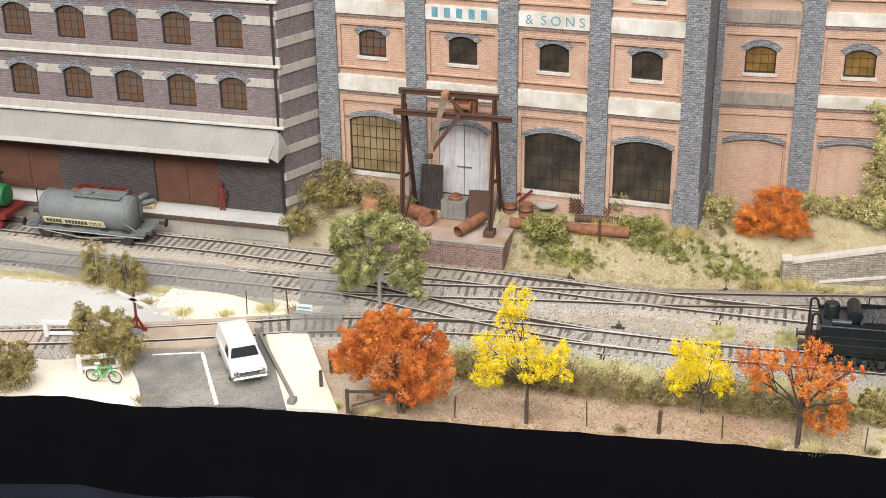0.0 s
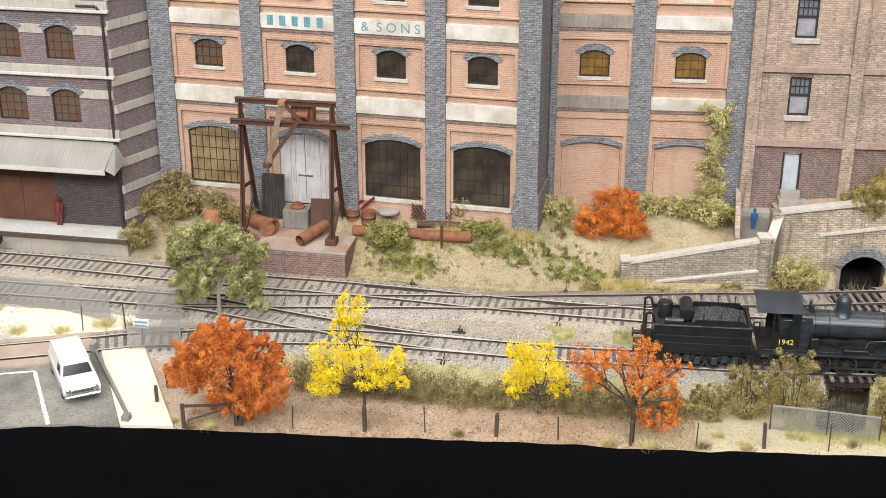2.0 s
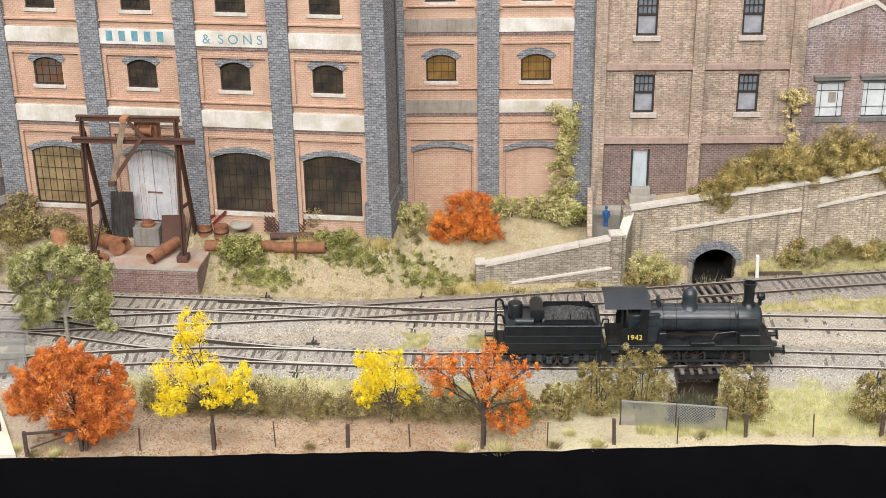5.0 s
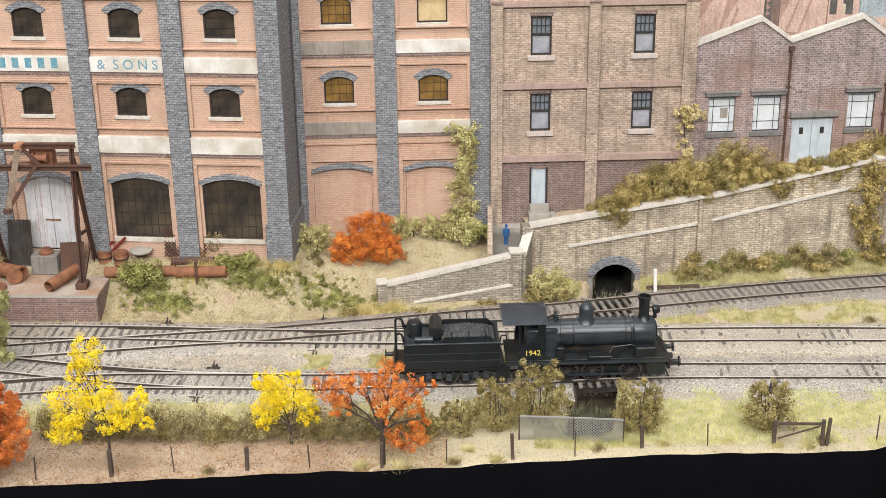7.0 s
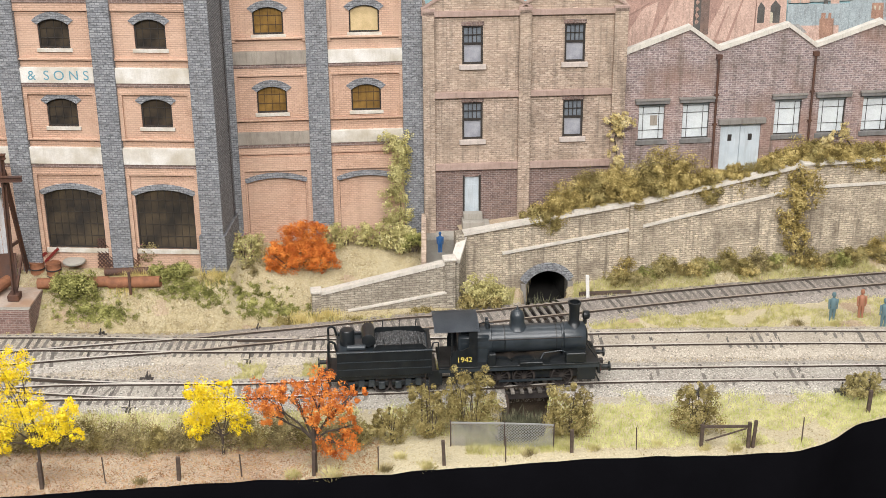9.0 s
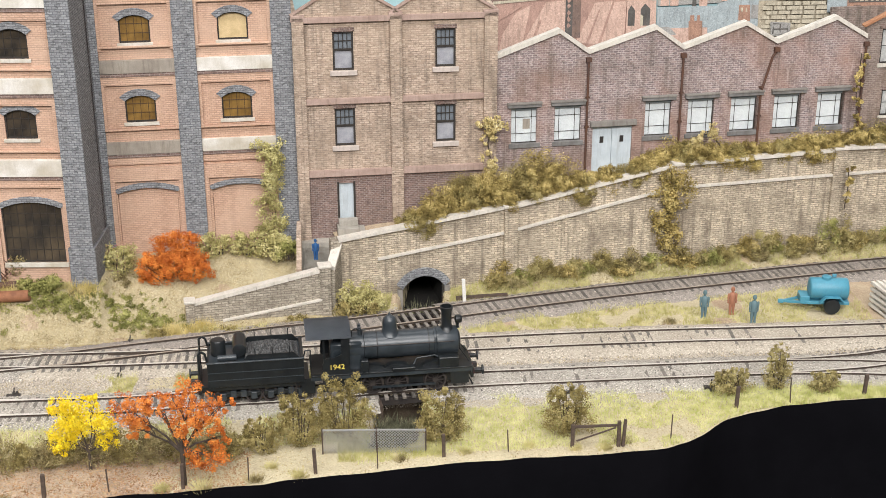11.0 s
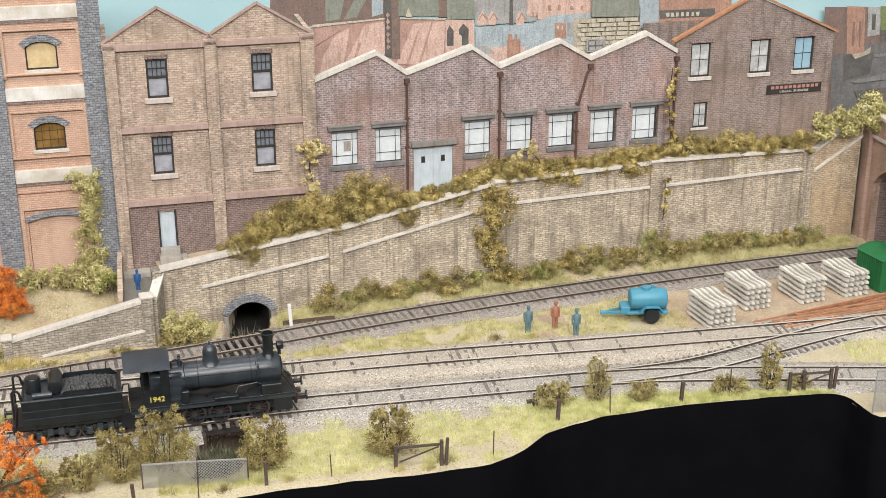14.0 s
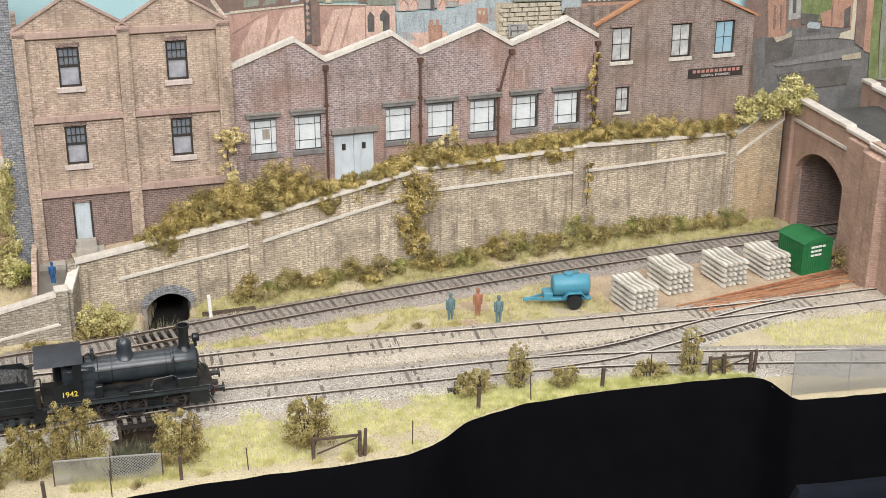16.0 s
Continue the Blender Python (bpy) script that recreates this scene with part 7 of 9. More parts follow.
    # wheels
    def wheel(x, y, r, spokes, under):
        w = part("wheel", lathe(bmesh.new(), (0, 0, 0), [(r + 0.6, 1.3), (r + 0.6, 0.8), (r, 0.7), (r, -1.2), (r - 1.0, -1.25), (r - 1.0, 1.3)], 28, "y"), M_DARKIRON, under, at=(x, y, r), smooth=True)
        bm = bmesh.new()
        for k in range(spokes):
            a = 2 * math.pi * k / spokes
            bar(bm, (math.cos(a) * 1.0, -0.4, math.sin(a) * 1.0), (math.cos(a) * (r - 0.8), -0.4, math.sin(a) * (r - 0.8)), 0.5, 0.5)
        lathe(bm, (0, 0, 0), [(1.5, -1.0), (1.5, 0.6)], 12, "y")
        part("spoke_ring", bm, M_DARKIRON, w)
        return w
    for x in (108.5, 123.4, 146.3):
        for s in (-1, 1):
            wheel(x, 8.9 * s, 6.6, 12, b)
    for s in (-1, 1):
        bm = bmesh.new()
        bar(bm, (108.5, 10.2 * s, 4.6), (146.3, 10.2 * s, 4.6), 0.7, 1.4)
        part("coupling_rod", bm, M_BLACKDUSTY, b)
    # front beam and buffers
    part("buffer_beam", B(167.2, 169, -14.2, 14.2, 9, 15.6, bev=0.2), M_BLACK, b)
    part("beam_panel", B(169, 169.4, -13.2, 13.2, 10.2, 14.4, bev=0.1), M_RED, b, "dark red buffer beam panel")
    for s in (-1, 1):
        bm = lathe(bmesh.new(), (0, 9.9 * s, 11.6), [(1.9, 169), (1.5, 170), (1.3, 174.4), (3.0, 174.6), (3.0, 175.4)], 14, "x")
        part("buffer", bm, M_BLACK, b, smooth=True)
        bm = bmesh.new()
        bar(bm, (161, 6 * s, 26), (167.6, 8 * s, 16.4), 1.0, 0.6)
        part("footplate_stay", bm, M_BLACK, b)
        bm = bmesh.new()
        bar(bm, (166, 8.2 * s, 8), (169.5, 8.2 * s, 1.2), 0.9, 0.9)
        part("guard_iron", bm, M_BLACK, b)
    part("coupler", B(169, 173, -1.5, 1.5, 9, 12, bev=0.3), M_DARKIRON, b)
    part("front_footstep", B(155, 166, -14.0, -13.4, 5.5, 13.6), M_BLACK, b)

    b.scale = (0.935, 0.935, 0.935)
    t = thing("tender", (-122, -79.6, 0), rz, "black coal tender with two drums and heaped coal", "tender")
    t.scale = b.scale
    part("side_sheet", B(12, 68, -14.4, -13.4, 13.4, 28.8, bev=0.15), M_BLACK, t)
    part("side_sheet", B(12, 68, 13.4, 14.4, 13.4, 28.8, bev=0.15), M_BLACK, t)
    part("end_sheet", B(12, 13, -13.4, 13.4, 13.4, 28.8), M_BLACK, t)
    part("tank_top", B(13, 68, -13.4, 13.4, 24, 27.4), M_BLACKDUSTY, t)
    part("front_sheet", B(66, 68, -13.4, 13.4, 13.4, 30, bev=0.2), M_BLACK, t)
    for zz in (17.8, 22.6):
        part("rivet_strip", B(12.2, 67.8, -14.62, -14.38, zz, zz + 0.45), M_BLACKDUSTY, t)
    part("rim", B(11.6, 68.4, -14.9, -13.2, 28.8, 29.5, bev=0.15), M_BLACKDUSTY, t)
    part("rim", B(11.6, 68.4, 13.2, 14.9, 28.8, 29.5, bev=0.15), M_BLACKDUSTY, t)
    for s in (-1, 1):
        bm = prism(bmesh.new(), [(33, 29.4), (65.5, 29.4), (62.5, 32.6), (36, 32.6)], 12.4 * s - 0.3, 12.4 * s + 0.3)
        part("coal_board", bm, M_BLACK, t)
        bm = bmesh.new()
        for x in (40, 50, 60):
            tube(bm, [(x, 12.6 * s, 29), (x, 12.6 * s, 36.5), (x + 1, 12.2 * s, 37)], 0.3, 5)
        part("coal_rail_post", bm, M_BLACK, t)
    bm = bmesh.new()
    n1, n2 = 40, 26
    g = [[bm.verts.new((34 + 31 * i / n1, -12 + 24 * j / n2, 28.2 + 4.6 * math.sin(math.pi * min(1, (i + 2) / n1)) ** 0.5 * math.sin(math.pi * (j + 0.5) / (n2 + 1)) ** 0.5 + RNG.uniform(-0.55, 0.75))) for j in range(n2 + 1)] for i in range(n1 + 1)]
    for i in range(n1):
        for j in range(n2):
            bm.faces.new((g[i][j], g[i + 1][j], g[i + 1][j + 1], g[i][j + 1]))
    part("coal_load", bm, M_COAL, t, "heap of broken coal")
    part("filler_drum", lathe(bmesh.new(), (18.5, 2, 0), [(4.4, 27.3), (4.4, 36), (3.9, 36.8), (1, 37)], 18), M_BLACK, t, smooth=True)
    part("air_drum", lathe(bmesh.new(), (0, 0, 33.4), [(3.0, -9), (4.0, -8.6), (4.0, 8.6), (3.0, 9)], 18, "y"), M_BLACK, t, at=(31, 1, 0), smooth=True)
    part("air_cylinder", lathe(bmesh.new(), (0, -8.5, 29.6), [(1.4, 18), (1.8, 18.3), (1.8, 29), (1.4, 29.3)], 12, "x"), M_BLACKDUSTY, t, smooth=True)
    bm = bmesh.new()
    for s in (-10.5, 10.5):
        tube(bm, [(12, s, 29), (11, s, 34), (9, s, 35.2), (7.2, s, 34), (7, s, 17)], 0.7, 8)
    part("rear_ladder_rail", bm, M_BLACK, t, smooth=True)
    bm = bmesh.new()
    for zz in (18, 22, 26, 30):
        cyl(bm, (7, -10.5, zz), (7, 10.5, zz), 0.35, 0.35, 6)
    part("ladder_rung", bm, M_BLACK, t)
    bm = bmesh.new()
    tube(bm, [(68, -12.5, 29), (69, -12.5, 33), (72, -12.5, 33), (72, -12.5, 22)], 0.45, 6)
    part("cab_rail", bm, M_BLACK, t)
    part("underframe", B(8, 71, -12.5, 12.5, 10.4, 13.3), M_BLACK, t)
    part("buffer_beam", B(6, 8, -14, 14, 9, 15, bev=0.2), M_BLACK, t)
    part("beam_panel", B(5.6, 6, -13, 13, 10, 14, bev=0.1), M_RED, t, "dark red rear beam panel")
    part("footstep", B(66, 74, -13.8, -13.0, 5.5, 15), M_BLACK, t)
    for s in (-1, 1):
        part("buffer", lathe(bmesh.new(), (0, 9.9 * s, 11.8), [(1.9, 6), (1.4, 5), (1.3, 1.4), (3.0, 1.2), (3.0, 0.4)], 14, "x"), M_BLACK, t, smooth=True)
    part("coupler", B(1, 6, -1.5, 1.5, 9.5, 12.5, bev=0.3), M_DARKIRON, t)
    for x0 in (29.2, 57):
        bg = part("bogie", B(x0 - 13, x0 + 13, -11.2, -9.6, 5.0, 8.0, bev=0.4), M_BLACK, t)
        part("bogie_side", B(-13, 13, -0.8, 0.8, -1.5, 1.5, bev=0.4), M_BLACK, bg, at=(x0, 10.4, 6.5))
        for dx in (-9, 9, -3, 3):
            part("axle_box" if abs(dx) > 5 else "leaf_spring", B(-1.8, 1.8, -0.9, 0.6, -2.2, 2.2, bev=0.3), M_BLACKDUSTY, bg, at=(x0 + dx, -11.2, 5.6 if abs(dx) > 5 else 7.2))
        for dx in (-9, 9):
            for s in (-1, 1):
                wheel(x0 + dx, 8.9 * s, 4.9, 8, t)


locomotive()


# ---- milk tank wagon and green engine on the warehouse line ----
def tank_wagon():
    b = thing("tank_wagon", (-586, -14, -1), 0, "grey milk tank wagon with yellow lettering band on the siding", "wagon")
    prof = [(7, -34.4), (10.4, -33.4), (11.9, -31.8), (12.2, -30.4), (12.2, 30.4), (11.9, 31.8), (10.4, 33.4), (7, 34.4)]
    tank = part("tank", lathe(bmesh.new(), (0, 0, 18.4), prof, 28, "x"), M_TANKGREY, b, "weathered grey steel tank", smooth=True)
    for x in (-30, 0, 30):
        part("tank_band", lathe(bmesh.new(), (0, 0, 18.4), [(12.45, x - 1.3), (12.45, x + 1.3)], 28, "x"), M_TANKGREY, tank)
    part("walkway", B(-8, 26, -7, -1, 30.2, 31.1, bev=0.15), M_TANKGREY, b)
    part("walkway", B(-8, 26, 1, 7, 30.2, 31.1, bev=0.15), M_TANKGREY, b)
    part("hatch", lathe(bmesh.new(), (0, -2, 0), [(4.4, 30), (4.4, 32.4), (3.6, 33)], 16), M_TANKGREY, b, smooth=True)
    for x in (-37.5, 37.5):
        part("end_ladder", tube(bmesh.new(), [(x, -3, 8), (x, -3, 31), (x * 0.96, -3, 33)], 0.4, 6), M_DARKIRON, b)
    s = part("name_band", B(-29, 16, -12.85, -12.4, -2.6, 2.6, bev=0.05), M_CREAMSIGN, b, "cream band with dark lettering bars", at=(0, 0, 18.4))
    s.rotation_euler = (radians(22), 0, 0)
    for x, w in ((-27, 12), (-13, 16)):
        k = 0
        while k < w - 1:
            part("sign_bar", B(x + k, x + k + 1.7, -13.05, -12.87, -1.5, 1.5), M_INK, s)
            k += 2.4
    lettering("band_text", "MILK", 4.4, M_INK, s, (9.6, -12.9, -1.6), "dark painted word")
    part("underframe", B(-43, 43, -11, 11, 6.2, 8.4, bev=0.2), M_TANKGREY, b)
    for x in (-43, 37):
        part("end_platform", B(x, x + 8, -12.5, 12.5, 8.4, 9.4), M_TANKGREY, b)
        for dy in (-9.9, 9.9):
            part("buffer", lathe(bmesh.new(), (0, dy, 9.6), [(1.4, 0), (1.2, 4), (2.8, 4.2), (2.8, 5)], 12, "x"), M_DARKIRON, b, at=(45 if x > 0 else -50, 0, 0), smooth=True)
    for x in (-30, 30):
        part("cradle", B(x - 2, x + 2, -9, 9, 8.4, 13), M_TANKGREY, b)
        bm = bmesh.new()
        bar(bm, (x + (13 if x > 0 else -13), -11.5, 8.5), (x, -12.4, 17), 0.9, 0.9)
        part("tank_stay", bm, M_TANKGREY, b)
    bm = bmesh.new()
    tube(bm, [(-44, -12.6, 7), (44, -12.6, 7)], 0.4, 6)
    tube(bm, [(-30, -12.4, 6), (0, -12.4, 3), (30, -12.4, 6)], 0.35, 6)
    part("truss_rod", bm, M_WIRE, b)
    for x in (-30, -14, 14, 30):
        for dy in (-9.6, 9.6):
            part("wheel", lathe(bmesh.new(), (0, dy, 4.8), [(5.3, 1), (5.3, 0.6), (4.8, 0.5), (4.8, -1.2), (1, -1.2)], 18, "y"), M_DARKIRON, b, at=(x, 0, 0), smooth=True)
    g = thing("green_engine", (-668, -14, 0), 0, "green engine with red running plate behind the tank wagon", "locomotive")
    part("boiler", lathe(bmesh.new(), (0, 0, 22), [(8, -20), (8, 18), (7, 19.5), (2, 20.4)], 22, "x"), M_GREEN, g, smooth=True)
    part("cab", B(-22, 6, -13, 13, 13, 32, bev=0.5), M_GREEN, g)
    part("cab_roof", B(-24, 10, -14.5, 14.5, 32, 34, bev=0.8), M_BLACK, g)
    part("running_plate", B(-24, 24, -13.6, 13.6, 9.5, 12.8, bev=0.2), M_RED, g)
    part("cylinder_block", lathe(bmesh.new(), (0, -11, 13), [(3.8, 4), (3.8, 18)], 16, "x"), M_GREEN, g, smooth=True)
    for x in (-14, 0, 14):
        part("wheel", lathe(bmesh.new(), (0, -8.2, 5), [(5.4, 1), (5.4, 0.6), (5, 0.5), (5, -1.2), (1, -1.2)], 18, "y"), M_RED, g, at=(x, 0, 0), smooth=True)


tank_wagon()


# ---- crane platform in front of the factory ----
def crane_platform():
    b = thing("brick_platform", (-352, -1, -3), -1.0, "brick loading platform with stained concrete floor", "platform")
    bm = bmesh.new()
    box(bm, -62, 47, 0, 56, -4, 16.6)
    part("brick_base", bm, M_PLATBRICK, b)
    part("brick_coping", B(-62, 47.6, -0.6, 2.4, 14.6, 17.2, bev=0.15), M_PLATBRICK, b)
    part("floor_slab", B(-61, 47, 2.5, 56, 16.65, 17.6, bev=0.2), M_PLATTOP, b, "rust-stained floor slab")
    part("edge_kerb", B(-62, 48, -0.9, 2.4, 17.2, 18.0, bev=0.2), M_CONC, b)
    g = thing("gantry_crane", (0, 0, 15), 0, "rusty steel gantry hoist with hanging jib on the platform", "crane")
    def post(x, y, x2, y2, z):
        bm = bmesh.new()
        for s in (-1.3, 1.3):
            p, q = Vector((x, y + s, 0)), Vector((x2, y2 + s, z))
            bar(bm, p, q, 0.7, 3.8)
        bar(bm, (x, y, 0), (x2, y2, z), 3.0, 0.9)
        return bm
    for x in (-375.5, -317):
        part("front_post", post(x, 13, x + 3.5, 12, 94), M_RUSTDARK, g)
        part("foot_block", B(x - 3.5, x + 3.5, 9, 17, -0.2, 4, bev=0.4), M_RUSTDARK, g)
        part("back_post", post(x - 0.5, 47, x + 3, 14, 84), M_RUSTDARK, g)
        part("foot_block", B(x - 3.5, x + 2.5, 43, 51, -0.2, 4, bev=0.4), M_RUSTDARK, g)
        bm = bmesh.new()
        bar(bm, (x, 14, 34), (x, 36, 30), 1.2, 2)
        bar(bm, (x, 16, 2), (x, 40, 22), 1.2, 2)
        part("brace", bm, M_RUSTDARK, g)
    def beam(x0, x1, y, z0):
        bm = bmesh.new()
        box(bm, x0, x1, y - 1.6, y + 1.6, z0 + 0.5, z0 + 1.1)
        box(bm, x0, x1, y - 1.6, y + 1.6, z0 + 3.2, z0 + 3.8)
        box(bm, x0, x1, y - 0.4, y + 0.4, z0 + 1.1, z0 + 3.2)
        return bm
    part("top_beam", beam(-375, -311, 11.5, 91), M_RUSTDARK, g)
    part("cross_beam", beam(-378, -302, 8.6, 78), M_RUSTDARK, g)
    bm = bmesh.new()
    bar(bm, (-344, 7, 93.5), (-353.5, 3, 55), 2.0, 3.4)
    part("jib", bm, M_TANSTEEL, g, "dusty tan steel jib arm")
    part("jib_strap", B(-346.2, -341.8, 5.2, 13.2, 92.2, 95.4, bev=0.4), M_RUSTPALE, g, "orange rusty strap over the beam")
    bm = bmesh.new()
    bar(bm, (-353, 3.4, 56), (-334.5, 6.4, 82), 1.4, 2.4)
    bar(bm, (-342, 9, 92), (-331.5, 9, 80), 1.2, 2.2)
    part("jib_brace", bm, M_RUSTDARK, g)
    part("winch_drum", lathe(bmesh.new(), (0, 13, 85), [(3.4, -338), (3.4, -337), (2.2, -336.8), (2.2, -330), (3.4, -329.8), (3.4, -328.8)], 14, "x"), M_RUST, g, smooth=True)
    part("counter_block", B(-341, -327, 16, 24, 78, 90, bev=0.4), M_RUST, g)
    part("jib_tip", B(-356, -351.5, 0.8, 5.2, 53, 56.6, bev=0.5), M_RUSTDARK, g)
    # clutter on the platform
    z = 14.8
    def loose(name, bm, m, label, cat, smooth=False, grp=""):
        return tagged(part(name, bm, m, None, label, smooth), label, cat, grp)
    bm = bmesh.new()
    n = 16
    a = []
    for i in range(n + 1):
        a.append([(-372 + 16 * i / n, 41 + (0.5 if i % 2 else -0.5), z), (-371 + 15 * i / n, 45.5 + (0.5 if i % 2 else -0.5), z + 33)])
    va = [[bm.verts.new(p) for p in q] for q in a]
    for p, q in zip(va, va[1:]):
        bm.faces.new((p[0], q[0], q[1], p[1]))
    bmesh.ops.solidify(bm, geom=bm.faces[:], thickness=0.4)
    loose("corrugated_sheet", bm, M_GALV, "rusty corrugated iron sheet leaning on the wall", "iron sheet")
    loose("steel_plate", bar(bmesh.new(), (-329, 34, z), (-330, 42, z + 19), 15, 0.8), M_RUSTDARK, "dark rusty steel plate leaning upright", "steel plate")
    loose("machine_block", B(-355, -338, 33, 44, z, z + 13, bev=0.4), M_CONCDARK, "grey brick-built machine block", "machine")
    bm = lathe(bmesh.new(), (-346, 38, z + 13), [(4.5, 0), (4.8, 1.4), (3.4, 2.2), (3.2, 3.4), (1, 3.8)], 16)
    loose("cast_wheel", bm, M_RUST, "rusty cast handwheel on the machine block", "wheel", True)
    bm = bmesh.new()
    lathe(bm, (0, 0, 0), [(4.6, -9), (4.6, 7), (5.2, 7.2), (5.2, 9), (3.8, 9), (3.6, 0), (3.5, -9)], 18, "x")
    bmesh.ops.rotate(bm, cent=(0, 0, 0), matrix=Matrix.Rotation(radians(-24), 3, "Z"), verts=bm.verts)
    cyl(bm, (0, 0, 0), (5, -9, 0.5), 4.2, 4.2, 16)
    cyl(bm, (4.6, -8.6, 0.5), (5.2, -9.8, 0.5), 5, 5, 16)
    bmesh.ops.translate(bm, vec=(-366, 27, z + 5), verts=bm.verts)
    loose("pipe_tee", bm, M_RUST, "large rusty pipe tee lying on its side", "pipe", True)
    bm = lathe(bmesh.new(), (-371, 10, z), [(6.5, 0), (6.8, 1.4), (6.5, 2.4), (4.6, 2.4), (4.4, 1), (4.4, 0)], 20)
    loose("pipe_flange", bm, M_RUST, "flat rusty pipe flange ring", "pipe", True)
    bm = bmesh.new()
    d = Vector((10, 22, 2)).normalized()
    for r0, r1 in ((3.6, 3.6),):
        cyl(bm, (-336, 6, z + 3.7), Vector((-336, 6, z + 3.7)) + d * 26, 3.6, 3.6, 18, False)
        cyl(bm, (-336, 6, z + 3.7), Vector((-336, 6, z + 3.7)) + d * 26, 3.0, 3.0, 18, False)
    loose("steel_pipe", bm, M_RUST, "rusty open steel pipe lying on the platform", "pipe", True)
    bm = lathe(bmesh.new(), (-402, 30, 8), [(6, 0), (6.4, 10), (6, 18), (3, 18.6)], 16)
    loose("rusty_tank", bm, M_RUSTPALE, "pale rusty drum half hidden in bushes", "drum", True)
    for x, y in ((-310.5, 44), (-299.5, 42)):
        t = thing("oil_drum", (x, y, 14.6), 0, "rusty ribbed oil drum beside the platform", "drum", "oil drums")
        part("body", lathe(bmesh.new(), (0, 0, 0), [(4.6, 0), (4.8, 0.3), (4.6, 0.8), (4.6, 4), (4.85, 4.3), (4.6, 4.6), (4.6, 8), (4.85, 8.3), (4.6, 8.6), (4.6, 12), (4.8, 12.5), (4.4, 12.6), (4.2, 12.1)], 18), M_RUST, t, smooth=True)
        for h in (4.2, 8.4):
            part("hoop", lathe(bmesh.new(), (0, 0, 0), [(4.95, h - 0.4), (4.95, h + 0.4)], 18), M_DARKIRON, t)
    tagged(part("plinth", B(-316, -294, 36, 50, 4, 14.5), M_PLATBRICK, None), "brick plinth under the oil drums", "plinth", kind="structure")
    bm = bmesh.new()
    bar(bm, (-312, 46, 27), (-304, 45, 33), 2, 2)
    bar(bm, (-306, 46, 26), (-296, 44, 36), 1.6, 1.6)
    loose("scrap_steel", bm, M_RED, "faded red scrap bars leaning on drums", "scrap")
    def pipe(p, q, r, lab, m=M_RUST):
        bm = bmesh.new()
        cyl(bm, p, q, r, r, 18, False)
        cyl(bm, p, q, r * 0.82, r * 0.82, 18, False)
        loose("steel_pipe", bm, m, lab, "pipe", True, "pipes on the bank")
    pipe((-307, 30, 18), (-262, 30, 19), 3.4, "long rusty pipe lying on the bank")
    pipe((-262, 30, 18), (-229, 28, 19.6), 3.6, "long rusty pipe lying on the bank")
    pipe((-266, 38, 22), (-238, 38, 23), 2.4, "dark rusty pipe resting behind another", M_RUSTDARK)
    for x in (-292, -248):
        loose("pipe_stake", B(x - 0.8, x + 0.8, 25, 26.4, 8, 27), M_RUSTDARK, "rusty stake holding the pipes", "stake", grp="pipe stakes")
    bm = lathe(bmesh.new(), (-286, 42, 27), [(6.6, 0), (7.2, 0.6), (7.2, 1.6), (6, 2.2), (2, 2.6)], 20)
    loose("round_cover", bm, M_CONC, "pale round tank lid on the bank", "lid", True)
    t = thing("lattice_panel", (-258, 41, 24), -3, "rusty diamond lattice panel leaning on a pier", "lattice", "")
    bm = bmesh.new()
    for k in range(-9, 16):
        a, c = (k * 2.4, 0), (k * 2.4 + 18, 18)
        for m in (1, -1):
            x0, z0, x1, z1 = a[0], 0, c[0], 18
            lo, hi = max(0, -x0) if True else 0, min(18, 27 - x0)
            if hi > lo:
                p, q = (x0 + lo, lo), (x0 + hi, hi)
                if m < 0:
                    p, q = (27 - p[0], p[1]), (27 - q[0], q[1])
                bar(bm, (p[0] - 13, 0.3 * m - p[1] * -0.25, p[1]), (q[0] - 13, 0.3 * m + q[1] * 0.25, q[1]), 0.6, 0.6)
    part("lattice", bm, M_RUSTDARK, t)


crane_platform()


# ---- goods on the loading dock and figures ----
def dock_goods():
    for x, m in ((-608, M_RED), (-586, M_RED)):
        t = thing("crate", (x, 21, 10), 0, "rusty red open crate on the loading dock", "crate", "dock crates")
        part("body", B(-9, 9, -5, 5, 0, 8.4, bev=0.3), M_RUST, t)
        part("lining", B(-7.6, 7.6, -3.8, 3.8, 8.45, 8.9), m, t)
        for k in (-5, 0, 5):
            part("batten", B(k - 0.7, k + 0.7, -5.5, -5.05, 0.3, 8), M_RUSTDARK, t)
    t = thing("pallet", (-563, 17, 10), 20, "small timber pallet on the loading dock", "pallet")
    for k in range(5):
        part("slat", B(-8, 8, -6 + 2.6 * k, -4 + 2.6 * k, 1.4, 2.0), M_BOARD, t)
    for k in (-7, 0, 7):
        part("bearer", B(k - 1, k + 1, -6, 6.4, 0, 1.4), M_BOARD, t)
    for i, (dx, dy, dz) in enumerate(((-4, -2, 2.1), (4, -1, 2.1), (0, 0, 5.4))):
        bm = lathe(bmesh.new(), (0, 0, 1.8), [(0.8, -5), (1.8, -4.2), (2.1, 0), (1.8, 4.2), (0.8, 5)], 12, "x")
        tagged(part("sack", bm, M_TANKGREY, None, smooth=True, at=(-563 + dx, 17 + dy, 10 + dz), rz=20 + 30 * i), "grey sack stacked on a pallet", "sack", "sacks")


dock_goods()


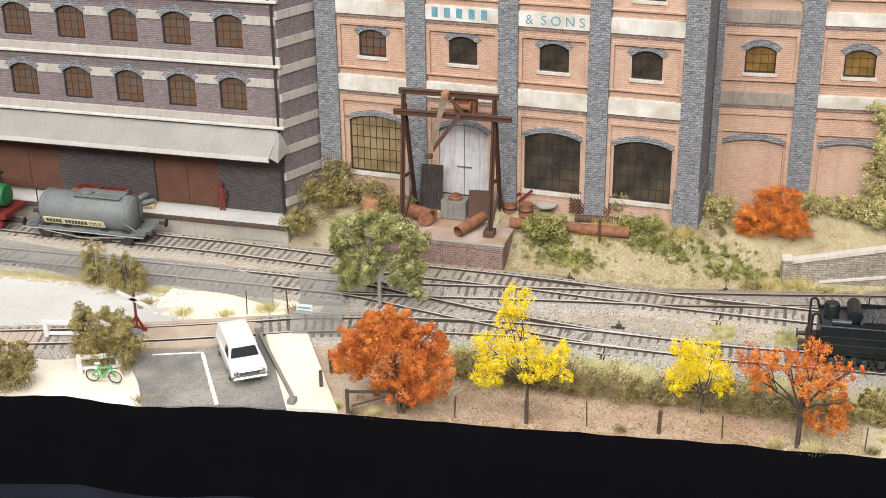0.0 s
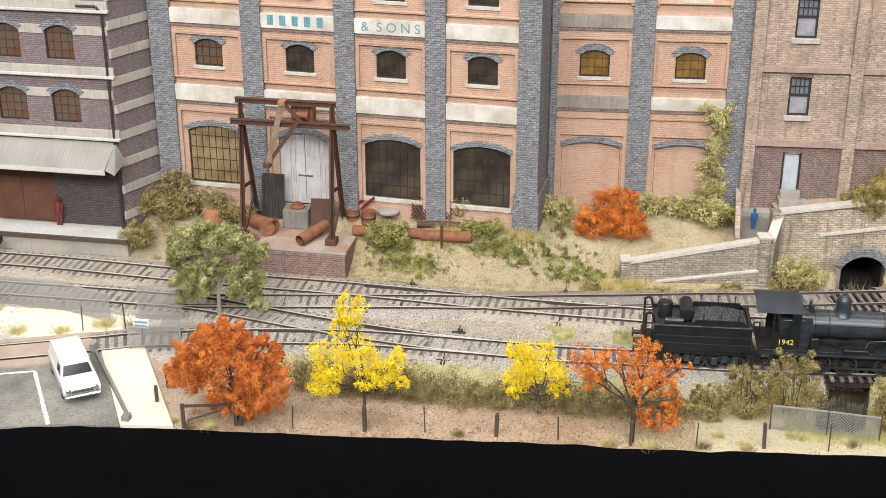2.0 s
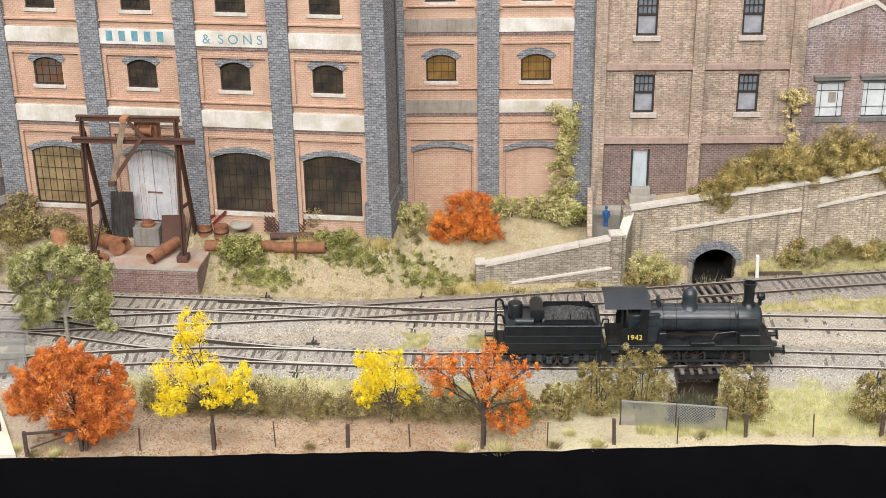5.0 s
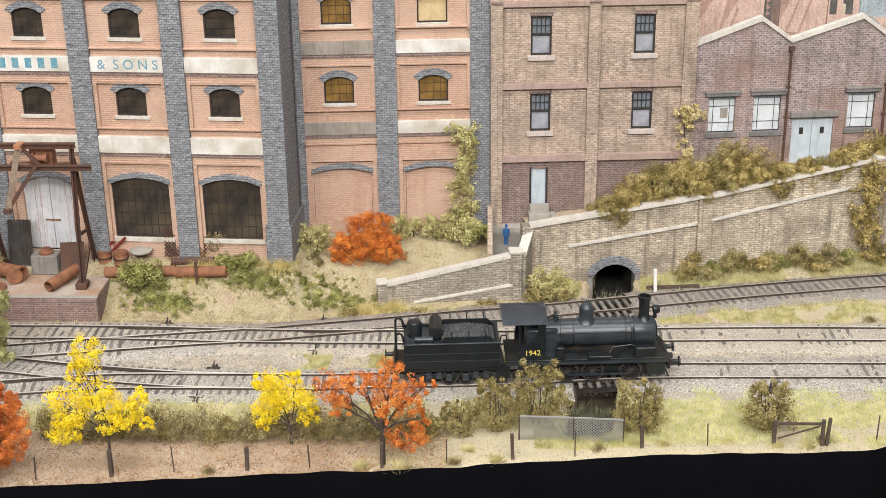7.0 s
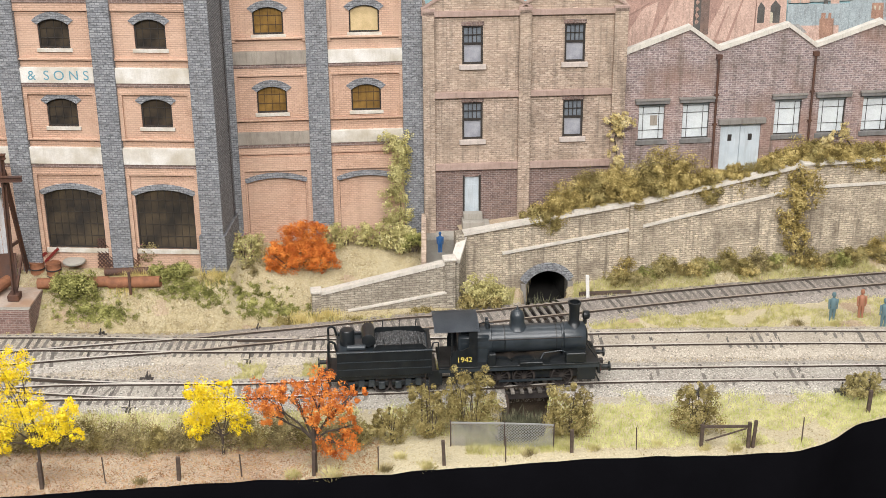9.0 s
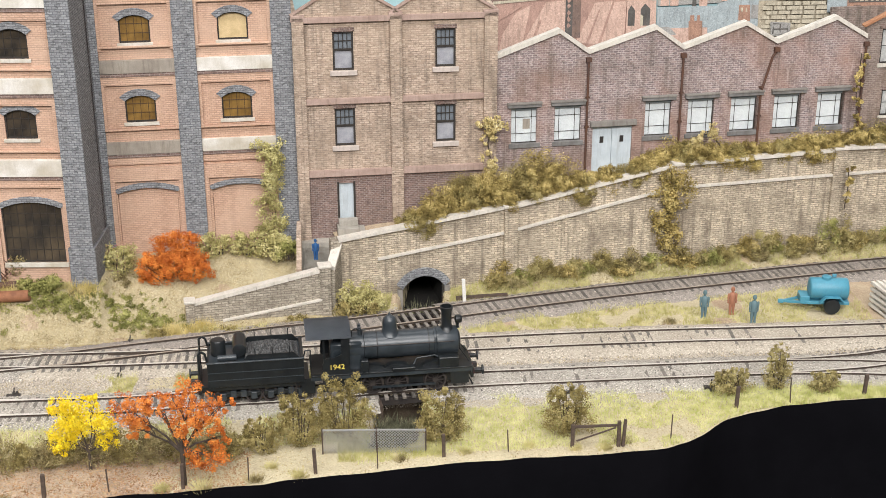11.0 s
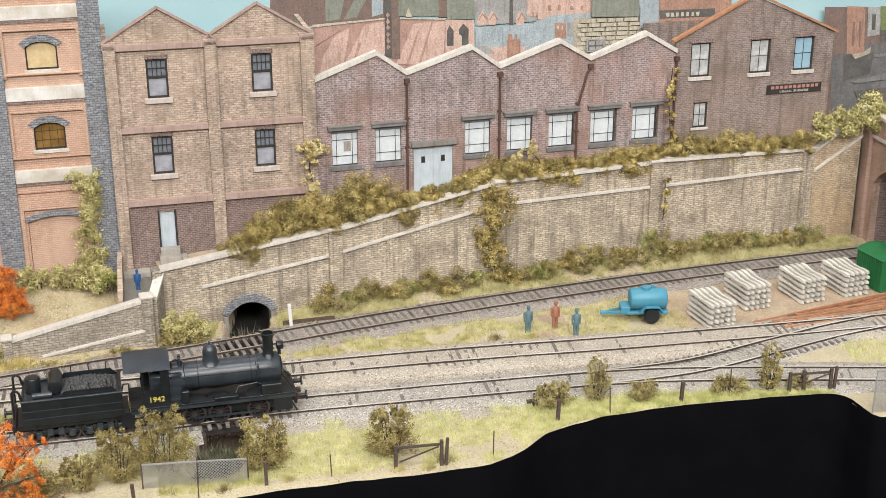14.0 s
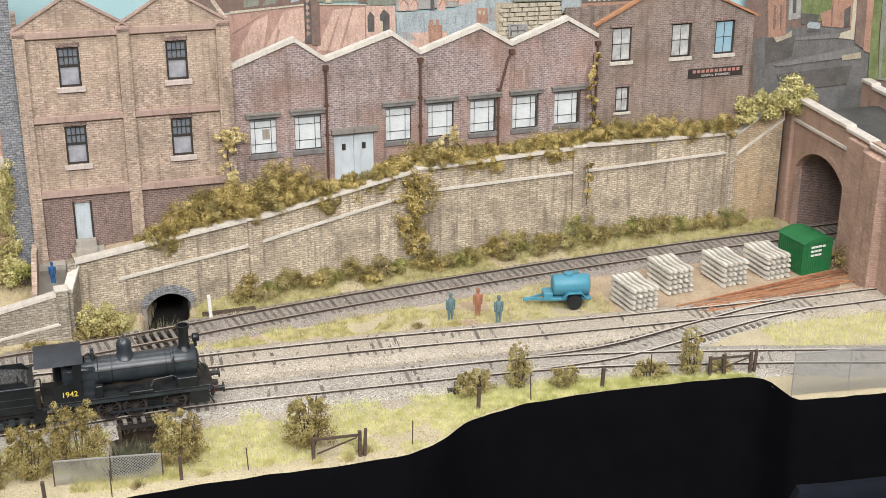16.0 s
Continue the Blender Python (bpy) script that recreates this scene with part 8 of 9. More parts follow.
def figure(x, y, z, m, label, k=0.92):
    bm = bmesh.new()
    for s in (-1.1, 1.1):
        lathe(bm, (s, 0, 0), [(1.1, 0), (0.9, 0.6), (0.75, 2), (1.1, 6), (1.2, 9.2)], 10)
        lathe(bm, (s * 2.5, 0, 0), [(0.5, 8.6), (0.7, 12), (0.8, 15.4), (0.4, 16)], 8)
    lathe(bm, (0, 0, 0), [(2.0, 9), (1.9, 11), (2.4, 15), (1.6, 16.4), (0.7, 16.8), (0.7, 17.4), (1.3, 18.2), (1.45, 19.4), (1.1, 20.6), (0.4, 21)], 12)
    tagged(part("figurine", bm, m, None, smooth=True, at=(x, y, z)), label, "figurine", "figurines").scale = (k, k, k)


M_FIGBLUE = plain("figurine_blue", (0.11, 0.18, 0.20), 0.7)
M_FIGROYAL = plain("figurine_royal_blue", (0.02, 0.09, 0.24), 0.7)
M_FIGRED = plain("figurine_red", (0.17, 0.035, 0.03), 0.7)
M_FIGBROWN = plain("figurine_brown", (0.34, 0.15, 0.09), 0.7)
figure(-507, 23.5, 10, M_FIGRED, "small plain figurine in red on the dock", 1.0)
figure(-52.5, 65, 23, M_FIGROYAL, "small plain figurine in blue on the path", 0.68)
figure(192, 10, -3, M_FIGBLUE, "small plain figurine in grey-blue beside the line")
figure(211, 14, -3, M_FIGBROWN, "small plain figurine in brown beside the line")
figure(221, 0, -3, M_FIGBLUE, "small plain figurine in grey-blue beside the line")


# ---- yard: water cart, sleepers, rails, shed ----
def water_cart():
    b = thing("water_cart", (269, 18, -3), -8, "sky-blue tank trailer with towbar and black tyres", "trailer")
    b.scale = (0.86, 0.86, 0.86)
    part("tank", lathe(bmesh.new(), (0, 0, 17), [(5, -14.5), (7.6, -13.8), (8.2, -13), (8.2, 13), (7.6, 13.8), (5, 14.5)], 24, "x"), M_BLUE, b, at=(6, 0, 0), smooth=True)
    part("filler_lid", lathe(bmesh.new(), (4, 0, 0), [(3.6, 24.6), (3.6, 26.6), (3.0, 27)], 16), M_BLUE, b, smooth=True)
    part("filler_handle", B(8, 11, -0.6, 0.6, 26, 28.6, bev=0.2), M_BLUE, b)
    part("chassis", B(-10, 21, -7, 7, 6.6, 8.8, bev=0.3), M_BLUE, b)
    part("tool_box", B(-15, -8, -6, 6, 7, 12.4, bev=0.3), M_BLUE, b)
    bm = bmesh.new()
    bar(bm, (-10, -6, 7.6), (-27, 0, 6), 1.4, 1.8)
    bar(bm, (-10, 6, 7.6), (-27, 0, 6), 1.4, 1.8)
    part("towbar", bm, M_BLUE, b)
    part("hitch", B(-30, -26, -1.4, 1.4, 4.6, 7.2, bev=0.3), M_BLUE, b)
    for s in (-1, 1):
        w = part("wheel", lathe(bmesh.new(), (0, 0, 0), [(2.6, -1.8), (5.6, -1.8), (6.1, -1), (6.1, 1), (5.6, 1.8), (2.6, 1.8)], 20, "y"), M_BLACK, b, "black rubber tyre", at=(8, 8.6 * s, 6), smooth=True)
        part("hub", lathe(bmesh.new(), (0, 0, 0), [(2.6, -1.2), (2.6, 1.2)], 14, "y"), M_CHROME, w)
        y0, y1 = (-10.8, -6.6) if s < 0 else (6.6, 10.8)
        bm = bmesh.new()
        for p, q in (((-1, 8.6), (3, 13)), ((3, 13), (13, 13)), ((13, 13), (17, 8.6))):
            prism(bm, [(p[0], p[1]), (q[0], q[1]), (q[0], q[1] + 0.9), (p[0], p[1] + 0.9)], y0, y1)
        part("mudguard", bm, M_BLUE, b)


water_cart()


def sleeper_stacks():
    bm = bmesh.new()
    prof = [(-15, 1.1, 1.6), (-12, 1.5, 2.0), (-8, 1.35, 1.75), (-3, 0.95, 1.2), (3, 0.95, 1.2), (8, 1.35, 1.75), (12, 1.5, 2.0), (15, 1.1, 1.6)]
    rings = [[bm.verts.new(v) for v in ((-w, y, 0), (w, y, 0), (w * 0.8, y, h), (-w * 0.8, y, h))] for y, w, h in prof]
    for p, q in zip(rings, rings[1:]):
        for i in range(4):
            bm.faces.new((p[i], p[(i + 1) % 4], q[(i + 1) % 4], q[i]))
    bm.faces.new(rings[0][::-1])
    bm.faces.new(rings[-1])
    me = mesh_of("sleeper", bm, M_SLEEPCONC)
    stick = mesh_of("spacer", B(-9.5, 9.5, -0.7, 0.7, 0, 0.55), M_POST)
    for x, y, cols, layers, rz in ((315, 8, 5, 5, 10), (350, 33, 5, 5, 9), (391, 37, 5, 5, 9), (425, 42, 5, 5, 9)):
        b = thing("sleeper_stack", (x, y, -3.2), rz, "neat stack of pale concrete railway sleepers", "sleeper stack", "sleeper stacks")
        for k in range(layers):
            for c in range(cols):
                put("sleeper", me, b, ((c - cols / 2 + 0.5) * 4.1 + RNG.uniform(-0.3, 0.3), RNG.uniform(-0.5, 0.5), 0.6 + k * 3.7), RNG.uniform(-1.5, 1.5))
            for yy in (-8, 8):
                put("spacer", stick, b, (0, yy, 0.05 + k * 3.7))
    b = thing("rail_pile", (0, 0, -2.6), 0, "pile of long rusty rails lying on the ground", "rails")
    for i, (p, q) in enumerate((((330, -13), (478, 24)), ((345, -10), (484, 11)), ((352, -6), (470, 14)), ((335, -17), (462, 6)), ((372, 2), (490, 20)), ((360, -12), (455, 24)), ((380, 6), (476, 28)), ((340, -4), (470, 30)), ((356, -16), (492, 2)), ((366, 4), (488, 32)))):
        part("steel_rail", bar(bmesh.new(), (p[0], p[1], 0.6 + 0.5 * (i % 3)), (q[0], q[1], 0.6 + 0.5 * ((i + 1) % 3)), 0.9, 1.0), M_RUSTPALE if i % 3 else M_RUST, b)


sleeper_stacks()


def shed():
    b = thing("corrugated_shed", (446, 30, -3.2), 12, "small green corrugated hut with curved roof", "hut")
    def sheet(x0, y0, x1, y1, h, n):
        bm = bmesh.new()
        dx, dy = x1 - x0, y1 - y0
        ln = math.hypot(dx, dy)
        nx, ny = dy / ln, -dx / ln
        rows = [[bm.verts.new((x0 + dx * i / n + nx * (0.35 if i % 2 else 0), y0 + dy * i / n + ny * (0.35 if i % 2 else 0), z)) for z in (0, h)] for i in range(n + 1)]
        for p, q in zip(rows, rows[1:]):
            bm.faces.new((p[0], q[0], q[1], p[1]))
        return bm
    part("front_wall", sheet(0, 0, 25, 0, 23, 26), M_GREEN, b)
    part("side_wall", sheet(0, 27, 0, 0, 23, 26), M_GREEN, b)
    part("side_wall", sheet(25, 0, 25, 27, 23, 26), M_GREEN, b)
    part("back_wall", sheet(25, 27, 0, 27, 23, 26), M_GREEN, b)
    bm = prism(bmesh.new(), [(-0.8, 22.6)] + arc(-0.8, 25.8, 23, 3.6, 10) + [(25.8, 22.6)], -1, 28)
    part("roof", bm, M_GREEN, b, "curved green roof", smooth=True)
    for r in range(3):
        for k in range(3 + (r == 0)):
            part("sign_bar", B(6 + 3.2 * k, 8.6 + 3.2 * k, -0.9, -0.5, 19 - 3 * r, 20.4 - 3 * r), M_WHITE, b, "white lettering bar")


shed()


# ---- road, crossing, car and front fences ----
def road():
    bm = slab([(-486, -150), (-478, -172), (-464, -190), (-450, -213.5), (-435, -210.4), (-407, -201.6), (-376, -198.4), (-373, -190), (-420, -124), (-450, -134)], -6, -1.6)
    tagged(part("road", bm, M_ASPHALT, None), "worn grey asphalt road with pale patches", "road", kind="structure")
    b = thing("road_marking", (0, 0, -1.55), 0, "white painted lines on the asphalt", "road marking")
    def line(p, q, w, n):
        bm = bmesh.new()
        p, q = Vector((*p, 0.05)), Vector((*q, 0.05))
        d = (q - p).normalized()
        s = Vector((-d.y, d.x, 0))
        rows = [[bm.verts.new(p.lerp(q, i / n) + s * k * w * RNG.uniform(0.75, 1.25)) for k in (-0.5, 0.5)] for i in range(n + 1)]
        for a, c in zip(rows, rows[1:]):
            bm.faces.new((a[0], a[1], c[1], c[0]))
        return bm
    part("stop_line", line((-470, -160.5), (-444, -151), 1.9, 16), M_WHITE, b)
    part("centre_line", line((-444, -151), (-412, -203), 2.1, 30), M_WHITE, b)
    k = thing("kerb", (0, 0, -3), 0, "pale concrete kerb with end block beside the road", "kerb")
    part("kerb_stone", bar(bmesh.new(), (-421, -123, 2), (-374, -190, 2), 1.7, 4), M_CONCDARK, k)
    part("end_block", B(-376, -372, -194.5, -189.5, 0, 5.0, bev=0.4), M_CONCDARK, k)
    part("start_block", B(-423, -420, -125, -120, 0, 7, bev=0.4), M_CONC, k)
    bm = slab([(-418, -121), (-396, -112), (-348, -194.2), (-375, -198)], -6, -0.9)
    tagged(part("footpath", bm, M_SAND, None), "pale sandy footpath beside the road", "path", kind="structure")
    c = thing("level_crossing", (0, 0, -0.5), 0, "timber level crossing boards between the rails", "crossing")
    xy, th = spline(T1)
    sel = [(p, a) for p, a in zip(xy, th) if -512 < p[0] < -424]
    pp, aa = np.array([s[0] for s in sel]), np.array([s[1] for s in sel])
    for off, w in ((-5, 1.9), (-1, 1.9), (3, 1.9), (6, 1.0), (-13, 2.0), (-17, 2.0), (13, 2.0)):
        part("board", sweep(pp, aa, [(-w, -1.5), (w, -1.5), (w, 0.15), (-w, 0.15)], off), mat("crossing_board", (0.52, 0.42, 0.33), (0.44, 0.35, 0.27), 0.1) if off == -5 else bpy.data.materials["crossing_board"], c)
    sg = thing("crossing_sign", (-491, -137, -3), 0, "red and white railway crossing signal with crossed boards", "crossing sign")
    bm = bmesh.new()
    tube(bm, [(0, 0, 0), (0, 0, 26)], 0.8, 8)
    part("post", bm, M_RED, sg)
    for s in (-1, 1):
        part("cross_board", bar(bmesh.new(), (-10, -1.2, 23 - 4 * s), (10, -1.2, 23 + 4 * s), 0.5, 2.4), M_WHITE, sg)
        bm = bmesh.new()
        bar(bm, (s * 6, 0, 1), (0, 0, 12), 0.9, 1.3)
        part("leg", bm, M_RED, sg)
    part("lower_bar", B(-6, 6, -0.6, 0.6, 3, 5), M_RED, sg)
    part("signal_box", B(1.5, 5, -0.4, 0.8, 17, 19, bev=0.3), M_WIRE, sg)
    part("plate", B(-2, 6, -6, -5.4, -1, 7, bev=0.2), M_GREYPANE, sg)
    s2 = thing("notice_board", (-397, -110, -3), 0, "small white notice on a thin post", "sign")
    part("post", tube(bmesh.new(), [(0, 0, 0), (0, 0, 16)], 0.5, 6), M_POST, s2)
    part("plate", B(-5, 5, -0.9, -0.4, 12, 18, bev=0.2), M_WHITE, s2)
    part("text_bar", B(-4, 4, -1.05, -0.92, 15.4, 16.4), M_LETTER, s2)
    part("text_bar", B(-4, 3, -1.05, -0.92, 13.4, 14.2), M_LETTER, s2)
    for x, y, w, rz in ((-528, -152, 24, 12), (-490, -184, 21, 22)):
        t = thing("white_barrier", (x, y, -3), rz, "short white painted timber barrier", "barrier", "white barriers")
        part("rail", B(-w / 2, w / 2, -0.9, 0.9, 9, 11.4, bev=0.2), M_WHITE, t)
        part("rail", B(-w / 2, w / 2, -0.9, 0.9, 2.6, 4.4, bev=0.2), M_WHITE, t)
        for s in (-1, 1):
            part("post", B(s * w / 2 - 1.4, s * w / 2 + 1.4, -1.3, 1.3, 0, 11.6, bev=0.2), M_WHITE, t)
    t = thing("plank_walk", (-556, -168, -2.4), 16, "weathered timber plank walkway beside the line", "boards")
    for k in range(7):
        part("plank", B(-16 + 4.6 * k, -12 + 4.6 * k, -14, 14, 0, 1.2, bev=0.15), bpy.data.materials["crossing_board"], t)


road()


def bicycle():
    b = thing("bicycle", (-482, -194, -2.6), 4, "green bicycle leaning beside the white barrier", "bicycle")
    for x in (-6.5, 6.5):
        bm = bmesh.new()
        n = 24
        tube(bm, [(x + 3.7 * math.cos(2 * math.pi * k / n), 0, 4 + 3.7 * math.sin(2 * math.pi * k / n)) for k in range(n + 1)], 0.36, 5)
        w = part("wheel", bm, M_INK, b)
        bm = bmesh.new()
        for k in range(8):
            a = 2 * math.pi * k / 8
            cyl(bm, (x, 0, 4), (x + 3.6 * math.cos(a), 0, 4 + 3.6 * math.sin(a)), 0.1, 0.1, 4)
        part("spoke_ring", bm, M_WIRE, w)
        bm = bmesh.new()
        tube(bm, [(x + 4.3 * math.cos(a), 0, 4 + 4.3 * math.sin(a)) for a in [math.pi * (0.05 + 0.9 * k / 10) for k in range(11)]], 0.4, 5)
        part("mudguard", bm, M_WHITE, w)
    bm = bmesh.new()
    tube(bm, [(-6.5, 0, 4), (-1, 0, 3.4), (4.4, 0, 9.6), (-2.4, 0, 8.6), (-6.5, 0, 4)], 0.5, 6)
    tube(bm, [(-1, 0, 3.4), (-2.8, 0, 11)], 0.5, 6)
    tube(bm, [(6.5, 0, 4), (4.2, 0, 11.8)], 0.5, 6)
    part("bike_frame", bm, M_BIKE, b)
    part("handlebar", tube(bmesh.new(), [(3.2, -2.6, 12.4), (4.2, -1.6, 12), (4.2, 1.6, 12), (3.2, 2.6, 12.4)], 0.35, 5), M_CHROME, b)
    part("saddle", B(-4.6, -1.4, -0.9, 0.9, 10.8, 11.8, bev=0.4), M_WHITE, b)


bicycle()


def car():
    rz = math.degrees(math.atan2(-48, 33))
    b = thing("station_wagon", (-417, -158.5, -1.5), rz, "white 1960s panel van parked on the road", "car")
    b.scale = (0.92, 0.92, 0.92)
    # local x points to the bonnet
    prof = [(-25, 5), (-26, 7.5), (-25.6, 11), (-24.5, 11.8), (14.6, 11.2), (25, 10.3), (26.6, 9.4), (27, 7), (25.2, 4.6), (24, 4), (-24, 4)]
    def loft(poly, half, tuck, top):
        bm = bmesh.new()
        rows = []
        for s, k in ((-half, tuck), (-half * 0.98, 1.0), (half * 0.98, 1.0), (half, tuck)):
            cx, cz = 0, 8
            rows.append([bm.verts.new((cx + (x - cx) * (1 if abs(s) < half * 0.99 else 0.985), s, cz + (z - cz) * (1 if abs(s) < half * 0.99 else k))) for x, z in poly])
        n = len(poly)
        for a, c in zip(rows, rows[1:]):
            for i in range(n):
                bm.faces.new((a[i], a[(i + 1) % n], c[(i + 1) % n], c[i]))
        bm.faces.new(rows[0][::-1])
        bm.faces.new(rows[-1])
        return bm
    body = part("body", loft(prof, 10.6, 0.72, 0), M_CARWHITE, b, "glossy white bodywork", smooth=True)
    bm = bmesh.new()
    roof = [(-25, 11.4, 9.9), (-24, 17.6, 8.6), (-20, 18.6, 8.3), (8, 18.6, 8.2), (10.6, 18, 8.2), (15, 11.0, 9.7)]
    rows = [[bm.verts.new((x, -w, z)), bm.verts.new((x, -w * 0.8, z + 0.5 if 0 < i < 5 else z)), bm.verts.new((x, w * 0.8, z + 0.5 if 0 < i < 5 else z)), bm.verts.new((x, w, z))] for i, (x, z, w) in enumerate(roof)]
    for a, c in zip(rows, rows[1:]):
        for i in range(3):
            bm.faces.new((a[i], a[i + 1], c[i + 1], c[i]))
    for k in (0, 3):
        bm.faces.new([r[k] for r in rows])
    part("roof_panel", bm, M_CARWHITE, b, smooth=True)
    ws = bmesh.new()
    q = [(11.1, -7.0, 17.3), (11.1, 7.0, 17.3), (14.2, 8.4, 12.2), (14.2, -8.4, 12.2)]
    ws.faces.new([ws.verts.new((x + 0.45, y, z + 0.3)) for x, y, z in q])
    bmesh.ops.solidify(ws, geom=ws.faces[:], thickness=0.3)
    part("windscreen", ws, M_GLASS, b, "dark windscreen")
    for s in (-1, 1):
        sg = bmesh.new()
        sg.faces.new([sg.verts.new((x, s * w, z)) for x, z, w in ((3, 17, 8.75), (9.8, 17, 8.7), (12.6, 12.4, 9.75), (3, 12.4, 9.75))])
        bmesh.ops.solidify(sg, geom=sg.faces[:], thickness=0.2)
        part("side_window", sg, M_GLASS, b)
        for x in (-15.5, 16.5):
            w = part("wheel", lathe(bmesh.new(), (0, 0, 0), [(1.6, -1.3), (3.6, -1.3), (3.9, -0.8), (3.9, 0.8), (3.6, 1.3), (1.6, 1.3)], 18, "y"), M_BLACK, b, "black tyre", at=(x, 9.4 * s, 3.9), smooth=True)
            part("hubcap", lathe(bmesh.new(), (0, 0, 0), [(2.0, -1.5), (2.0, 1.5)], 14, "y"), M_CHROME, w)
        part("headlight", lathe(bmesh.new(), (0, 7.8 * s, 8.4), [(1.5, 26), (1.6, 27.4), (1.1, 27.8)], 14, "x"), M_CHROME, b, smooth=True)
    part("grille", B(26.2, 27.5, -6, 6, 7.2, 9.4, bev=0.2), M_CHROME, b, "bright metal grille")
    for k in range(4):
        part("grille_bar", B(27.5, 27.7, -6, 6, 7.4 + 0.5 * k, 7.6 + 0.5 * k), M_INK, b)
    part("bumper", B(26.4, 28.6, -10.4, 10.4, 4.4, 6.2, bev=0.6), M_CHROME, b, "chrome bumper")
    part("bumper", B(-27.4, -25.2, -10.4, 10.4, 4.4, 6.2, bev=0.6), M_CHROME, b)


car()


def mesh_fence(pts, h, label, rail=True, step=1.6):
    """Wire mesh between thin posts."""
    b = thing("mesh_fence", (0, 0, 0), 0, label, "fence", "wire fences")
    for (x0, y0), (x1, y1) in zip(pts, pts[1:]):
        ln = math.hypot(x1 - x0, y1 - y0)
        at = lambda s, z: (x0 + (x1 - x0) * s / ln, y0 + (y1 - y0) * s / ln, z)
        bm = bmesh.new()
        n = int((ln + h) / step)
        for k in range(n):
            s0 = k * step - h
            lo, hi = max(0, -s0), min(h, ln - s0)
            if hi - lo > 0.3:
                bar(bm, at(s0 + lo, -3 + lo), at(s0 + hi, -3 + hi), 0.24, 0.24)
                bar(bm, at(ln - s0 - lo, -3 + lo), at(ln - s0 - hi, -3 + hi), 0.24, 0.24)
        tagged(part("wire_mesh", bm, M_WIRE, b, "fine grey wire mesh"), kind="stuff")
        if rail:
            part("top_rail", bar(bmesh.new(), at(0, h - 3), at(ln, h - 3), 0.7, 0.7), M_WIRE, b)
    for x, y in pts:
        part("post", tube(bmesh.new(), [(x, y, -5), (x, y, h - 2)], 0.4, 6), M_WIRE if rail != 2 else M_POST, b)


mesh_fence([(-640, -66), (-600, -70), (-556, -76), (-497, -72), (-460, -74), (-428, -84)], 18, "sagging grey wire mesh fence beside the siding")
mesh_fence([(-412, -78), (-388, -72)], 22, "grey wire mesh gate panel by the siding")
mesh_fence([(-404, -100), (-380, -96)], 15, "grey wire mesh gate panel by the siding")
mesh_fence([(-402, -118), (-374, -112)], 16, "grey wire mesh panel beside the footpath")
mesh_fence([(-48, -140), (-20, -141.5), (5.5, -143.5)], 13.5, "grey wire mesh panels between dark posts across the ditch", 2)
mesh_fence([(358.5, -132), (393, -133), (440, -136)], 26, "tall grey wire mesh fence at the front edge", True)


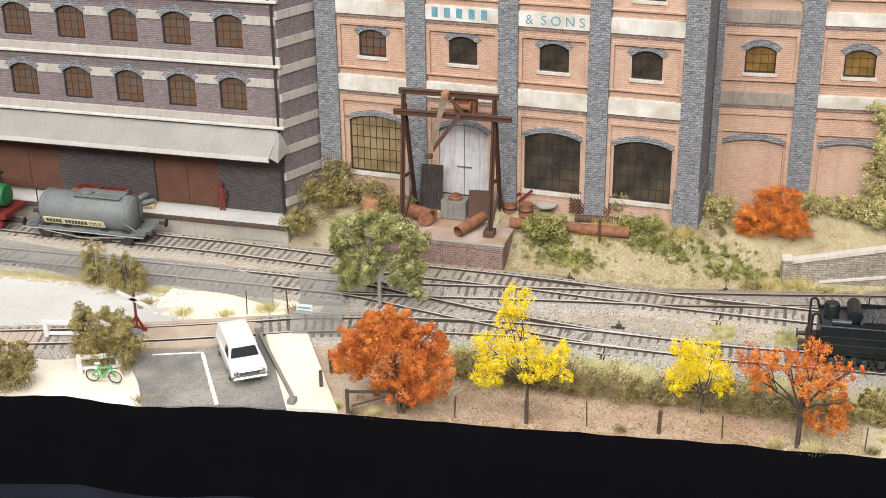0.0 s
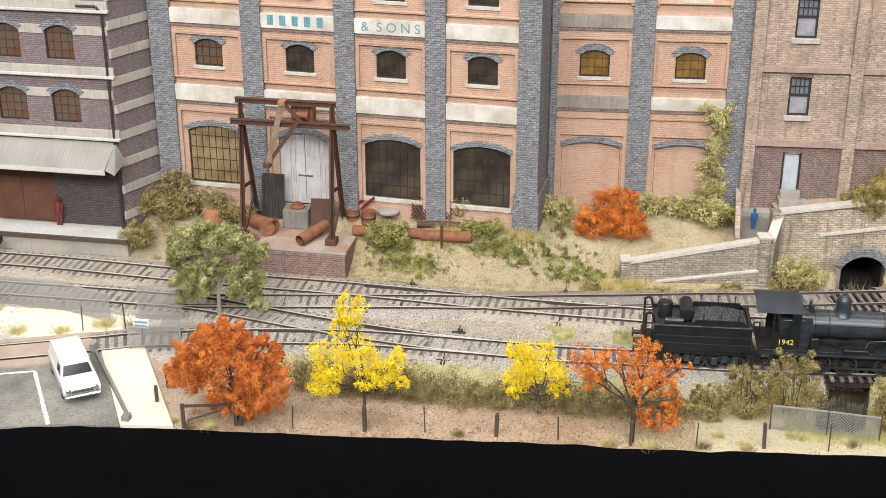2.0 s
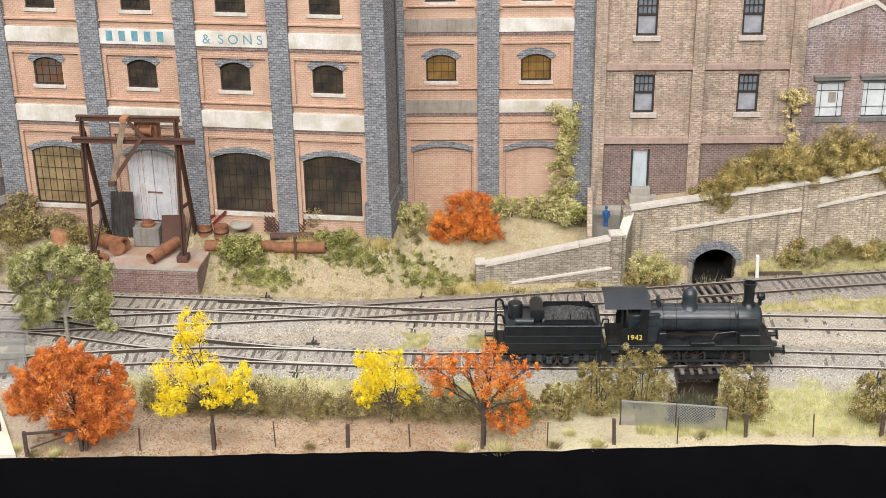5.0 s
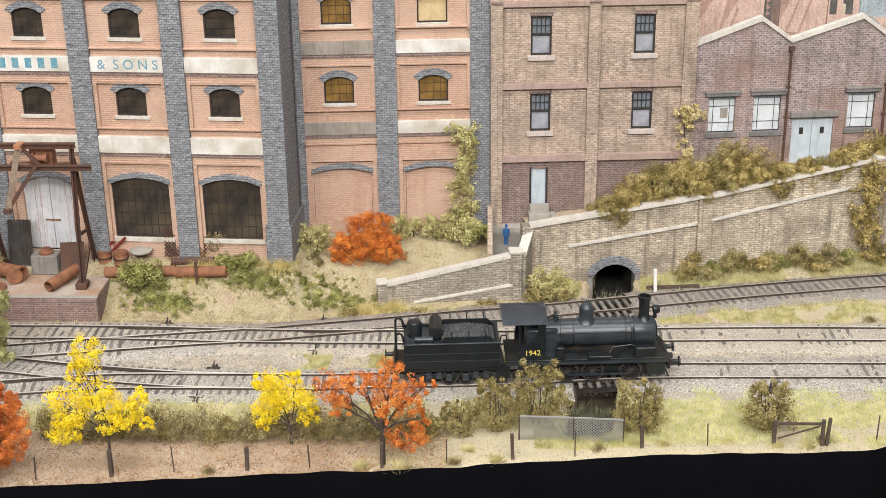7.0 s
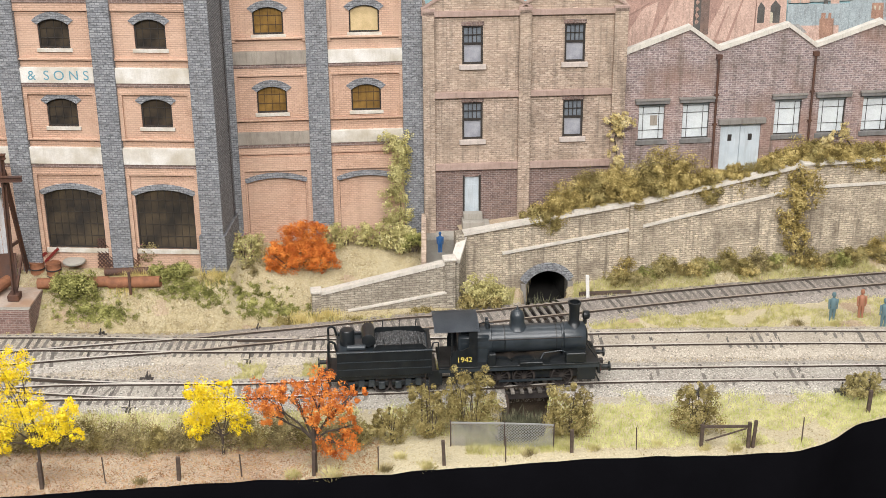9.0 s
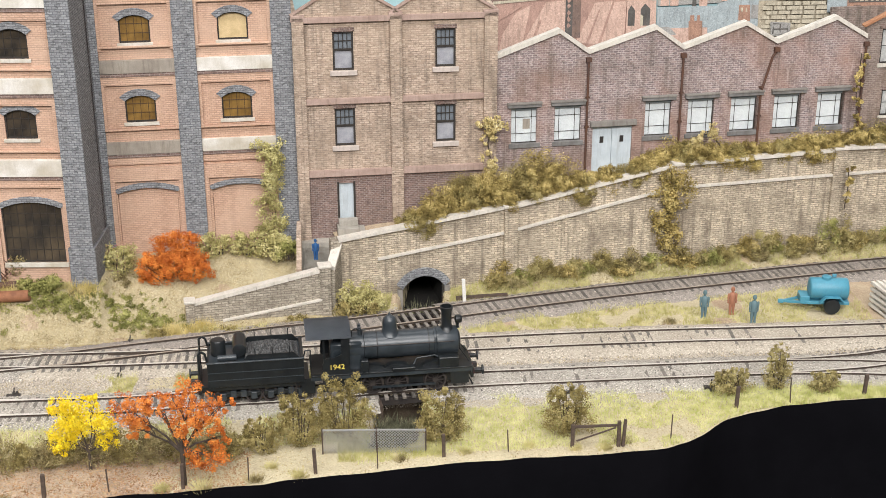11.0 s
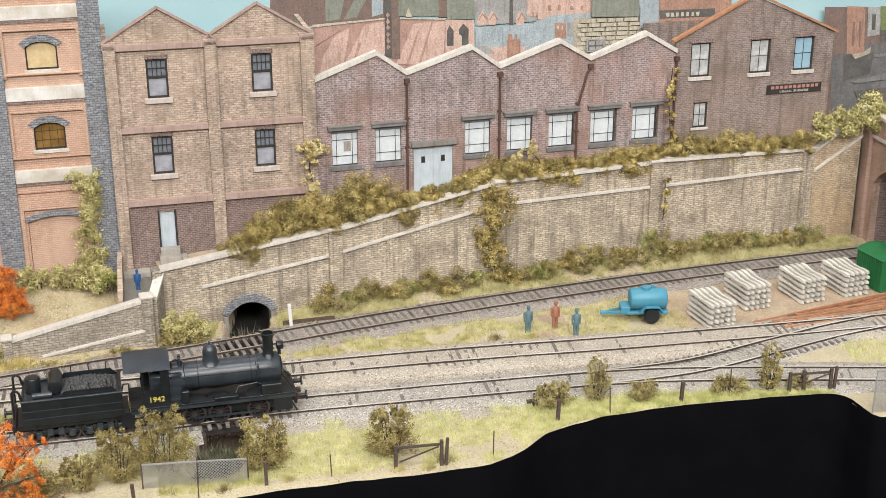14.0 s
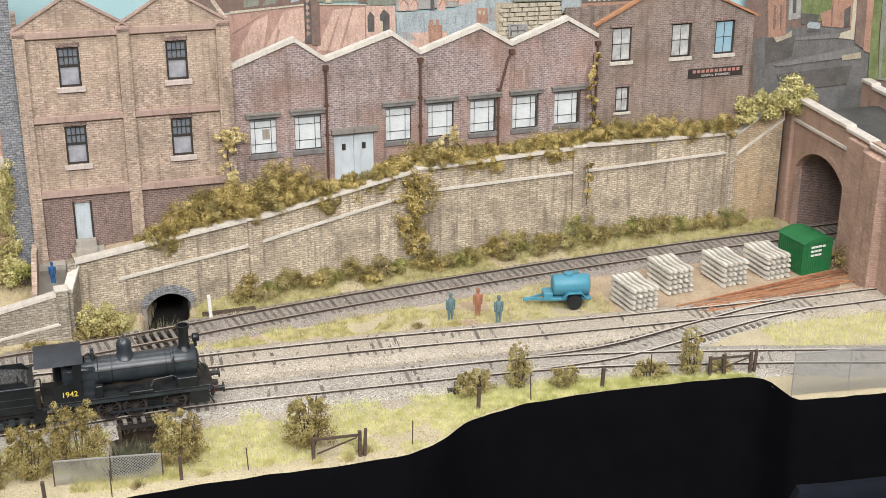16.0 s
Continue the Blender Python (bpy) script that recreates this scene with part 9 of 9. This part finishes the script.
def posts():
    spots = [(-185, -170, 13, 1.6), (-251.5, -178.5, 15, 1.5), (-117.5, -166.5, 14, 1.4), (-51.5, -159, 14, 1.5), (14.5, -149, 13, 1.5), (180, -108, 13, 1.6), (256, -99, 13, 1.6), (331, -100, 14, 1.6), (-366, -153, 14, 1.4), (-365, -172, 12, 1.3), (-357, -130, 14, 1.4),
             (-289, -181, 13, 0.6), (-221, -174, 15, 0.5), (-153.5, -169, 13, 0.6), (-85, -165, 14, 0.5), (-20, -156, 15, 0.5), (48.5, -146, 13, 0.5), (136, -139, 15, 0.5), (212, -104, 16, 0.5), (-415, -92, 18, 0.6), (-440, -96, 16, 0.5), (286, -98, 18, 0.5)]
    for x, y, h, w in spots:
        z = ground_z(x, y) - 2
        r = w * 0.6
        bm = B(-r, r, -r, r, 0, h + 2, bev=0.12, lean=RNG.uniform(-0.8, 0.8))
        wooden = w > 1
        tagged(part("fence_post", bm, M_POST, None, at=(x, y, z)), "dark weathered wooden fence post" if wooden else "thin rusty wire stake", "fence post", "fence posts" if wooden else "wire stakes")
    for x0, y0, x1, y1 in ((-344, -190, -318, -184), (82.5, -143.5, 107, -143.5), (322, -100, 347, -101)):
        g = thing("timber_gate", (x0, y0, -4), math.degrees(math.atan2(y1 - y0, x1 - x0)), "dark timber rail gate between posts", "gate", "timber gates")
        ln = math.hypot(x1 - x0, y1 - y0)
        part("post", B(-0.9, 0.9, -0.9, 0.9, 0, 14, bev=0.12), M_POST, g)
        part("post", B(ln - 0.9, ln + 0.9, -0.9, 0.9, 0, 15, bev=0.12), M_POST, g)
        part("post", B(ln + 1.6, ln + 3.2, -0.8, 0.8, 0, 16, bev=0.12, lean=0.8), M_POST, g)
        part("rail", B(0.9, ln - 0.9, -0.5, 0.5, 12, 13.4, bev=0.12), M_POST, g)
        part("diagonal", bar(bmesh.new(), (2, 0, 4.2), (ln - 1.5, 0, 11.4), 0.6, 0.7), M_POST, g)
    tagged(part("marker_post", B(42, 44.2, 44.5, 46, -3, 14, bev=0.2, lean=-0.8), M_WHITE, None), "white painted wooden marker post", "post")
    tagged(part("marker_post", B(-104, -101.6, -53.2, -51.8, -4, 9, bev=0.2), M_WHITE, None), "short white marker post between lines", "post")
    tagged(part("timber_baulk", bar(bmesh.new(), (38, 50, -1.5), (72, 52, -1.2), 2.6, 2.6), M_POST, None), "dark old timber baulk on grass", "timber")
    bm = bmesh.new()
    for _ in range(60):
        a, r = RNG.uniform(0, 6.28), RNG.uniform(0, 9)
        box(bm, 203 + r * math.cos(a) - 0.7, 203 + r * math.cos(a) + 0.7, 4 + r * 0.5 * math.sin(a) - 0.5, 4 + r * 0.5 * math.sin(a) + 0.5, -4, -2.6 + (9 - r) * 0.22)
    tagged(part("rubble_heap", bm, M_DIRT, None), "small heap of brown earth and rubble", "heap")


posts()
